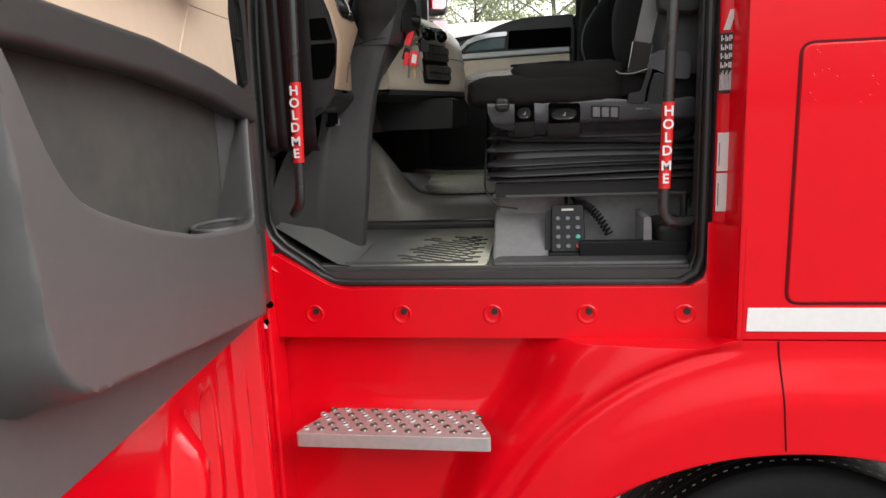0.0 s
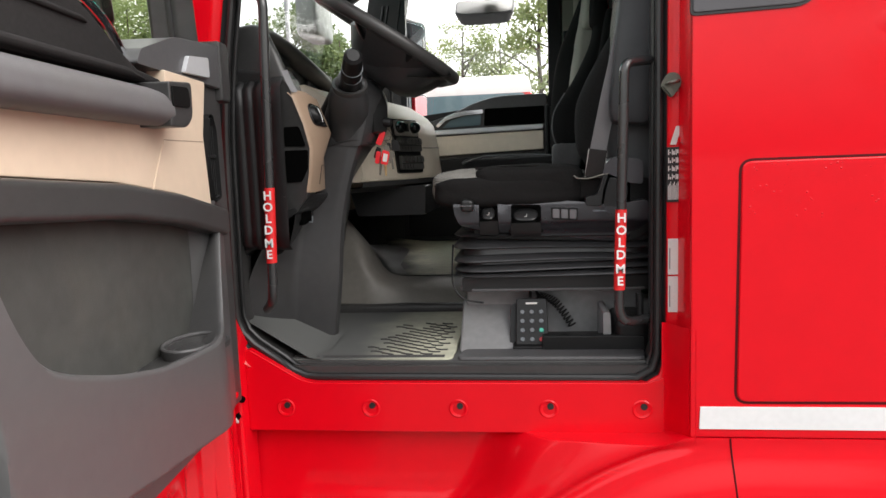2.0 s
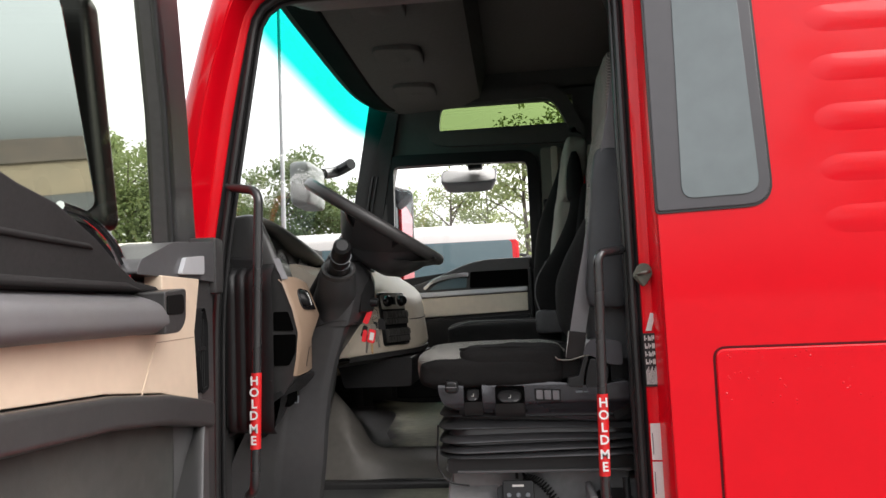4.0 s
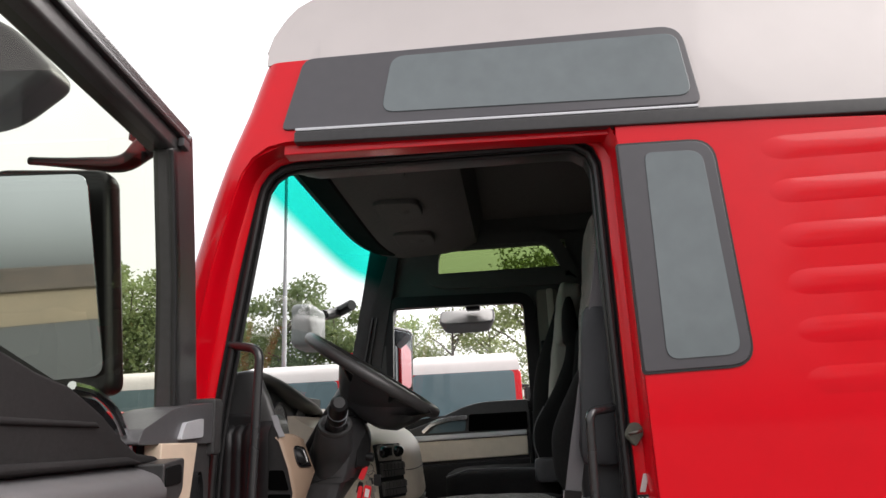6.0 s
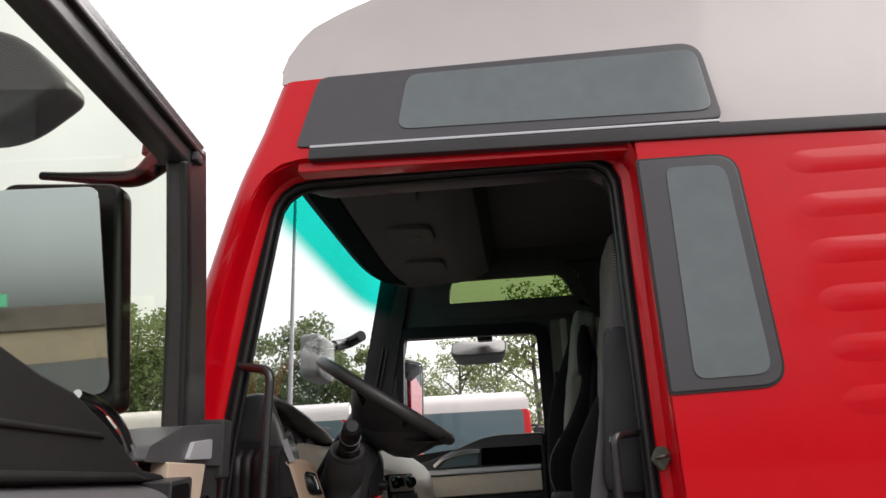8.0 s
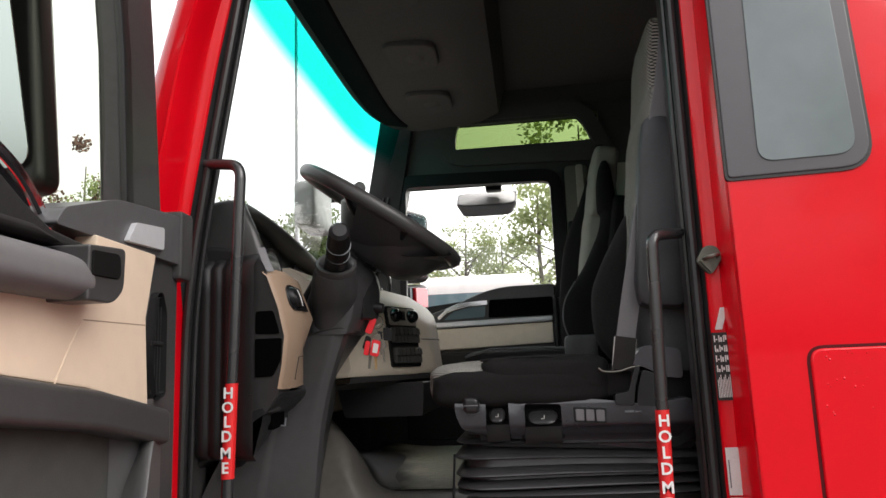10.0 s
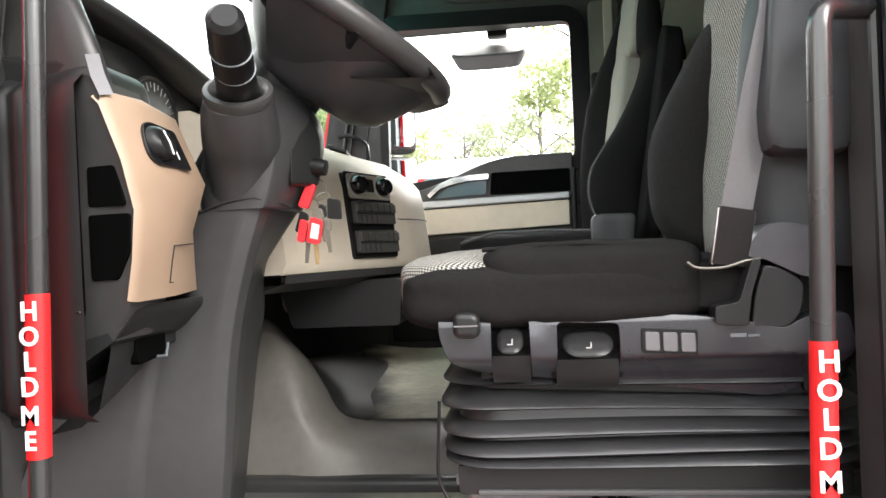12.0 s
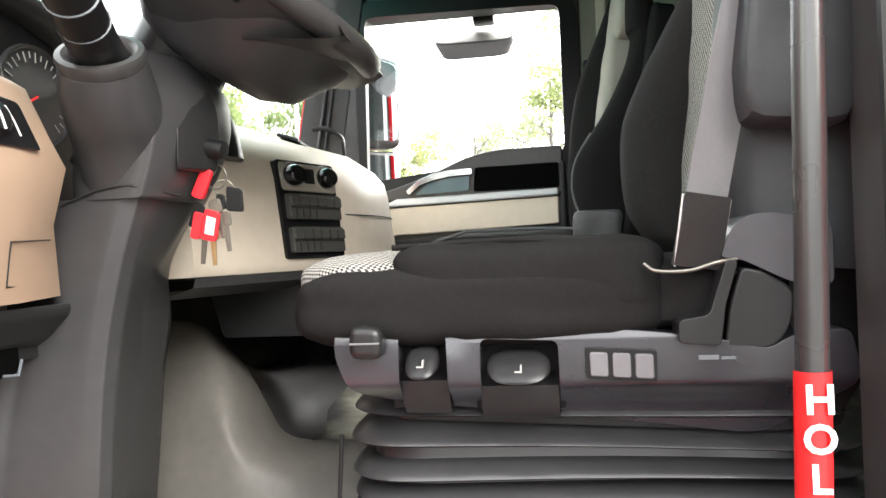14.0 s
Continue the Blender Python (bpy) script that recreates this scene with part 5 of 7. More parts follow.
        dome = [[Vector((x + (w - 0.003) * q * math.copysign(abs(math.cos(6.28319 * i / 32)) ** 0.75, math.cos(6.28319 * i / 32)), y + 0.006 * math.sin(6.28319 * i / 32) * q, cz + 0.0135 * q * math.copysign(abs(math.sin(6.28319 * i / 32)) ** 0.8, math.sin(6.28319 * i / 32)))) for i in range(32)] for q, y in ((0.80, 0.236), (0.98, 0.218), (1.0, 0.209), (0.97, 0.204), (0.90, 0.2005), (0.75, 0.1980), (0.55, 0.1968), (0.3, 0.1962), (0.02, 0.1960))]
        for ring in dome:
            for v in ring:
                v.y += 0.75 * (v.z - cz)
        lv = part("lever", loft(dome, closed=True, caps=True), CHARCOAL, pan, "seat height lever")
        part("seat_symbol", prism([(x - 0.003, cz - 0.003), (x + 0.0035, cz - 0.003), (x + 0.0035, cz + 0.0035), (x + 0.0022, cz + 0.0035), (x + 0.0018, cz - 0.0016), (x - 0.003, cz - 0.0016)], "y", 0.1925, 0.203, 0.0), TICK, lv)
    fr = part("switch_frame", prism(rounded([(0.218, 1.688), (0.280, 1.684), (0.279, 1.656), (0.218, 1.660)], 0.003, 3), "y", 0.203, 0.212, 0.002), BLACK, pan)
    for i in range(3):
        x = 0.2295 + i * 0.0195
        part("switch", prism(rounded([(x - 0.008, 1.684 - i * 0.0012), (x + 0.008, 1.6832 - i * 0.0012), (x + 0.008, 1.6615 - i * 0.0012), (x - 0.008, 1.6625 - i * 0.0012)], 0.002, 2), "y", 0.200, 0.208, 0.002), SWITCHGREY, fr, "grey rocker switch")
    part("maker_mark", box(0.315, 0.332, 0.2045, 0.2085, 1.6745, 1.6785, 0.0), KEYGREY, pan, "small pale printed mark")
    part("maker_mark", box(0.334, 0.346, 0.2045, 0.2085, 1.6745, 1.677, 0.0), KEYGREY, pan)
    # cushion: dark bolster towards the door, checked centre
    part("bolster", pad(-0.064, 0.300, 0.200, 0.345, 1.688, 1.766, 0.06, p=4.2), BLACKCLOTH, s, "black cloth side bolster")
    part("bolster", pad(-0.052, 0.335, 0.62, 0.745, 1.690, 1.772, 0.10), BLACKCLOTH, s)
    part("cushion", pad(-0.080, 0.31, 0.215, 0.735, 1.694, 1.781, 0.06, 28, 5.0), CHECK, s, "grey checked cloth seat cushion")
    part("rear_gusset", pad(0.270, 0.350, 0.222, 0.70, 1.694, 1.765, 0.0, 10), BLACKCLOTH, s, "black gathered cloth at the cushion's rear")
    part("cushion_flap", pad(0.034, 0.296, 0.203, 0.40, 1.708, 1.787, 0.06, p=5.5), BLACKCLOTH, s, "black cloth cover over the cushion")
    part("piping", tube([(0.04, 0.235, 1.784), (0.15, 0.225, 1.787), (0.24, 0.225, 1.781), (0.285, 0.23, 1.772)], 0.003, 8), BLACKCLOTH, s)
    # recliner housing and belt anchor
    part("recliner_cover", prism(rounded([(0.338, 1.684), (0.378, 1.682), (0.394, 1.702), (0.397, 1.734), (0.370, 1.751), (0.354, 1.754), (0.343, 1.722)], [0.004, 0.012, 0.016, 0.010, 0.012, 0.006, 0.02], 5), "y", 0.206, 0.31, 0.008, 3), CHARCOAL, s, "dark recliner housing")
    part("recliner_bracket", prism(rounded([(0.298, 1.690), (0.333, 1.687), (0.338, 1.722), (0.350, 1.760), (0.340, 1.762), (0.324, 1.714), (0.298, 1.710)], 0.005, 3), "y", 0.198, 0.23, 0.006, 3), CHARCOAL, s)
    part("pull_strap", tube(curve_points([(0.272, 0.205, 1.760), (0.282, 0.200, 1.7535), (0.309, 0.198, 1.753), (0.332, 0.199, 1.759), (0.350, 0.204, 1.761)]), 0.0017, 8), STEEL, s, "bright wire grip")
    part("anchor_cap", prism(rounded([(0.338, 1.763), (0.356, 1.760), (0.396, 1.739), (0.43, 1.735), (0.43, 1.792), (0.402, 1.796), (0.378, 1.801), (0.358, 1.798), (0.346, 1.786)], [0.004, 0.004, 0.01, 0.01, 0.02, 0.02, 0.016, 0.016, 0.01], 5), "y", 0.208, 0.31, 0.014, 4), ANCHOR, s, "lilac-grey rounded belt anchor cover")
    part("pivot_housing", prism(rounded([(0.405, 1.60), (0.445, 1.615), (0.472, 1.66), (0.492, 1.71), (0.492, 1.77), (0.470, 1.792), (0.405, 1.795)], [0.01, 0.02, 0.03, 0.03, 0.03, 0.02, 0.01], 5), "y", 0.245, 0.62, 0.02, 3), BLACK, s, "dark seat pivot housing")
    # backrest, leaning back
    lean = pose(0.385, 0, 1.775, 0, 6)
    part("back_centre", pad(-0.022, 0.07, 0.26, 0.64, -0.02, 0.60, 0.0), CHECKBACK, s, "grey checked cloth backrest", m=lean)
    part("back_bolster", side_bolster([(1.75, 0.365, 0.42), (1.79, 0.327, 0.42), (1.84, 0.305, 0.42), (1.94, 0.305, 0.42), (2.01, 0.331, 0.425), (2.06, 0.358, 0.43), (2.10, 0.380, 0.435), (2.13, 0.398, 0.44), (2.15, 0.412, 0.438)], 0.53, 0.66), DARKCLOTH, s, "dark grey side bolster")
    part("back_bolster", wing(0.235, 0.33, -1, 0.6), SLATE, s, "slate side bolster", m=lean)
    part("headrest", pad(-0.015, 0.07, 0.32, 0.60, 0.56, 0.78, 0.0), CHECKBACK, s, m=lean)
    part("back_shell", pad(0.045, 0.13, 0.23, 0.75, -0.02, 0.60, 0.0), BLACK, s, m=lean)
    part("armrest_folded", pad(-0.048, 0.05, 0.172, 0.228, 0.098, 0.48, 0.0, 8), SLATE, s, "folded dark armrest", m=lean)
    part("armrest_folded", pad(0.05, 0.085, 0.13, 0.175, 0.085, 0.30, 0.0, 8), SLATE, s, m=lean)
    return s


driver_seat()

# seat belt of the driver's seat
belt_thing = thing("seat_belt", "grey webbing seat belt beside the driver seat", "seat belt")


def strap(pts, width, t, name, parent, material, label="", wide=(0, 1, 0)):
    """A flat band along a line; wide: the direction of its width."""
    q = curve_points(pts, 5)
    w = Vector(wide).normalized()
    rows = []
    for i, p in enumerate(q):
        tg = (q[min(i + 1, len(q) - 1)] - q[max(i - 1, 0)]).normalized()
        nrm = tg.cross(w).normalized()
        rows.append([p - w * width / 2 - nrm * t, p + w * width / 2 - nrm * t, p + w * width / 2 + nrm * t, p - w * width / 2 + nrm * t])
    return part(name, loft(rows, closed=True, caps=True), material, parent, label)


strap([(0.318, 0.212, 1.762), (0.331, 0.208, 1.83), (0.352, 0.203, 1.93), (0.372, 0.20, 2.015), (0.402, 0.19, 2.15), (0.44, 0.18, 2.32), (0.462, 0.18, 2.45)], 0.040, 0.0012, "webbing", belt_thing, BELTGREY, wide=(0.93, 0.35, -0.15))
strap([(0.316, 0.207, 1.755), (0.322, 0.205, 1.785), (0.328, 0.204, 1.818)], 0.044, 0.003, "buckle_sleeve", belt_thing, VINYL, "dark sleeve with pale stitching", wide=(0.93, 0.35, -0.15))
part("stitching", tube([(0.297, 0.198, 1.757), (0.306, 0.196, 1.819), (0.349, 0.211, 1.812), (0.338, 0.214, 1.752)], 0.0010, 5), LABEL, belt_thing)


def passenger_seat():
    s = thing("passenger_seat", "black and grey passenger seat with a folded armrest", "seat")
    m0 = pose(0.318, 1.53, 1.79, 0, 9)
    part("base", box(-0.10, 0.40, 1.30, 1.78, 1.44, 1.70, 0.02), BLACK, s)
    part("cushion", pad(-0.10, 0.36, 1.27, 1.80, 1.70, 1.82, 0.1), DARKCLOTH, s, "dark cloth cushion with pale piping")
    part("piping", tube([(-0.09, 1.29, 1.80), (0.0, 1.28, 1.825), (0.15, 1.275, 1.825), (0.26, 1.275, 1.82)], 0.004, 8), GREYCLOTH, s)
    part("back_centre", pad(-0.02, 0.09, -0.13, 0.13, 0.0, 0.62, 0.0), PALECLOTH, s, "pale grey backrest centre", m=m0)
    part("back_bolster", side_bolster([(1.80, 0.29, 0.42), (1.848, 0.277, 0.42), (1.921, 0.264, 0.42), (1.992, 0.274, 0.43), (2.055, 0.315, 0.45), (2.12, 0.358, 0.47), (2.225, 0.410, 0.488), (2.295, 0.428, 0.489), (2.318, 0.416, 0.488), (2.40, 0.418, 0.483), (2.46, 0.428, 0.476), (2.50, 0.443, 0.465)], 1.31, 1.43), BLACKCLOTH, s, "black side bolster with pale piping")
    part("bolster_piping", tube(curve_points([(0.292, 1.32, 1.83), (0.272, 1.318, 1.88), (0.264, 1.316, 1.93), (0.276, 1.316, 1.99), (0.315, 1.318, 2.055)]), 0.0025, 6), GREYCLOTH, s)
    part("back_bolster", wing(0.11, 0.26, 1, tall=0.80), BLACKCLOTH, s, m=m0)
    part("headrest", pad(-0.015, 0.08, -0.17, 0.15, 0.52, 0.80, 0.0), PALECLOTH, s, m=m0)
    part("back_shell", pad(0.06, 0.13, -0.27, 0.27, -0.02, 0.60, 0.0), BLACKCLOTH, s, m=m0)
    part("armrest", pad(0.26, 0.37, 1.21, 1.27, 1.77, 1.86, 0.0, 8), GREY, s, "grey recliner housing")
    return s


passenger_seat()
pb = thing("seat_belt", "black belt with upper guide on the far pillar", "seat belt")
strap([(0.37, 1.925, 2.35), (0.345, 1.92, 2.15), (0.30, 1.90, 1.93)], 0.045, 0.002, "webbing", pb, BLACKCLOTH, wide=(0.9, 0.1, 0.2))
strap([(0.375, 1.925, 2.35), (0.392, 1.92, 2.24), (0.385, 1.90, 2.12), (0.33, 1.88, 1.95)], 0.035, 0.002, "webbing", pb, BLACKCLOTH, wide=(0.9, 0.1, 0.2))
part("guide", box(0.345, 0.400, 1.918, 1.955, 2.325, 2.40, 0.012), BLACK, pb)
part("guide_bar", tube([(0.340, 1.915, 2.335), (0.372, 1.912, 2.325), (0.402, 1.915, 2.335)], 0.005, 8), CHROME, pb)

# ---- dashboard ----
dash = thing("dashboard", "grey and beige lorry dashboard", "dashboard")
part("end_cap", prism(rounded([(-0.58, 1.55), (-0.43, 1.66), (-0.395, 1.72), (-0.390, 1.86), (-0.384, 1.98), (-0.395, 2.03), (-0.58, 2.045)], [0, 0.03, 0.02, 0.02, 0.03, 0.035, 0], 6), "y", 0.14, 0.26, 0.012, 4), CHARCOAL, dash, "dark end of the dashboard")
rows = []
for z in (1.612, 1.625, 1.66, 1.74, 1.84, 1.94, 1.985, 2.005, 2.012):
    row = []
    for k in range(61):
        x = -0.51 + 0.125 * k / 60
        rib = abs(math.sin((x + 0.51) / 0.025 * math.pi)) ** 1.3 * smoothstep(-0.432, -0.438, x)
        y = 0.119 - 0.025 * smoothstep(-0.47, -0.387, x) - 0.004 * rib
        row.append(Vector((x, y + 0.03 * smoothstep(1.992, 2.012, z) + 0.02 * smoothstep(1.625, 1.612, z), z)))
    rows.append(row)
part("end_panel", loft(rows), CHARCOAL, dash, "dark ribbed panel beside the door seal", angle=60, hard=False)
part("panel_seam", tube([(-0.44, 0.117, 1.735), (-0.41, 0.104, 1.735), (-0.388, 0.092, 1.737)], 0.0014, 6), INK, dash)
part("plug_hole", revolve([(0, 0.001), (0.007, 0.001), (0.009, -0.003)], 14, pose(-0.462, 0.122, 1.72, 90)), VOID, dash)
part("end_face", loft([[Vector(p) for p in r] for r in (
    [(-0.405, 0.122, 2.005), (-0.372, 0.112, 1.995), (-0.372, 0.20, 1.995)],
    [(-0.402, 0.120, 1.96), (-0.360, 0.100, 1.962), (-0.36, 0.20, 1.955)],
    [(-0.402, 0.121, 1.90), (-0.338, 0.103, 1.90), (-0.34, 0.20, 1.90)],
    [(-0.403, 0.122, 1.845), (-0.326, 0.104, 1.845), (-0.33, 0.20, 1.845)],
    [(-0.404, 0.125, 1.79), (-0.332, 0.106, 1.79), (-0.34, 0.20, 1.79)],
    [(-0.406, 0.128, 1.735), (-0.341, 0.108, 1.738), (-0.35, 0.20, 1.738)],
    [(-0.42, 0.13, 1.70), (-0.372, 0.125, 1.70), (-0.37, 0.20, 1.70)])]), DARK, dash, "dark end of the dashboard with two vents", angle=60)


def vent_opening(pts):
    """A flat black plate on the dashboard's end face, painted as the dark inside an opening."""
    return prism(rounded(pts, 0.005, 3), "y", 0.0, 0.004, 0.0005, 1)


for pts in ([(-0.391, 1.852), (-0.336, 1.851), (-0.350, 1.896), (-0.391, 1.897)], [(-0.392, 1.769), (-0.352, 1.770), (-0.334, 1.800), (-0.331, 1.842), (-0.392, 1.843)]):
    bm = vent_opening(pts)
    for v in bm.verts:
        v.co.y += 0.1015 - 0.30 * (v.co.x + 0.336) + 0.02 * max(0.0, 1.845 - v.co.z)
    part("vent", bm, VOID, dash, "air vent opening, its inner shade painted black")
bz = part("bezel", loft([[Vector(p) for p in r] for r in (
    [(-0.372, 0.104, 1.972), (-0.360, 0.098, 1.962), (-0.338, 0.100, 1.90), (-0.326, 0.101, 1.845), (-0.332, 0.103, 1.79), (-0.341, 0.105, 1.746)],
    [(-0.364, 0.110, 1.980), (-0.351, 0.106, 1.966), (-0.329, 0.108, 1.90), (-0.317, 0.110, 1.848), (-0.324, 0.112, 1.79), (-0.334, 0.114, 1.744)],
    [(-0.352, 0.17, 1.980), (-0.340, 0.175, 1.968), (-0.321, 0.18, 1.905), (-0.312, 0.18, 1.862), (-0.327, 0.19, 1.80), (-0.337, 0.20, 1.745)],
    [(-0.353, 0.222, 1.975), (-0.340, 0.226, 1.966), (-0.325, 0.24, 1.915), (-0.317, 0.252, 1.885), (-0.342, 0.262, 1.825), (-0.347, 0.275, 1.748)],
    [(-0.39, 0.232, 1.972), (-0.36, 0.236, 1.962), (-0.35, 0.25, 1.915), (-0.343, 0.262, 1.885), (-0.362, 0.274, 1.825), (-0.362, 0.286, 1.748)],
    [(-0.42, 0.24, 1.97), (-0.41, 0.25, 1.955), (-0.40, 0.27, 1.915), (-0.39, 0.29, 1.873), (-0.39, 0.30, 1.79), (-0.39, 0.30, 1.748)])]), BEIGE, dash, "beige switch bezel", angle=50)


def on_bezel(bm):
    """Lays a part that was built on x = 0 onto the slanted bezel."""
    for v in bm.verts:
        v.co.x += -0.3245 + 0.33 * (1.90 - v.co.z) + 0.10 * (v.co.y - 0.13)
    return bm


sw = part("light_switch", on_bezel(prism(rounded([(0.132, 1.899), (0.212, 1.898), (0.203, 1.947), (0.142, 1.954)], [0.024, 0.004, 0.006, 0.024], 6), "x", -0.02, 0.003, 0.0015)), GLOSSY, dash, "black rotary light switch panel")
part("rotary_knob", on_bezel(revolve([(0, 0.014), (0.014, 0.013), (0.019, 0.008), (0.021, 0.0)], 28, pose(0.002, 0.160, 1.926, 0, 90))), BLACK, sw)
part("knob_line", on_bezel(tube([(0.0155, 0.158, 1.940), (0.0165, 0.161, 1.926), (0.0155, 0.162, 1.912)], 0.0012, 5)), DIALMARK, sw)
part("knob_line", on_bezel(tube([(0.0035, 0.184, 1.940), (0.0035, 0.189, 1.925), (0.0035, 0.191, 1.910)], 0.0009, 5)), DIALMARK, sw)
part("switch_cover", tube([(-0.3425, 0.245, 1.763), (-0.3325, 0.181, 1.762), (-0.3230, 0.178, 1.806), (-0.3335, 0.245, 1.809)], 0.0009, 5), INK, dash)
part("lower_shelf", prism(rounded([(-0.45, 1.69), (-0.372, 1.712), (-0.345, 1.742), (-0.345, 1.728), (-0.372, 1.70), (-0.45, 1.65)], 0.006, 3), "y", 0.125, 0.298, 0.006), CHARCOAL, dash)
part("lower_panel", loft([[Vector((-0.378 - 0.010 * smoothstep(0.14, 0.30, y), y, 1.715)), Vector((-0.384, y, 1.68)), Vector((-0.40, y, zb + 0.02)), Vector((-0.425, y + 0.004, zb)), Vector((-0.47, y + 0.01, zb - 0.01))] for y, zb in ((0.135, 1.600), (0.17, 1.612), (0.22, 1.632), (0.26, 1.65), (0.295, 1.668))]), CHARCOAL, dash, "dark trim under the dashboard shelf", angle=50)
# flat black plate paints the shade of a recessed pocket
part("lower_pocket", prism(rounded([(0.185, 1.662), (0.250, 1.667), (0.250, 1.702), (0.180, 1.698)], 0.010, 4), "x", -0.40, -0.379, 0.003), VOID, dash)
part("pocket_latch", tube([(-0.379, 0.225, 1.668), (-0.376, 0.243, 1.666), (-0.377, 0.250, 1.682)], 0.0016, 6), KEYGREY, dash)
# hood over the instruments
LIP = curve_points([(-0.372, 0.150, 1.985), (-0.40, 0.158, 2.06), (-0.428, 0.175, 2.112), (-0.442, 0.20, 2.133), (-0.441, 0.30, 2.130), (-0.430, 0.40, 2.112), (-0.42, 0.50, 2.088), (-0.42, 0.60, 2.072), (-0.43, 0.72, 2.05), (-0.44, 0.80, 2.0)], 4)
cowl = [[Vector((-0.66, p.y + 0.02 * (0.3 - p.y), 1.98 + (p.z - 1.98) * 0.30)) for p in LIP], [Vector((-0.58, p.y - 0.006, 1.98 + (p.z - 1.98) * 0.72)) for p in LIP]]
for back, out in ((0.10, 0.004), (0.06, 0.010), (0.035, 0.0125), (0.015, 0.010), (0.003, 0.004), (0.0, -0.003), (0.004, -0.010), (0.02, -0.016), (0.06, -0.024), (0.12, -0.034)):
    cowl.append([p + Vector((-back, (0.3 - p.y) * -0.04 * (out > 0) + (0.6 * -out if p.y < 0.2 else 0.0), out if p.z > 2.05 else out * 0.3)) for p in LIP])
part("instrument_hood", loft(cowl), HOODGREY, dash, "dark cowl over the instruments", angle=85, hard=False)
part("trim_chip", loft([[Vector((-0.388, 0.120, 2.024)), Vector((-0.376, 0.128, 2.026))], [Vector((-0.374, 0.108, 1.995)), Vector((-0.362, 0.116, 1.998))], [Vector((-0.360, 0.101, 1.972)), Vector((-0.349, 0.110, 1.974))]]), SWITCHGREY, dash, "pale trim chip")
cl = part("instrument_panel", prism([(0.20, 1.86), (0.84, 1.86), (0.84, 2.10), (0.20, 2.10)], "x", -0.50, -0.47, 0.004), BLACK, dash)
for y, z, r in ((0.40, 2.005, 0.062), (0.60, 2.005, 0.062)):
    dl = part("dial", revolve([(0, 0.002), (r, 0.002), (r + 0.004, 0.006), (r + 0.006, 0.0)], 40, pose(-0.468, y, z, 0, 90)), DIAL, cl, "round dial with pale tick marks")
    for i in range(25):
        a = radians(225 - 270 * i / 24)
        l0 = r - (0.012 if i % 2 else 0.017)
        part("tick", tube([(-0.4645, y + math.cos(a) * l0, z + math.sin(a) * l0), (-0.4645, y + math.cos(a) * (r - 0.004), z + math.sin(a) * (r - 0.004))], 0.0008, 4), TICK, dl)
    part("needle", tube([(-0.463, y, z), (-0.463, y - 0.035, z - 0.022)], 0.0016, 5), LABELRED, dl)
# centre section, turned to the driver
rows = []
for y, xf, zt in ((0.48, -0.308, 1.95), (0.60, -0.262, 1.945), (0.70, -0.222, 1.94), (0.794, -0.186, 1.93), (0.86, -0.162, 1.92), (0.92, -0.155, 1.918), (1.0, -0.156, 1.922), (1.10, -0.161, 1.932), (1.20, -0.174, 1.945), (1.29, -0.198, 1.955), (1.34, -0.226, 1.958), (1.37, -0.275, 1.955)):
    up = smoothstep(0.70, 1.0, y)
    rows.append([Vector((x, y, z)) for x, z in ((-0.64, 2.03 + 0.06 * up), (-0.45, 2.035 + 0.033 * up), (xf - 0.10, zt + 0.055 + 0.018 * up), (xf - 0.035, zt + 0.022 + 0.006 * up), (xf - 0.012, zt), (xf - 0.004, zt - 0.03), (xf + 0.012, 1.775), (xf + 0.004, 1.757), (-0.60, 1.752))])
part("centre_body", loft(rows, caps=True), TAUPE, dash, "taupe centre console of the dashboard", angle=40)
part("dash_top", prism(rounded([(-0.66, 1.98), (-0.50, 1.98), (-0.46, 2.02), (-0.50, 2.042), (-0.66, 2.05)], 0.01, 4), "y", 0.60, FAR - 0.14, 0.006, 3), DARK, dash)
part("passenger_dash", prism(rounded([(-0.60, 1.62), (-0.40, 1.66), (-0.33, 1.80), (-0.36, 1.93), (-0.46, 2.02), (-0.60, 2.03)], 0.04, 5), "y", 1.26, FAR - 0.14, 0.012, 3), TAUPE, dash)


face = pose(-0.2045, 0.735, 1.854, 0, -6, -21.7) @ Matrix.Translation((0, -0.013, 0)) @ Matrix.Diagonal((1, 1.2, 1, 1))
pn = part("radio_panel", prism(rounded([(-0.062, -0.078), (0.062, -0.078), (0.058, 0.088), (-0.066, 0.088)], 0.006, 3), "x", -0.01, 0.006, 0.002), BLACK, dash, "black panel with radio and switches", m=face)
for y in (-0.036, 0.034):
    kn = part("heater_knob", revolve([(0, 0.020), (0.013, 0.019), (0.017, 0.014), (0.018, 0.002), (0.021, 0.0)], 24, pose(0.006, y, 0.062, 0, 90)), GLOSSY, pn, "black heater knob")
    part("knob_ring", revolve([(0.021, 0.0), (0.0225, 0.003), (0.024, 0.0)], 24, pose(0.006, y, 0.062, 0, 90)), SATIN, kn)
part("heater_plate", prism(rounded([(-0.058, 0.036), (0.058, 0.036), (0.056, 0.084), (-0.061, 0.084)], 0.008, 4), "x", 0.002, 0.0085, 0.002), PLATE, pn, "taupe plate behind the heater knobs")
part("heater_display", prism(rounded([(-0.012, 0.05), (0.010, 0.05), (0.010, 0.076), (-0.012, 0.076)], 0.002, 2), "x", 0.006, 0.0095, 0.001), BLACK, pn)
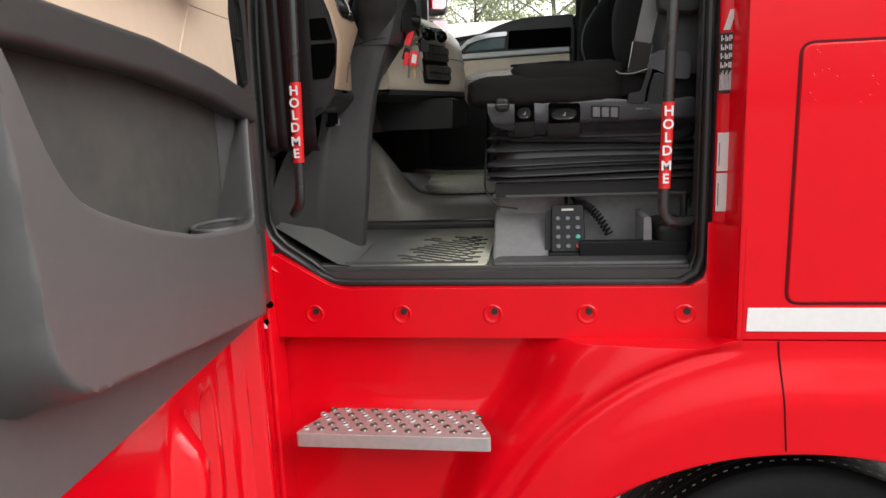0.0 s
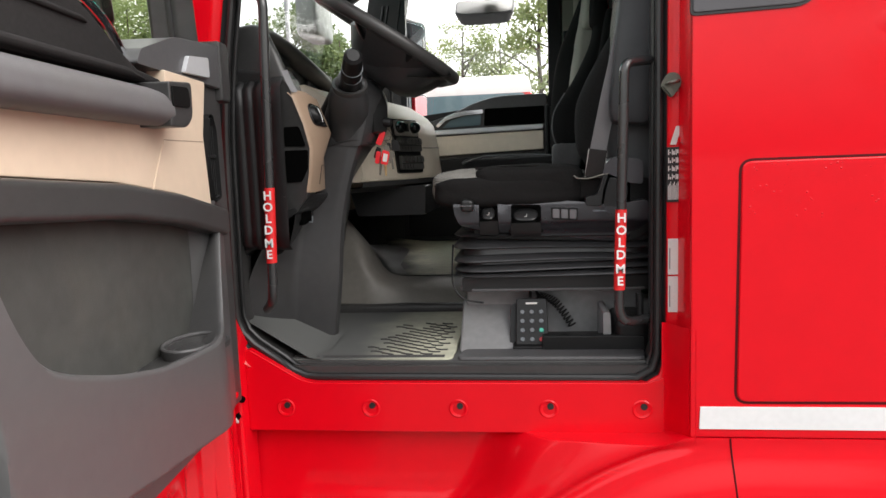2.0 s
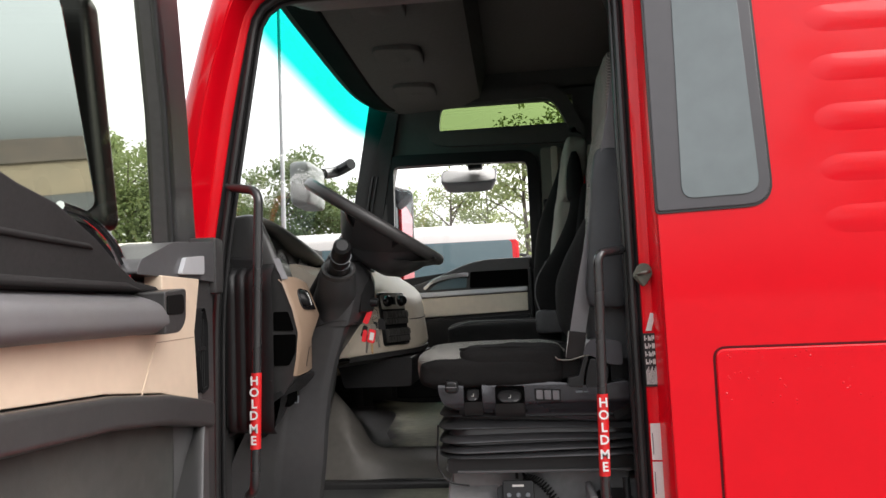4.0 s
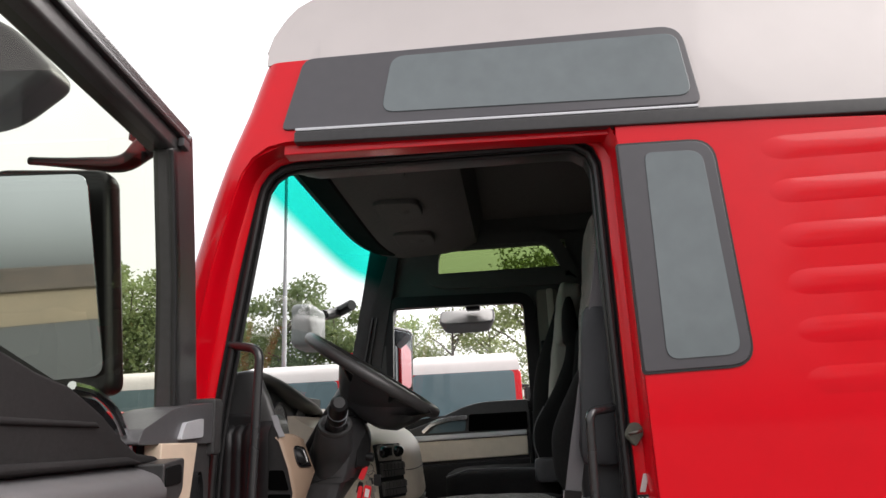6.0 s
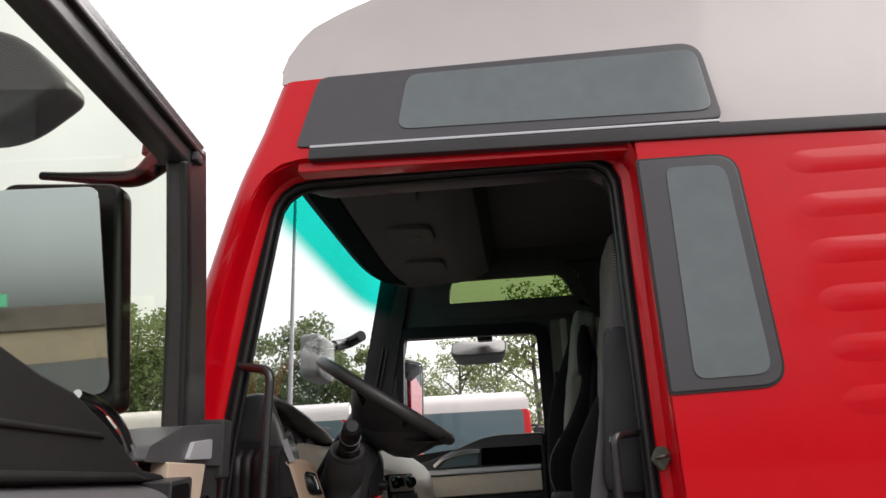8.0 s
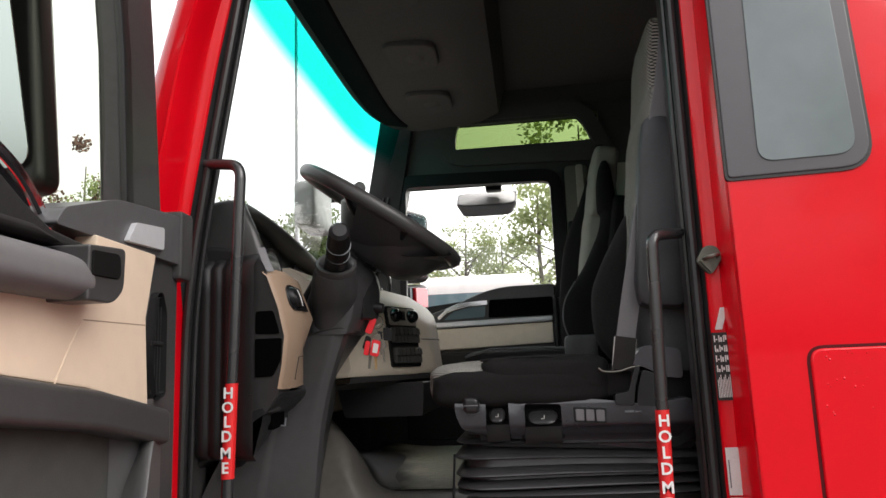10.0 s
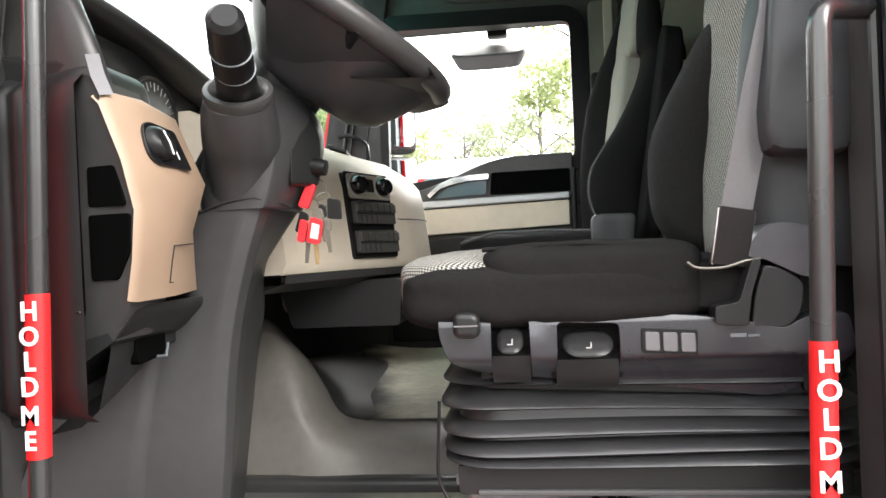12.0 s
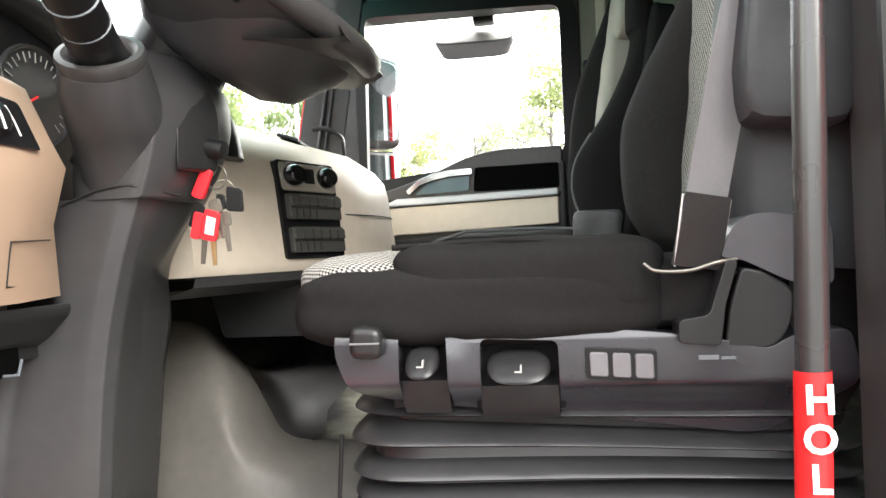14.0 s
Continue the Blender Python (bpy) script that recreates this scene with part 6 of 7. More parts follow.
for z in (0.008, -0.048):
    sl = part("switch_unit", prism(rounded([(-0.055, z - 0.021), (0.055, z - 0.021), (0.055, z + 0.022), (-0.055, z + 0.022)], 0.004, 3), "x", 0.004, 0.016, 0.006, 3), UNIT, pn, "pale grey switch unit")
    for i in range(6):
        y = -0.0455 + i * 0.0182
        part("rocker", prism(rounded([(y - 0.0082, z + 0.001), (y + 0.0082, z + 0.001), (y + 0.0082, z + 0.018), (y - 0.0082, z + 0.018)], 0.002, 2), "x", 0.013, 0.0205, 0.0025, 2), UNIT, sl, "grey rocker switch")
    for i in range(4):
        y = -0.043 + i * 0.014
        part("seam", box(0.0145, 0.0166, y - 0.0008, y + 0.0008, z - 0.019, z - 0.004, 0.0), INK, sl)
    part("slot_line", box(0.0145, 0.0168, -0.053, 0.053, z - 0.003, z - 0.0008, 0.0), INK, sl)
part("console_lip", loft([[Vector((xf - 0.03, y, 1.752)), Vector((xf + 0.012, y, 1.756)), Vector((xf + 0.008, y, 1.742)), Vector((xf - 0.05, y, 1.725)), Vector((xf - 0.10, y, 1.735))] for y, xf in ((0.48, -0.308), (0.60, -0.262), (0.70, -0.222), (0.794, -0.186), (0.86, -0.162), (0.92, -0.155), (1.0, -0.156), (1.10, -0.161), (1.20, -0.174), (1.29, -0.198), (1.34, -0.226))]), DARK, dash)
part("console_groove", tube([(-0.178, 0.815, 1.855), (-0.158, 0.862, 1.855), (-0.1505, 0.92, 1.856), (-0.151, 1.0, 1.858), (-0.157, 1.10, 1.86), (-0.170, 1.20, 1.862), (-0.194, 1.29, 1.864), (-0.222, 1.34, 1.865)], 0.0012, 6), INK, dash)
part("drawer", prism(rounded([(-0.380, 1.642), (-0.16, 1.642), (-0.155, 1.735), (-0.405, 1.735)], 0.010, 4), "y", 0.728, 1.22, 0.008, 3), CHARCOAL, dash, "dark lower drawer")
for x, y, z in ((-0.362, 1.075, 2.0415), (-0.412, 1.285, 2.0605)):
    gr = part("demist_grille", box(-0.024, 0.024, -0.088, 0.088, -0.004, 0.004, 0.003), CHARCOAL, dash, "dark slotted demister grille", m=pose(x, y, z, 3, 18, 12))
    for i in range(7):
        part("slot", box(-0.019, 0.019, -0.078 + i * 0.0235, -0.066 + i * 0.0235, 0.003, 0.0052, 0.0), VOID, gr)
part("sensor_dome", smooth_loft([oblong(1.93, -0.325, -0.255, 0.50, 0.60), oblong(1.985, -0.325, -0.266, 0.505, 0.592), oblong(2.02, -0.325, -0.29, 0.52, 0.575)]), CHARCOAL, dash, "dark dome on the dashboard top", angle=85, hard=False)

# lower column cover and kick panel
col = thing("steering_column", "dark plastic steering column with stalk", "steering column")


def cover_ring(z, left, front, e, ye, back, far):
    """A ring of the column lining: flat towards the door, a soft edge at e, the flank running back."""
    return [(*left, z), (*front, z), (e - 0.022, ye - 0.003, z), (e - 0.004, ye + 0.004, z), (e + 0.001, ye + 0.022, z), (back, 0.40, z), (*far, z), (-0.60 + 0.16 * smoothstep(1.5, 1.85, z), 0.50, z)]


part("lower_cover", smooth_loft([cover_ring(*r) for r in (
    (1.345, (-0.535, 0.16), (-0.46, 0.29), -0.353, 0.31, -0.385, (-0.42, 0.55)),
    (1.50, (-0.525, 0.15), (-0.44, 0.27), -0.330, 0.30, -0.357, (-0.39, 0.53)),
    (1.62, (-0.48, 0.18), (-0.42, 0.275), -0.318, 0.298, -0.341, (-0.36, 0.50)),
    (1.70, (-0.44, 0.24), (-0.40, 0.282), -0.304, 0.295, -0.330, (-0.34, 0.49)),
    (1.76, (-0.42, 0.27), (-0.385, 0.285), -0.288, 0.292, -0.310, (-0.33, 0.47)),
    (1.80, (-0.405, 0.29), (-0.370, 0.287), -0.275, 0.290, -0.284, (-0.31, 0.46)),
    (1.855, (-0.39, 0.30), (-0.36, 0.290), -0.256, 0.290, -0.243, (-0.27, 0.45)))], around=64, crease=True), KICK, col, "dark column lining down to the floor", angle=85, hard=False)
part("cover_seam", tube(curve_points([(-0.374, 0.325, 1.836), (-0.358, 0.2925, 1.846), (-0.31, 0.2850, 1.862), (-0.27, 0.2835, 1.867), (-0.252, 0.2895, 1.864), (-0.236, 0.34, 1.858)]), 0.0016, 6), INK, col)
STALK = Matrix.Translation((-0.259, 0.235, 1.996)) @ Vector((0.20, -0.62, 0.75)).to_track_quat("Z", "Y").to_matrix().to_4x4()


def pod_ring(c, r, axis=(0.20, -0.62, 0.75)):
    """A circle of points square to the stalk."""
    a = Vector(axis).normalized()
    e = (Vector((1, 0, 0)) - a * a.x).normalized()
    f = a.cross(e)
    return [Vector(c) + e * r * math.cos(6.28319 * i / 12) + f * r * math.sin(6.28319 * i / 12) for i in range(12)]


part("stalk_pod", smooth_loft([pod_ring(*r) for r in (
    ((-0.300, 0.326, 1.856), 0.038, (0, 0, 1)), ((-0.296, 0.322, 1.880), 0.044, (0.04, -0.12, 0.99)), ((-0.288, 0.310, 1.912), 0.0495, (0.08, -0.26, 0.96)),
    ((-0.278, 0.284, 1.946), 0.0515, (0.14, -0.45, 0.88)), ((-0.269, 0.257, 1.974), 0.048), ((-0.262, 0.241, 1.991), 0.0435))], around=48), KICK, col, angle=85, hard=False)
part("stalk_collar", revolve([(0.0425, -0.008), (0.0445, 0.001), (0.043, 0.006), (0.037, 0.007), (0.031, 0.003), (0.027, -0.005), (0, -0.005)], 36, STALK), DARK, col, "grey ring round the stalk")
part("stalk", tube([(-0.262, 0.245, 1.991), (-0.250, 0.209, 2.003), (-0.226, 0.139, 2.031), (-0.215, 0.106, 2.044), (-0.213, 0.100, 2.046)], [0.027, 0.025, 0.0235, 0.021, 0.014], 20), BLACK, col, "thick black control stalk")
for f in (0.38, 0.62):
    c = Vector((-0.258, 0.236, 1.993)).lerp(Vector((-0.213, 0.10, 2.046)), f)
    q = Vector((0.045, -0.136, 0.053)).to_track_quat("Z", "Y").to_matrix().to_4x4()
    part("stalk_ring", revolve([(0.0235, -0.001), (0.0252, -0.0006), (0.0252, 0.0006), (0.0235, 0.001)], 24, Matrix.Translation(c) @ q), KEYGREY, col)
part("column_tube", tube([(-0.36, 0.40, 1.89), (-0.29, 0.40, 1.995), (-0.235, 0.40, 2.075)], [0.055, 0.06, 0.062], 20), BLACK, col)


def shroud_ring(z, xl, xe, xr):
    """A ring of the column shroud: a broad face with a soft ridge, the flank turned to the seat."""
    m = (xl + xe) / 2
    return [(xl, 0.365, z), (xl + 0.010, 0.318, z), (m - 0.02, 0.291, z), (xe - 0.030, 0.284, z), (xe - 0.006, 0.284, z), (xe + 0.004, 0.294, z), (xr, 0.36, z), (xr - 0.012, 0.43, z), (m, 0.445, z), (xl + 0.012, 0.425, z)]


part("column_shroud", smooth_loft([shroud_ring(*r) for r in ((1.853, -0.366, -0.254, -0.240), (1.885, -0.368, -0.243, -0.222), (1.925, -0.362, -0.233, -0.206), (1.955, -0.352, -0.232, -0.201), (1.985, -0.338, -0.240, -0.205), (2.02, -0.318, -0.252, -0.225))], around=60), KICK, col, angle=85, hard=False)
part("ignition_block", smooth_loft([oblong(1.885, -0.245, -0.206, 0.322, 0.395, 0.44), oblong(1.895, -0.245, -0.199, 0.316, 0.40, 0.44), oblong(1.95, -0.245, -0.196, 0.316, 0.40, 0.44), oblong(1.982, -0.245, -0.205, 0.325, 0.39, 0.44)]), CHARCOAL, col, angle=85, hard=False)
part("ignition", revolve([(0, 0.014), (0.011, 0.013), (0.013, 0.0), (0.013, -0.03)], 20, pose(-0.197, 0.352, 1.912, 0, 100)), BLACK, col)

# ---- steering wheel ----
WM = pose(-0.194, 0.40, 2.134, 0, 33.2)
wheel = thing("steering_wheel", "dark grey four-spoke lorry steering wheel", "steering wheel", WM)
R = 0.204
part("rim", tube([(R * math.cos(6.28319 * i / 64), R * math.sin(6.28319 * i / 64), 0) for i in range(64)], 0.0165, 14, True), DARK, wheel, "thick dark grip rim")
part("hub", loft([[Vector((0.05 + a * math.copysign(abs(math.cos(t)) ** 0.7, math.cos(t)), b * math.copysign(abs(math.sin(t)) ** 0.7, math.sin(t)), z)) for t in [6.28319 * i / 32 for i in range(32)]] for a, b, z in
     ((0.0, 0.0, -0.112), (0.055, 0.06, -0.112), (0.09, 0.10, -0.095), (0.118, 0.125, -0.055), (0.138, 0.14, -0.02), (0.13, 0.13, 0.0), (0.10, 0.10, 0.012), (0.0, 0.0, 0.015))], closed=True), KICK, wheel, "black airbag hub")
for a in (-62, 62, -108, 108):
    c, sn = math.cos(radians(a)), math.sin(radians(a))
    strip = [Vector((0.02 + c * d, sn * d, z)) for d, z in ((0.08, -0.03), (0.15, -0.018), (R - 0.005, -0.002))]
    part("spoke", tube(strip, [0.034, 0.026, 0.016], 12, flat=0.45), BLACK, wheel)
part("lower_spoke", loft([[Vector((x, y * w, z)) for y in (-1, -0.5, 0, 0.5, 1)] for x, w, z in ((0.12, 0.12, -0.06), (0.17, 0.12, -0.035), (0.20, 0.10, -0.012), (0.21, 0.09, 0.0), (0.195, 0.095, 0.008), (0.14, 0.105, 0.004), (0.10, 0.09, 0.004))]), DARK, wheel)
shell = []
for r, z in ((0.07, -0.10), (0.12, -0.078), (0.165, -0.045), (0.195, -0.016), (0.206, -0.004), (0.19, 0.006), (0.14, 0.004)):
    shell.append([Vector((r * math.cos(radians(a)), r * math.sin(radians(a)), z)) for a in range(-90, 95, 4)])
part("wheel_shell", loft(shell), KICK, wheel, "dark dished underside of the wheel", angle=80, hard=False)
part("spoke_trim", tube([(-0.052, -0.085, -0.004), (-0.075, -0.125, 0.002), (-0.098, -0.165, 0.006)], [0.007, 0.009, 0.006], 10), SATIN, wheel, "silver spoke inlay")

# ---- key bunch hanging from the ignition ----
keys = thing("key_bunch", "bunch of keys with red tags hanging from the ignition", "keys")
part("ring", tube([(-0.200 + 0.013 * math.cos(6.28319 * i / 20), 0.360, 1.880 + 0.015 * math.sin(6.28319 * i / 20)) for i in range(20)], 0.0011, 6, True), STEEL, keys)
part("ring", tube([(-0.192 + 0.010 * math.cos(6.28319 * i / 20), 0.362 + 0.005 * math.cos(6.28319 * i / 20), 1.866 + 0.010 * math.sin(6.28319 * i / 20)) for i in range(20)], 0.0009, 6, True), STEEL, keys)
part("key_fob", prism(rounded([(-0.228, 1.858), (-0.213, 1.852), (-0.199, 1.886), (-0.212, 1.892)], 0.005, 3), "y", 0.348, 0.355, 0.0025), TAG, keys, "red plastic key fob")
tg = part("tag", prism(rounded([(-0.217, 1.806), (-0.197, 1.801), (-0.190, 1.836), (-0.209, 1.842)], 0.005, 3), "y", 0.345, 0.350, 0.002), TAG, keys, "red key tag with white card")
part("card", prism([(-0.210, 1.812), (-0.199, 1.809), (-0.195, 1.829), (-0.206, 1.833)], "y", 0.3442, 0.346, 0.0), LABEL, tg)
part("tag", prism(rounded([(-0.233, 1.808), (-0.221, 1.805), (-0.214, 1.836), (-0.226, 1.840)], 0.004, 3), "y", 0.352, 0.356, 0.0015), TAG, keys)
for x, a, lean, m_ in ((-0.221, 1.776, 6, STEEL), (-0.204, 1.774, -3, BRASS), (-0.184, 1.790, -8, STEEL), (-0.190, 1.806, -14, STEEL)):
    ky = part("key", merge(prism(rounded([(-0.008, 0.030), (0.008, 0.030), (0.008, 0.048), (-0.008, 0.048)], 0.005, 3), "y", 0, 0.003, 0.001), prism([(-0.003, 0), (0.002, 0.0), (0.0035, 0.03), (-0.0035, 0.03)], "y", 0, 0.0025, 0.0005)), m_, keys)
    ky.matrix_local = pose(x, 0.357 + lean * 0.0003, a, 0, lean)
for q in ([(-0.187, 1.838), (-0.166, 1.836), (-0.167, 1.864), (-0.186, 1.868)], [(-0.236, 1.822), (-0.221, 1.818), (-0.214, 1.846), (-0.226, 1.852)], [(-0.200, 1.842), (-0.188, 1.840), (-0.189, 1.858), (-0.199, 1.860)]):
    part("tag_dark", prism(rounded(q, 0.004, 3), "y", 0.359 + q[0][0] * 0.02, 0.364 + q[0][0] * 0.02, 0.002), BLACK, keys)

# ---- bed and wheel-side remote in the tray ----
REM = pose(0.167, 0.245, 1.395, -28)
rem = thing("remote_control", "dark handheld air-suspension remote with coloured buttons", "remote control", REM)
part("body", prism(rounded([(-0.040, -0.058), (0.040, -0.058), (0.038, 0.066), (-0.038, 0.066)], 0.008, 4), "y", -0.012, 0.014, 0.005, 3), BLACK, rem)
for r in range(4):
    for c in range(3):
        mm = KEYRED if (r, c) == (3, 2) else KEYGREEN if (r, c) == (2, 2) else KEYGREY
        part("button", revolve([(0, 0.003), (0.005, 0.003), (0.006, 0.0)], 14, pose(-0.023 + c * 0.023, -0.012, 0.030 - r * 0.023, 90)), mm, rem)
part("print", box(-0.014, 0.014, -0.0128, -0.0115, 0.050, 0.055, 0.0), LABEL, rem)
part("cradle", prism(rounded([(-0.055, -0.05), (-0.03, -0.058), (-0.03, 0.062), (-0.052, 0.055)], 0.006, 3), "y", 0.005, 0.022, 0.004), BLACK, rem)
coil = []
for i in range(240):
    t = i / 239
    bx, by, bz = 0.185 + 0.085 * t, 0.285 + 0.03 * t, 1.462 - 0.085 * t + 0.02 * math.sin(math.pi * t)
    a = t * 6.28319 * 15
    coil.append((bx + 0.007 * math.cos(a), by + 0.006 * math.sin(a), bz + 0.006 * math.cos(a)))
part("coiled_cable", tube(coil, 0.0022, 6), BLACK, rem, "black coiled cable").matrix_parent_inverse = REM.inverted()
part("cable_plug", tube([(0.165, 0.28, 1.458), (0.165, 0.29, 1.475), (0.172, 0.31, 1.485), (0.185, 0.285, 1.462)], 0.004, 8), BLACK, rem).matrix_parent_inverse = REM.inverted()

# second coiled cable by the pillar
cc = thing("coiled_cable", "black coiled cable beside the door pillar", "cable")
coil = []
for i in range(140):
    t = i / 139
    a = t * 6.28319 * 14
    coil.append((0.412 + 0.007 * math.cos(a), 0.15 + 0.006 * math.sin(a), 1.43 + 0.06 * t))
part("coil", tube(coil, 0.0022, 6), BLACK, cc)

# ---- striker and labels on the door pillar ----
st = thing("door_striker", "zinc door striker on the red pillar", "striker")
part("plate", prism(rounded([(0.440, 1.940), (0.463, 1.913), (0.485, 1.944), (0.478, 1.966), (0.455, 1.968)], [0.006, 0.010, 0.010, 0.012, 0.012], 5), "y", 0.058, 0.068, 0.003), BRONZE, st)
part("fold", prism(rounded([(0.444, 1.941), (0.462, 1.918), (0.464, 1.945)], 0.003, 3), "y", 0.052, 0.060, 0.003), BRONZE, st)
part("loop", tube(curve_points([(0.452, 0.062, 1.943), (0.454, 0.044, 1.944), (0.464, 0.038, 1.946), (0.474, 0.044, 1.948), (0.476, 0.062, 1.948)]), 0.0035, 8), STEEL, st, "bright wire loop")
for z0, z1, w, nm in ((1.545, 1.622, 0.011, "upper"), (1.463, 1.541, 0.0115, "lower")):
    lb = thing("pillar_label", "small pale type label on the red pillar", "label", group="labels on the door pillar")
    part("plate", prism([(0.458, z0), (0.458 + 2 * w, z0), (0.458 + 2 * w, z1), (0.458, z1)], "y", 0.0665, 0.0698, 0.0005, 1), LABEL, lb)
    part("print_bar", box(0.4605, 0.4625, 0.0660, 0.0668, z0 + 0.012, z1 - 0.02, 0.0), SWITCHGREY, lb)
lb = thing("pillar_label", "black and white safety pictogram label on the red pillar", "label", group="labels on the door pillar")
part("plate", prism([(0.455, 1.70), (0.482, 1.70), (0.482, 1.815), (0.455, 1.815)], "y", 0.0665, 0.0698, 0.0005, 1), INK, lb)
for i in range(9):
    part("print_bar", box(0.4575 + i * 0.0025, 0.4587 + i * 0.0025, 0.0655, 0.0668, 1.705, 1.735 + 0.004 * (i % 3), 0.0), LABEL, lb)
for i in range(12):
    x, z = 0.458 + (i % 3) * 0.0075, 1.748 + (i // 3) * 0.017
    part("pictogram", merge(box(x, x + 0.0018, 0.0655, 0.0668, z, z + 0.011, 0.0), box(x + 0.0028, x + 0.0055, 0.0655, 0.0668, z + 0.003 * (i % 2), z + 0.005 + 0.003 * (i % 3), 0.0)), LABEL, lb)
lb = thing("pillar_label", "peeling pale sticker on the red pillar", "label", group="labels on the door pillar")
part("plate", prism([(0.462, 1.82), (0.474, 1.82), (0.486, 1.858), (0.474, 1.858)], "y", 0.0665, 0.0698, 0.0005, 1), LABEL, lb)

# ---- far door ----
fd = thing("door_2", "closed far lorry door with black and taupe trim", "door", kind="structure")
part("panel", prism([(-0.45, 1.40), (0.335, 1.40), (0.335, 2.06), (-0.45, 1.98)], "y", 1.925, 1.965, 0.006), DARK, fd)
part("upper_trim", prism(rounded([(-0.36, 1.955), (0.265, 1.955), (0.265, 2.114), (-0.01, 2.112), (-0.22, 2.025), (-0.36, 1.985)], [0.01, 0.01, 0.02, 0.10, 0.08, 0.01], 6), "y", 1.885, 1.93, 0.012, 3), DARK, fd, "dark door top trim")
# the recess is a plate with its shade painted black
part("recess", prism(rounded([(-0.035, 1.975), (0.25, 1.975), (0.25, 2.056), (-0.028, 2.054)], 0.008, 4), "y", 1.874, 1.89, 0.003), VOID, fd)
part("door_pull", prism(rounded([(-0.252, 1.972), (-0.214, 2.004), (-0.172, 2.017), (-0.113, 2.027), (-0.036, 2.030), (-0.036, 2.051), (-0.112, 2.048), (-0.171, 2.039), (-0.216, 2.022), (-0.262, 1.985)], 0.006, 3), "y", 1.858, 1.884, 0.006, 3), CHROME, fd, "thick chrome inner door handle")
part("pull_shade", prism(rounded([(-0.235, 1.972), (-0.05, 1.978), (-0.045, 2.028), (-0.113, 2.026), (-0.19, 2.008)], 0.008, 3), "y", 1.872, 1.888, 0.003), SCREEN, fd, "dark cup behind the handle")
part("silver_strip", prism([(-0.36, 1.935), (0.245, 1.948), (0.245, 1.972), (-0.30, 1.962)], "y", 1.872, 1.90, 0.006, 3), SATIN, fd, "silver trim strip")
part("inlay", prism([(-0.40, 1.835), (0.245, 1.855), (0.245, 1.945), (-0.36, 1.932)], "y", 1.885, 1.915, 0.006), TAUPE, fd, "taupe plastic inlay")
part("end_post", prism([(0.250, 1.80), (0.272, 1.80), (0.272, 2.06), (0.256, 2.06)], "y", 1.87, 1.94, 0.006), BLACK, fd)
part("lower_trim", prism(rounded([(-0.42, 1.45), (0.26, 1.45), (0.26, 1.84), (-0.42, 1.82)], 0.02, 4), "y", 1.895, 1.93, 0.008), BLACK, fd)
g1 = part("window_glass", loft([[Vector((x, 2.01, z)) for x in (-0.5, 0.0, 0.32)] for z in (1.95, 2.64)]), CLEAR, fd)
g1.visible_shadow = False
part("grab_rail", tube(curve_points([(-0.580, 1.87, 2.218), (-0.532, 1.85, 2.215), (-0.480, 1.85, 2.185), (-0.470, 1.85, 2.15), (-0.475, 1.87, 2.10)]), 0.008, 8), BLACK, dash, "dark grab rail")
# outside mirrors on the far side
fmr = part("mirror_housing", prism(rounded([(-0.530, 2.18), (-0.345, 2.19), (-0.335, 2.54), (-0.522, 2.56)], 0.04, 5), "y", 2.16, 2.25, 0.02, 3), BLACK, fd, "black far door mirror")
FM = Matrix.Translation((-0.43, 2.20, 2.36)) @ pose(0, 0, 0, 0, 0, 47) @ Matrix.Translation((0.43, -2.20, -2.36))
fmr.matrix_basis = FM
part("mirror_glass", prism(rounded([(-0.512, 2.21), (-0.370, 2.215), (-0.362, 2.515), (-0.504, 2.53)], 0.03, 5), "y", 2.154, 2.163, 0.001), MIRROR, fmr, "far mirror glass")
wide = part("wide_mirror_housing", prism(rounded([(-0.520, 1.985), (-0.350, 1.99), (-0.345, 2.178), (-0.527, 2.172)], 0.035, 5), "y", 2.16, 2.25, 0.02, 3), BLACK, fd, "black wide-angle mirror below the far door mirror", m=FM)
part("mirror_glass", prism(rounded([(-0.503, 2.005), (-0.368, 2.01), (-0.364, 2.160), (-0.510, 2.155)], 0.025, 5), "y", 2.154, 2.163, 0.001), MIRROR, wide)
RM = pose(-0.028, 2.12, 2.575, -50) @ Matrix.Scale(1.06, 4)
ramp = part("kerb_mirror", loft([[Vector((a * math.copysign(abs(math.cos(t)) ** 0.38, math.cos(t)) * (1 - 0.06 * math.sin(t) * -1), d, b * math.copysign(abs(math.sin(t)) ** 0.42, math.sin(t)))) for t in [6.28319 * i / 36 for i in range(36)]] for a, b, d in
     ((0.0, 0.0, 0.004), (0.134, 0.066, 0.003), (0.138, 0.07, 0.0), (0.141, 0.072, 0.012), (0.12, 0.06, 0.06), (0.0, 0.0, 0.075))], closed=True), SWITCHGREY, fd, "kerb mirror above the far window", angle=50, m=RM)
part("mirror_glass", loft([[Vector((0.131 * f * math.copysign(abs(math.cos(t)) ** 0.38, math.cos(t)), -0.003 - 0.010 * (1 - f * f), 0.064 * f * math.copysign(abs(math.sin(t)) ** 0.42, math.sin(t)))) for t in [6.28319 * i / 36 for i in range(36)]] for f in (1.0, 0.85, 0.7, 0.5, 0.3, 0.12, 0.02)], closed=True, caps=True), OLDMIRROR, ramp, angle=80, hard=False)
part("bracket", box(-0.03, 0.05, 2.06, 2.12, 2.60, 2.66, 0.01), BLACK, fd)

# front mirror hanging outside the windscreen
fmir = thing("front_mirror", "pale front mirror on a dark arm outside the windscreen", "mirror")
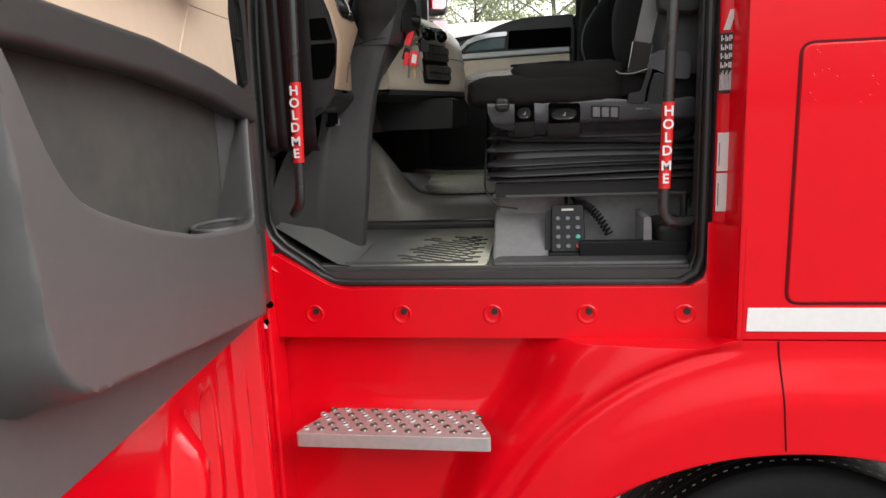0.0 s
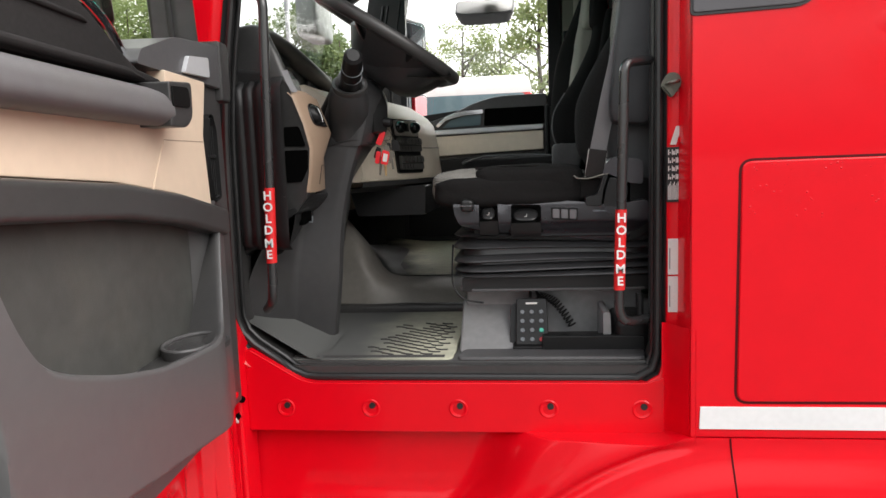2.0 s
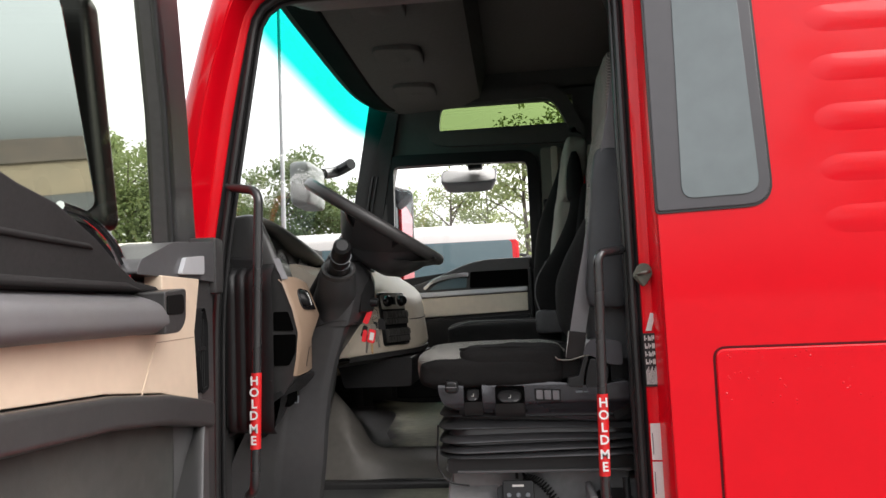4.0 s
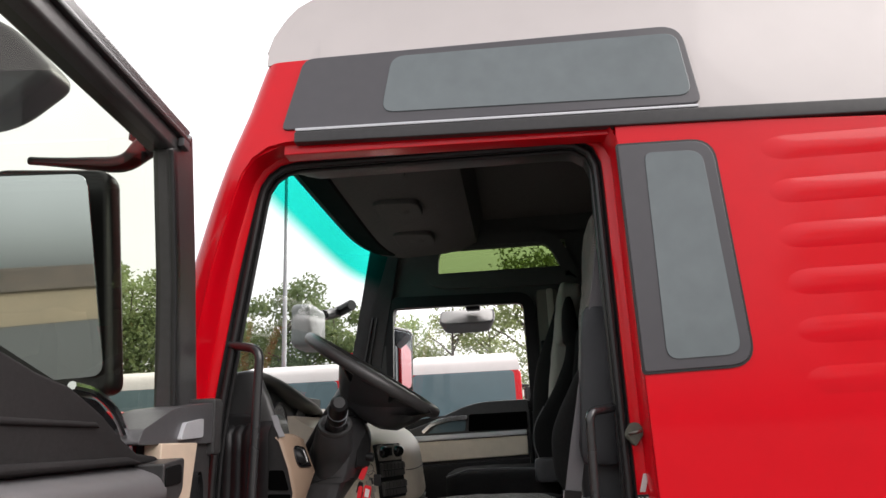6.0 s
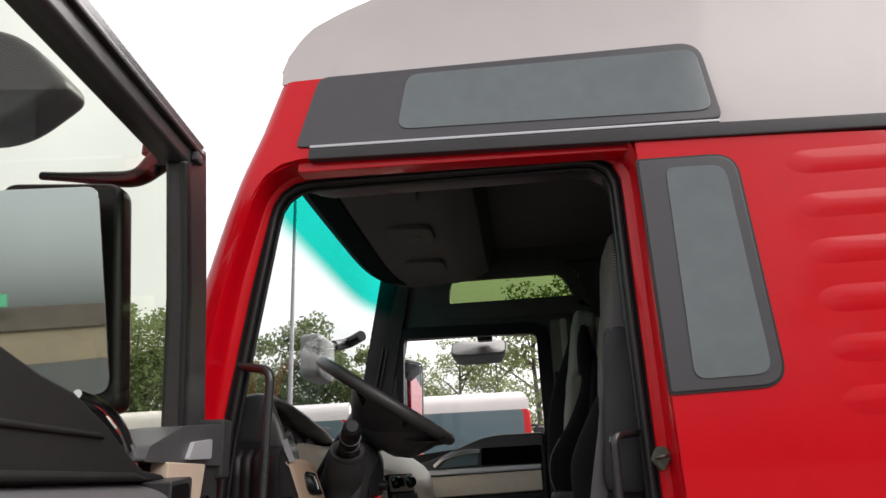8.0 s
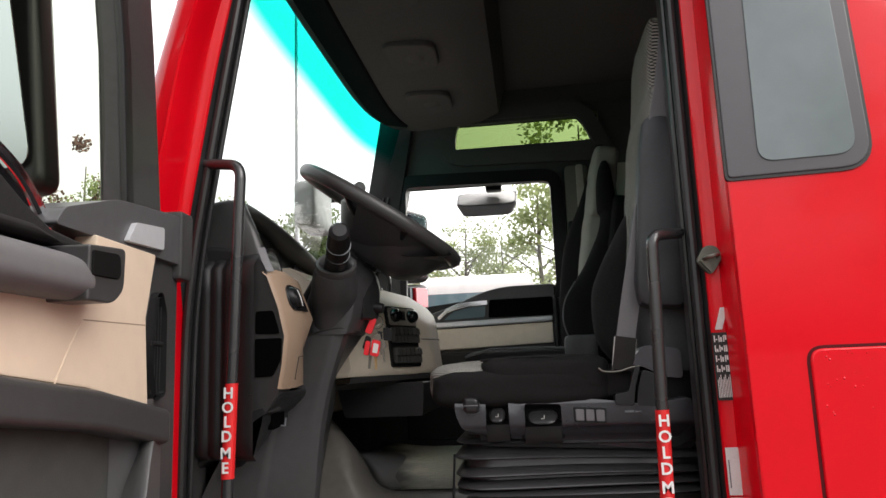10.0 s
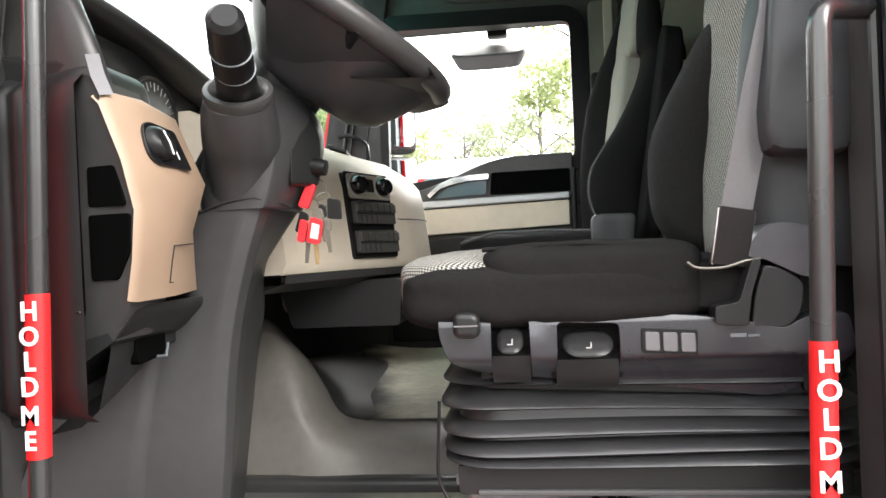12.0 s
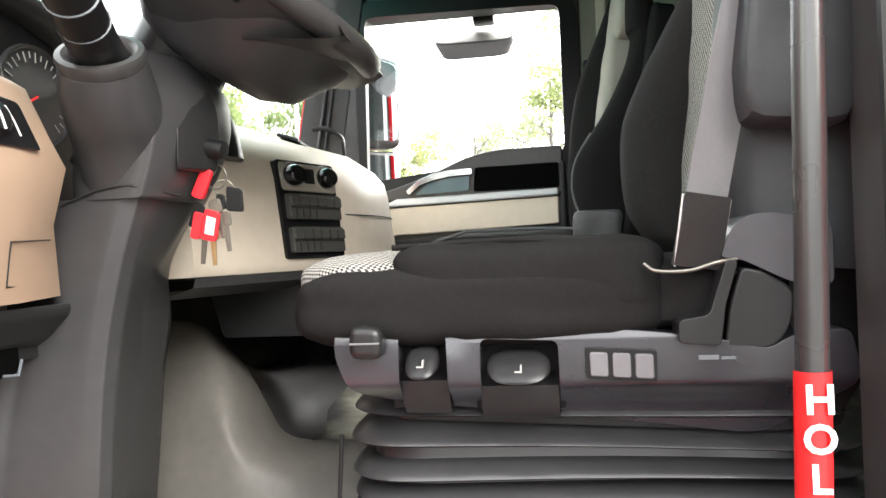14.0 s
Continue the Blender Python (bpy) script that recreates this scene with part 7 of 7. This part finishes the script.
part("housing", pad(-0.88, -0.775, 1.72, 2.02, 2.41, 2.63, 0.0), MIRRORGREY, fmir, angle=100)
part("arm", tube(curve_points([(-0.80, 2.05, 2.62), (-0.76, 2.2, 2.66), (-0.66, 2.12, 2.68)]), 0.03, 10), BLACK, fmir)

# ---- front wheel ----
wh = thing("wheel", "", "")
wh.parent = truck
WC = pose(0.70, 0.14, 0.43, -90) @ Matrix.Diagonal((0.895, 0.895, 1, 1))
prof = [(0.262, 0.006), (0.28, -0.002), (0.33, -0.010), (0.40, -0.014), (0.455, 0.0), (0.475, 0.02)]
for i in range(5):
    h = 0.025 + i * 0.05
    prof += [(0.478, h), (0.480, h + 0.040), (0.468, h + 0.043), (0.468, h + 0.047)]
prof += [(0.475, 0.285), (0.44, 0.30), (0.30, 0.29)]
part("tyre", revolve(prof, 72, WC), TYRE, wh)
part("rim", revolve([(0.264, 0.006), (0.258, 0.01), (0.245, 0.03), (0.22, 0.05), (0.10, 0.02), (0, 0.02)], 48, WC), STEEL, wh)
# pale boxes stand in for reflections along the tread
for k in range(200):
    a = 6.28319 * k / 200
    if math.sin(a) > 0.25 and k % 2:
        x, z = 0.70 + 0.4305 * math.cos(a), 0.43 + 0.4305 * math.sin(a)
        for h in (0.045, 0.095, 0.145):
            part("tread_glint", box(-0.0048, 0.0048, -0.0008, 0.0008, -0.003, 0.0, 0.0), TREADGLINT, wh, m=pose(x, 0.14 + h, z, 0, 90 - math.degrees(a)))

# ---- the yard beyond: parked lorries, trees, lamp post, building ----
def lorry(m, label):
    t = thing("parked_truck", label, "truck", m, group="lorries parked in a row")
    w = 1.30
    part("body", prism(rounded([(-w, 0.5), (w, 0.5), (w, 3.36), (-w, 3.36)], 0.12, 4), "y", 0.15, 2.2, 0.08, 3), RED, t)
    part("roof", loft([[Vector((x * s, y, z)) for x in np.linspace(-1, 1, 9)] for s, y, z in ((1.29, 0.12, 3.33), (1.27, 0.16, 3.50), (1.22, 0.3, 3.66), (1.14, 0.7, 3.78), (1.12, 2.2, 3.84))]), WHITE, t, "white high roof")
    part("roof_side", prism([(0.16, 3.34), (2.2, 3.34), (2.2, 3.82), (0.9, 3.76), (0.35, 3.64)], "x", -1.25, 1.25, 0.1, 3), WHITE, t)
    part("windscreen", prism(rounded([(-1.17, 1.95), (1.17, 1.95), (1.15, 3.33), (-1.15, 3.33)], 0.12, 5), "y", 0.10, 0.2, 0.03), SCREEN, t, "blue-grey windscreen")
    part("grille", prism(rounded([(-0.85, 0.75), (0.85, 0.75), (0.95, 1.60), (-0.95, 1.60)], 0.08, 4), "y", 0.09, 0.2, 0.02), BLACK, t)
    for i in range(4):
        part("grille_bar", box(-0.82, 0.82, 0.06, 0.1, 0.88 + i * 0.18, 0.93 + i * 0.18, 0.01), DARK, t)
    part("bumper", box(-1.22, 1.22, 0.02, 0.4, 0.35, 0.75, 0.06), DARK, t)
    for sx in (-1, 1):
        part("headlight", prism(rounded([(sx * 0.75, 0.55), (sx * 1.12, 0.55), (sx * 1.15, 0.72), (sx * 0.75, 0.72)], 0.04, 3), "y", 0.0, 0.1, 0.01), CHROME, t)
        part("mirror", box(sx * 1.46 - 0.12, sx * 1.46 + 0.12, 0.2, 0.32, 2.2, 2.95, 0.05), BLACK, t)
        part("mirror_arm", tube([(sx * 1.2, 0.25, 3.0), (sx * 1.46, 0.25, 2.97)], 0.03, 8), BLACK, t)
        part("door_window", prism(rounded([(0.35, 2.2), (1.2, 2.2), (1.2, 3.1), (0.5, 3.1)], 0.06, 4), "x", sx * 1.305 - 0.004, sx * 1.305 + 0.004, 0.0), SCREEN, t)
        part("wheel", revolve([(0, -0.15), (0.3, -0.15), (0.5, -0.13), (0.5, 0.13), (0.3, 0.15), (0, 0.15)], 28, pose(sx * 1.02, 1.3, 0.5, 0, 90)), TYRE, t)
    return t


first = lorry(pose(-0.98, 14.0, 0), "red lorry with white high roof and blue-grey windscreen, parked")
for x, y, r in ((-5.1, 14.3, 0), (-9.0, 13.8, 0), (-13.2, 14.1, 0), (3.4, 14.4, 0)):
    copy_thing(first, pose(x, y, 0, 0, 0, r))


def tree(x, y, h, spread, seed, material, label, full=1.0):
    rnd = random.Random(seed)
    t = thing("tree", label, "tree", pose(x, y, 0), group="trees along the yard edge")
    bmt = tube([(0, 0, 0), (0.1, 0.05, h * 0.3), (-0.05, 0.1, h * 0.6), (0.05, 0, h * 0.9)], [0.22, 0.17, 0.11, 0.03], 8)
    tips = []
    for i in range(14):
        z0 = h * (0.28 + 0.5 * i / 14)
        a = rnd.uniform(0, 6.28)
        l = spread * rnd.uniform(0.5, 0.95) * (1.0 - 0.55 * abs(i / 14 - 0.35))
        tip = (math.cos(a) * l, math.sin(a) * l, z0 + l * rnd.uniform(0.4, 0.8))
        tube([(0, 0, z0), (tip[0] * 0.5, tip[1] * 0.5, z0 + (tip[2] - z0) * 0.6), tip], [0.07, 0.045, 0.015], 6, bm=bmt)
        tips.append(tip)
    part("trunk", bmt, BARK, t)
    verts, faces = [], []
    blobs = [(Vector(p), spread * rnd.uniform(0.22, 0.42)) for p in tips] + [(Vector((rnd.uniform(-1, 1) * spread * 0.6, rnd.uniform(-1, 1) * spread * 0.6, h * rnd.uniform(0.4, 0.97))), spread * rnd.uniform(0.18, 0.36)) for _ in range(12)]
    for c, r in blobs:
        for _ in range(int(300 * full)):
            d = Vector((rnd.gauss(0, 1), rnd.gauss(0, 1), rnd.gauss(0, 0.8))).normalized() * r * rnd.uniform(0.35, 1.08)
            p = c + d
            s = rnd.uniform(0.08, 0.17)
            a = Vector((rnd.gauss(0, 1), rnd.gauss(0, 1), rnd.gauss(0, 1))).normalized()
            b = a.orthogonal().normalized()
            k = len(verts)
            verts += [p - a * s, p + b * s * 0.6, p + a * s, p - b * s * 0.6]
            faces.append((k, k + 1, k + 2, k + 3))
    me = bpy.data.meshes.new("crown")
    me.from_pydata([tuple(v) for v in verts], [], faces)
    me.materials.append(material)
    ob = new("crown", me)
    ob.parent = t
    return t


base_trees = [tree(-22.5, 37, 13.2, 4.0, 1, LEAF, "bushy green tree behind the lorries"), tree(-13, 37, 11.0, 3.4, 2, LEAFDARK, "dark green tree behind the lorries"), tree(1.0, 38, 13.0, 3.0, 3, LEAFHAZE, "thin green tree behind the lorries, painted pale with haze", 0.35)]
tree(-26.6, 37, 16.4, 3.0, 5, LEAFBROWN, "reddish-brown autumn tree behind the lorries", 0.5)
rnd = random.Random(9)
for k, x, f in ((0, -25.5, 1.0), (1, -17, 1.03), (1, -10, 0.9), (0, -29, 0.95), (1, -19.5, 1.0), (0, -33, 1.0), (1, -37, 1.1), (0, -42, 0.9), (2, -3.2, 0.80), (2, -5.6, 0.72), (2, -1.2, 0.74), (2, -7.4, 0.66), (2, 3.6, 1.28), (2, 6.5, 1.0), (1, 10, 1.0), (0, 15, 0.9), (1, 20, 1.1), (0, 26, 0.9)):
    copy_thing(base_trees[k], pose(x, 38 + rnd.uniform(-1, 1), 0, 0, 0, rnd.uniform(0, 360)) @ Matrix.Scale(f, 4))
for i in range(8):
    copy_thing(base_trees[i % 2], pose(-38 + rnd.uniform(-2, 2), -6 + i * 5, -0.5, 0, 0, rnd.uniform(0, 360)))

lp = thing("lamp_post", "tall thin grey lamp post", "lamp post", pose(-7.15, 20.0, 0))
part("pole", tube([(0, 0, 0), (0, 0, 7), (0, 0, 14.5)], [0.09, 0.07, 0.05], 14), GALV, lp)
part("base", revolve([(0.16, 0), (0.16, 0.5), (0.09, 0.6)], 14), GALV, lp)
part("arm", tube([(0, 0, 14.5), (0.4, -0.4, 14.8), (0.9, -0.9, 14.9)], 0.035, 8), GALV, lp)
part("lamp_head", box(0.75, 1.35, -1.1, -0.85, 14.84, 14.96, 0.03), GREY, lp)

# building and more lorries behind the camera, seen only in mirrors and gloss
bd = thing("warehouse", "long tan warehouse with a brown roof across the yard", "building", pose(-107, -105, 0, 0, 0, -45))
part("wall", box(-70, 70, -12, 0, 0, 6.5, 0.1), CONCRETE, bd)
part("roof", prism([(0.8, 6.4), (-6, 11.2), (-12.8, 6.4)], "x", -71, 71, 0.1), ROOFBROWN, bd)
part("sign", box(-9, -2, -0.4, 0.0, 11.0, 13.4, 0.05), GREENSIGN, bd)
for x in (-7.5, -3.5):
    part("sign_post", box(x - 0.15, x + 0.15, -0.5, -0.2, 6.0, 11.2, 0.0), GALV, bd)
for i in range(7):
    copy_thing(base_trees[i % 2], pose(16 + i * 5, -26 + rnd.uniform(-3, 3), -0.5, 0, 0, rnd.uniform(0, 360)))
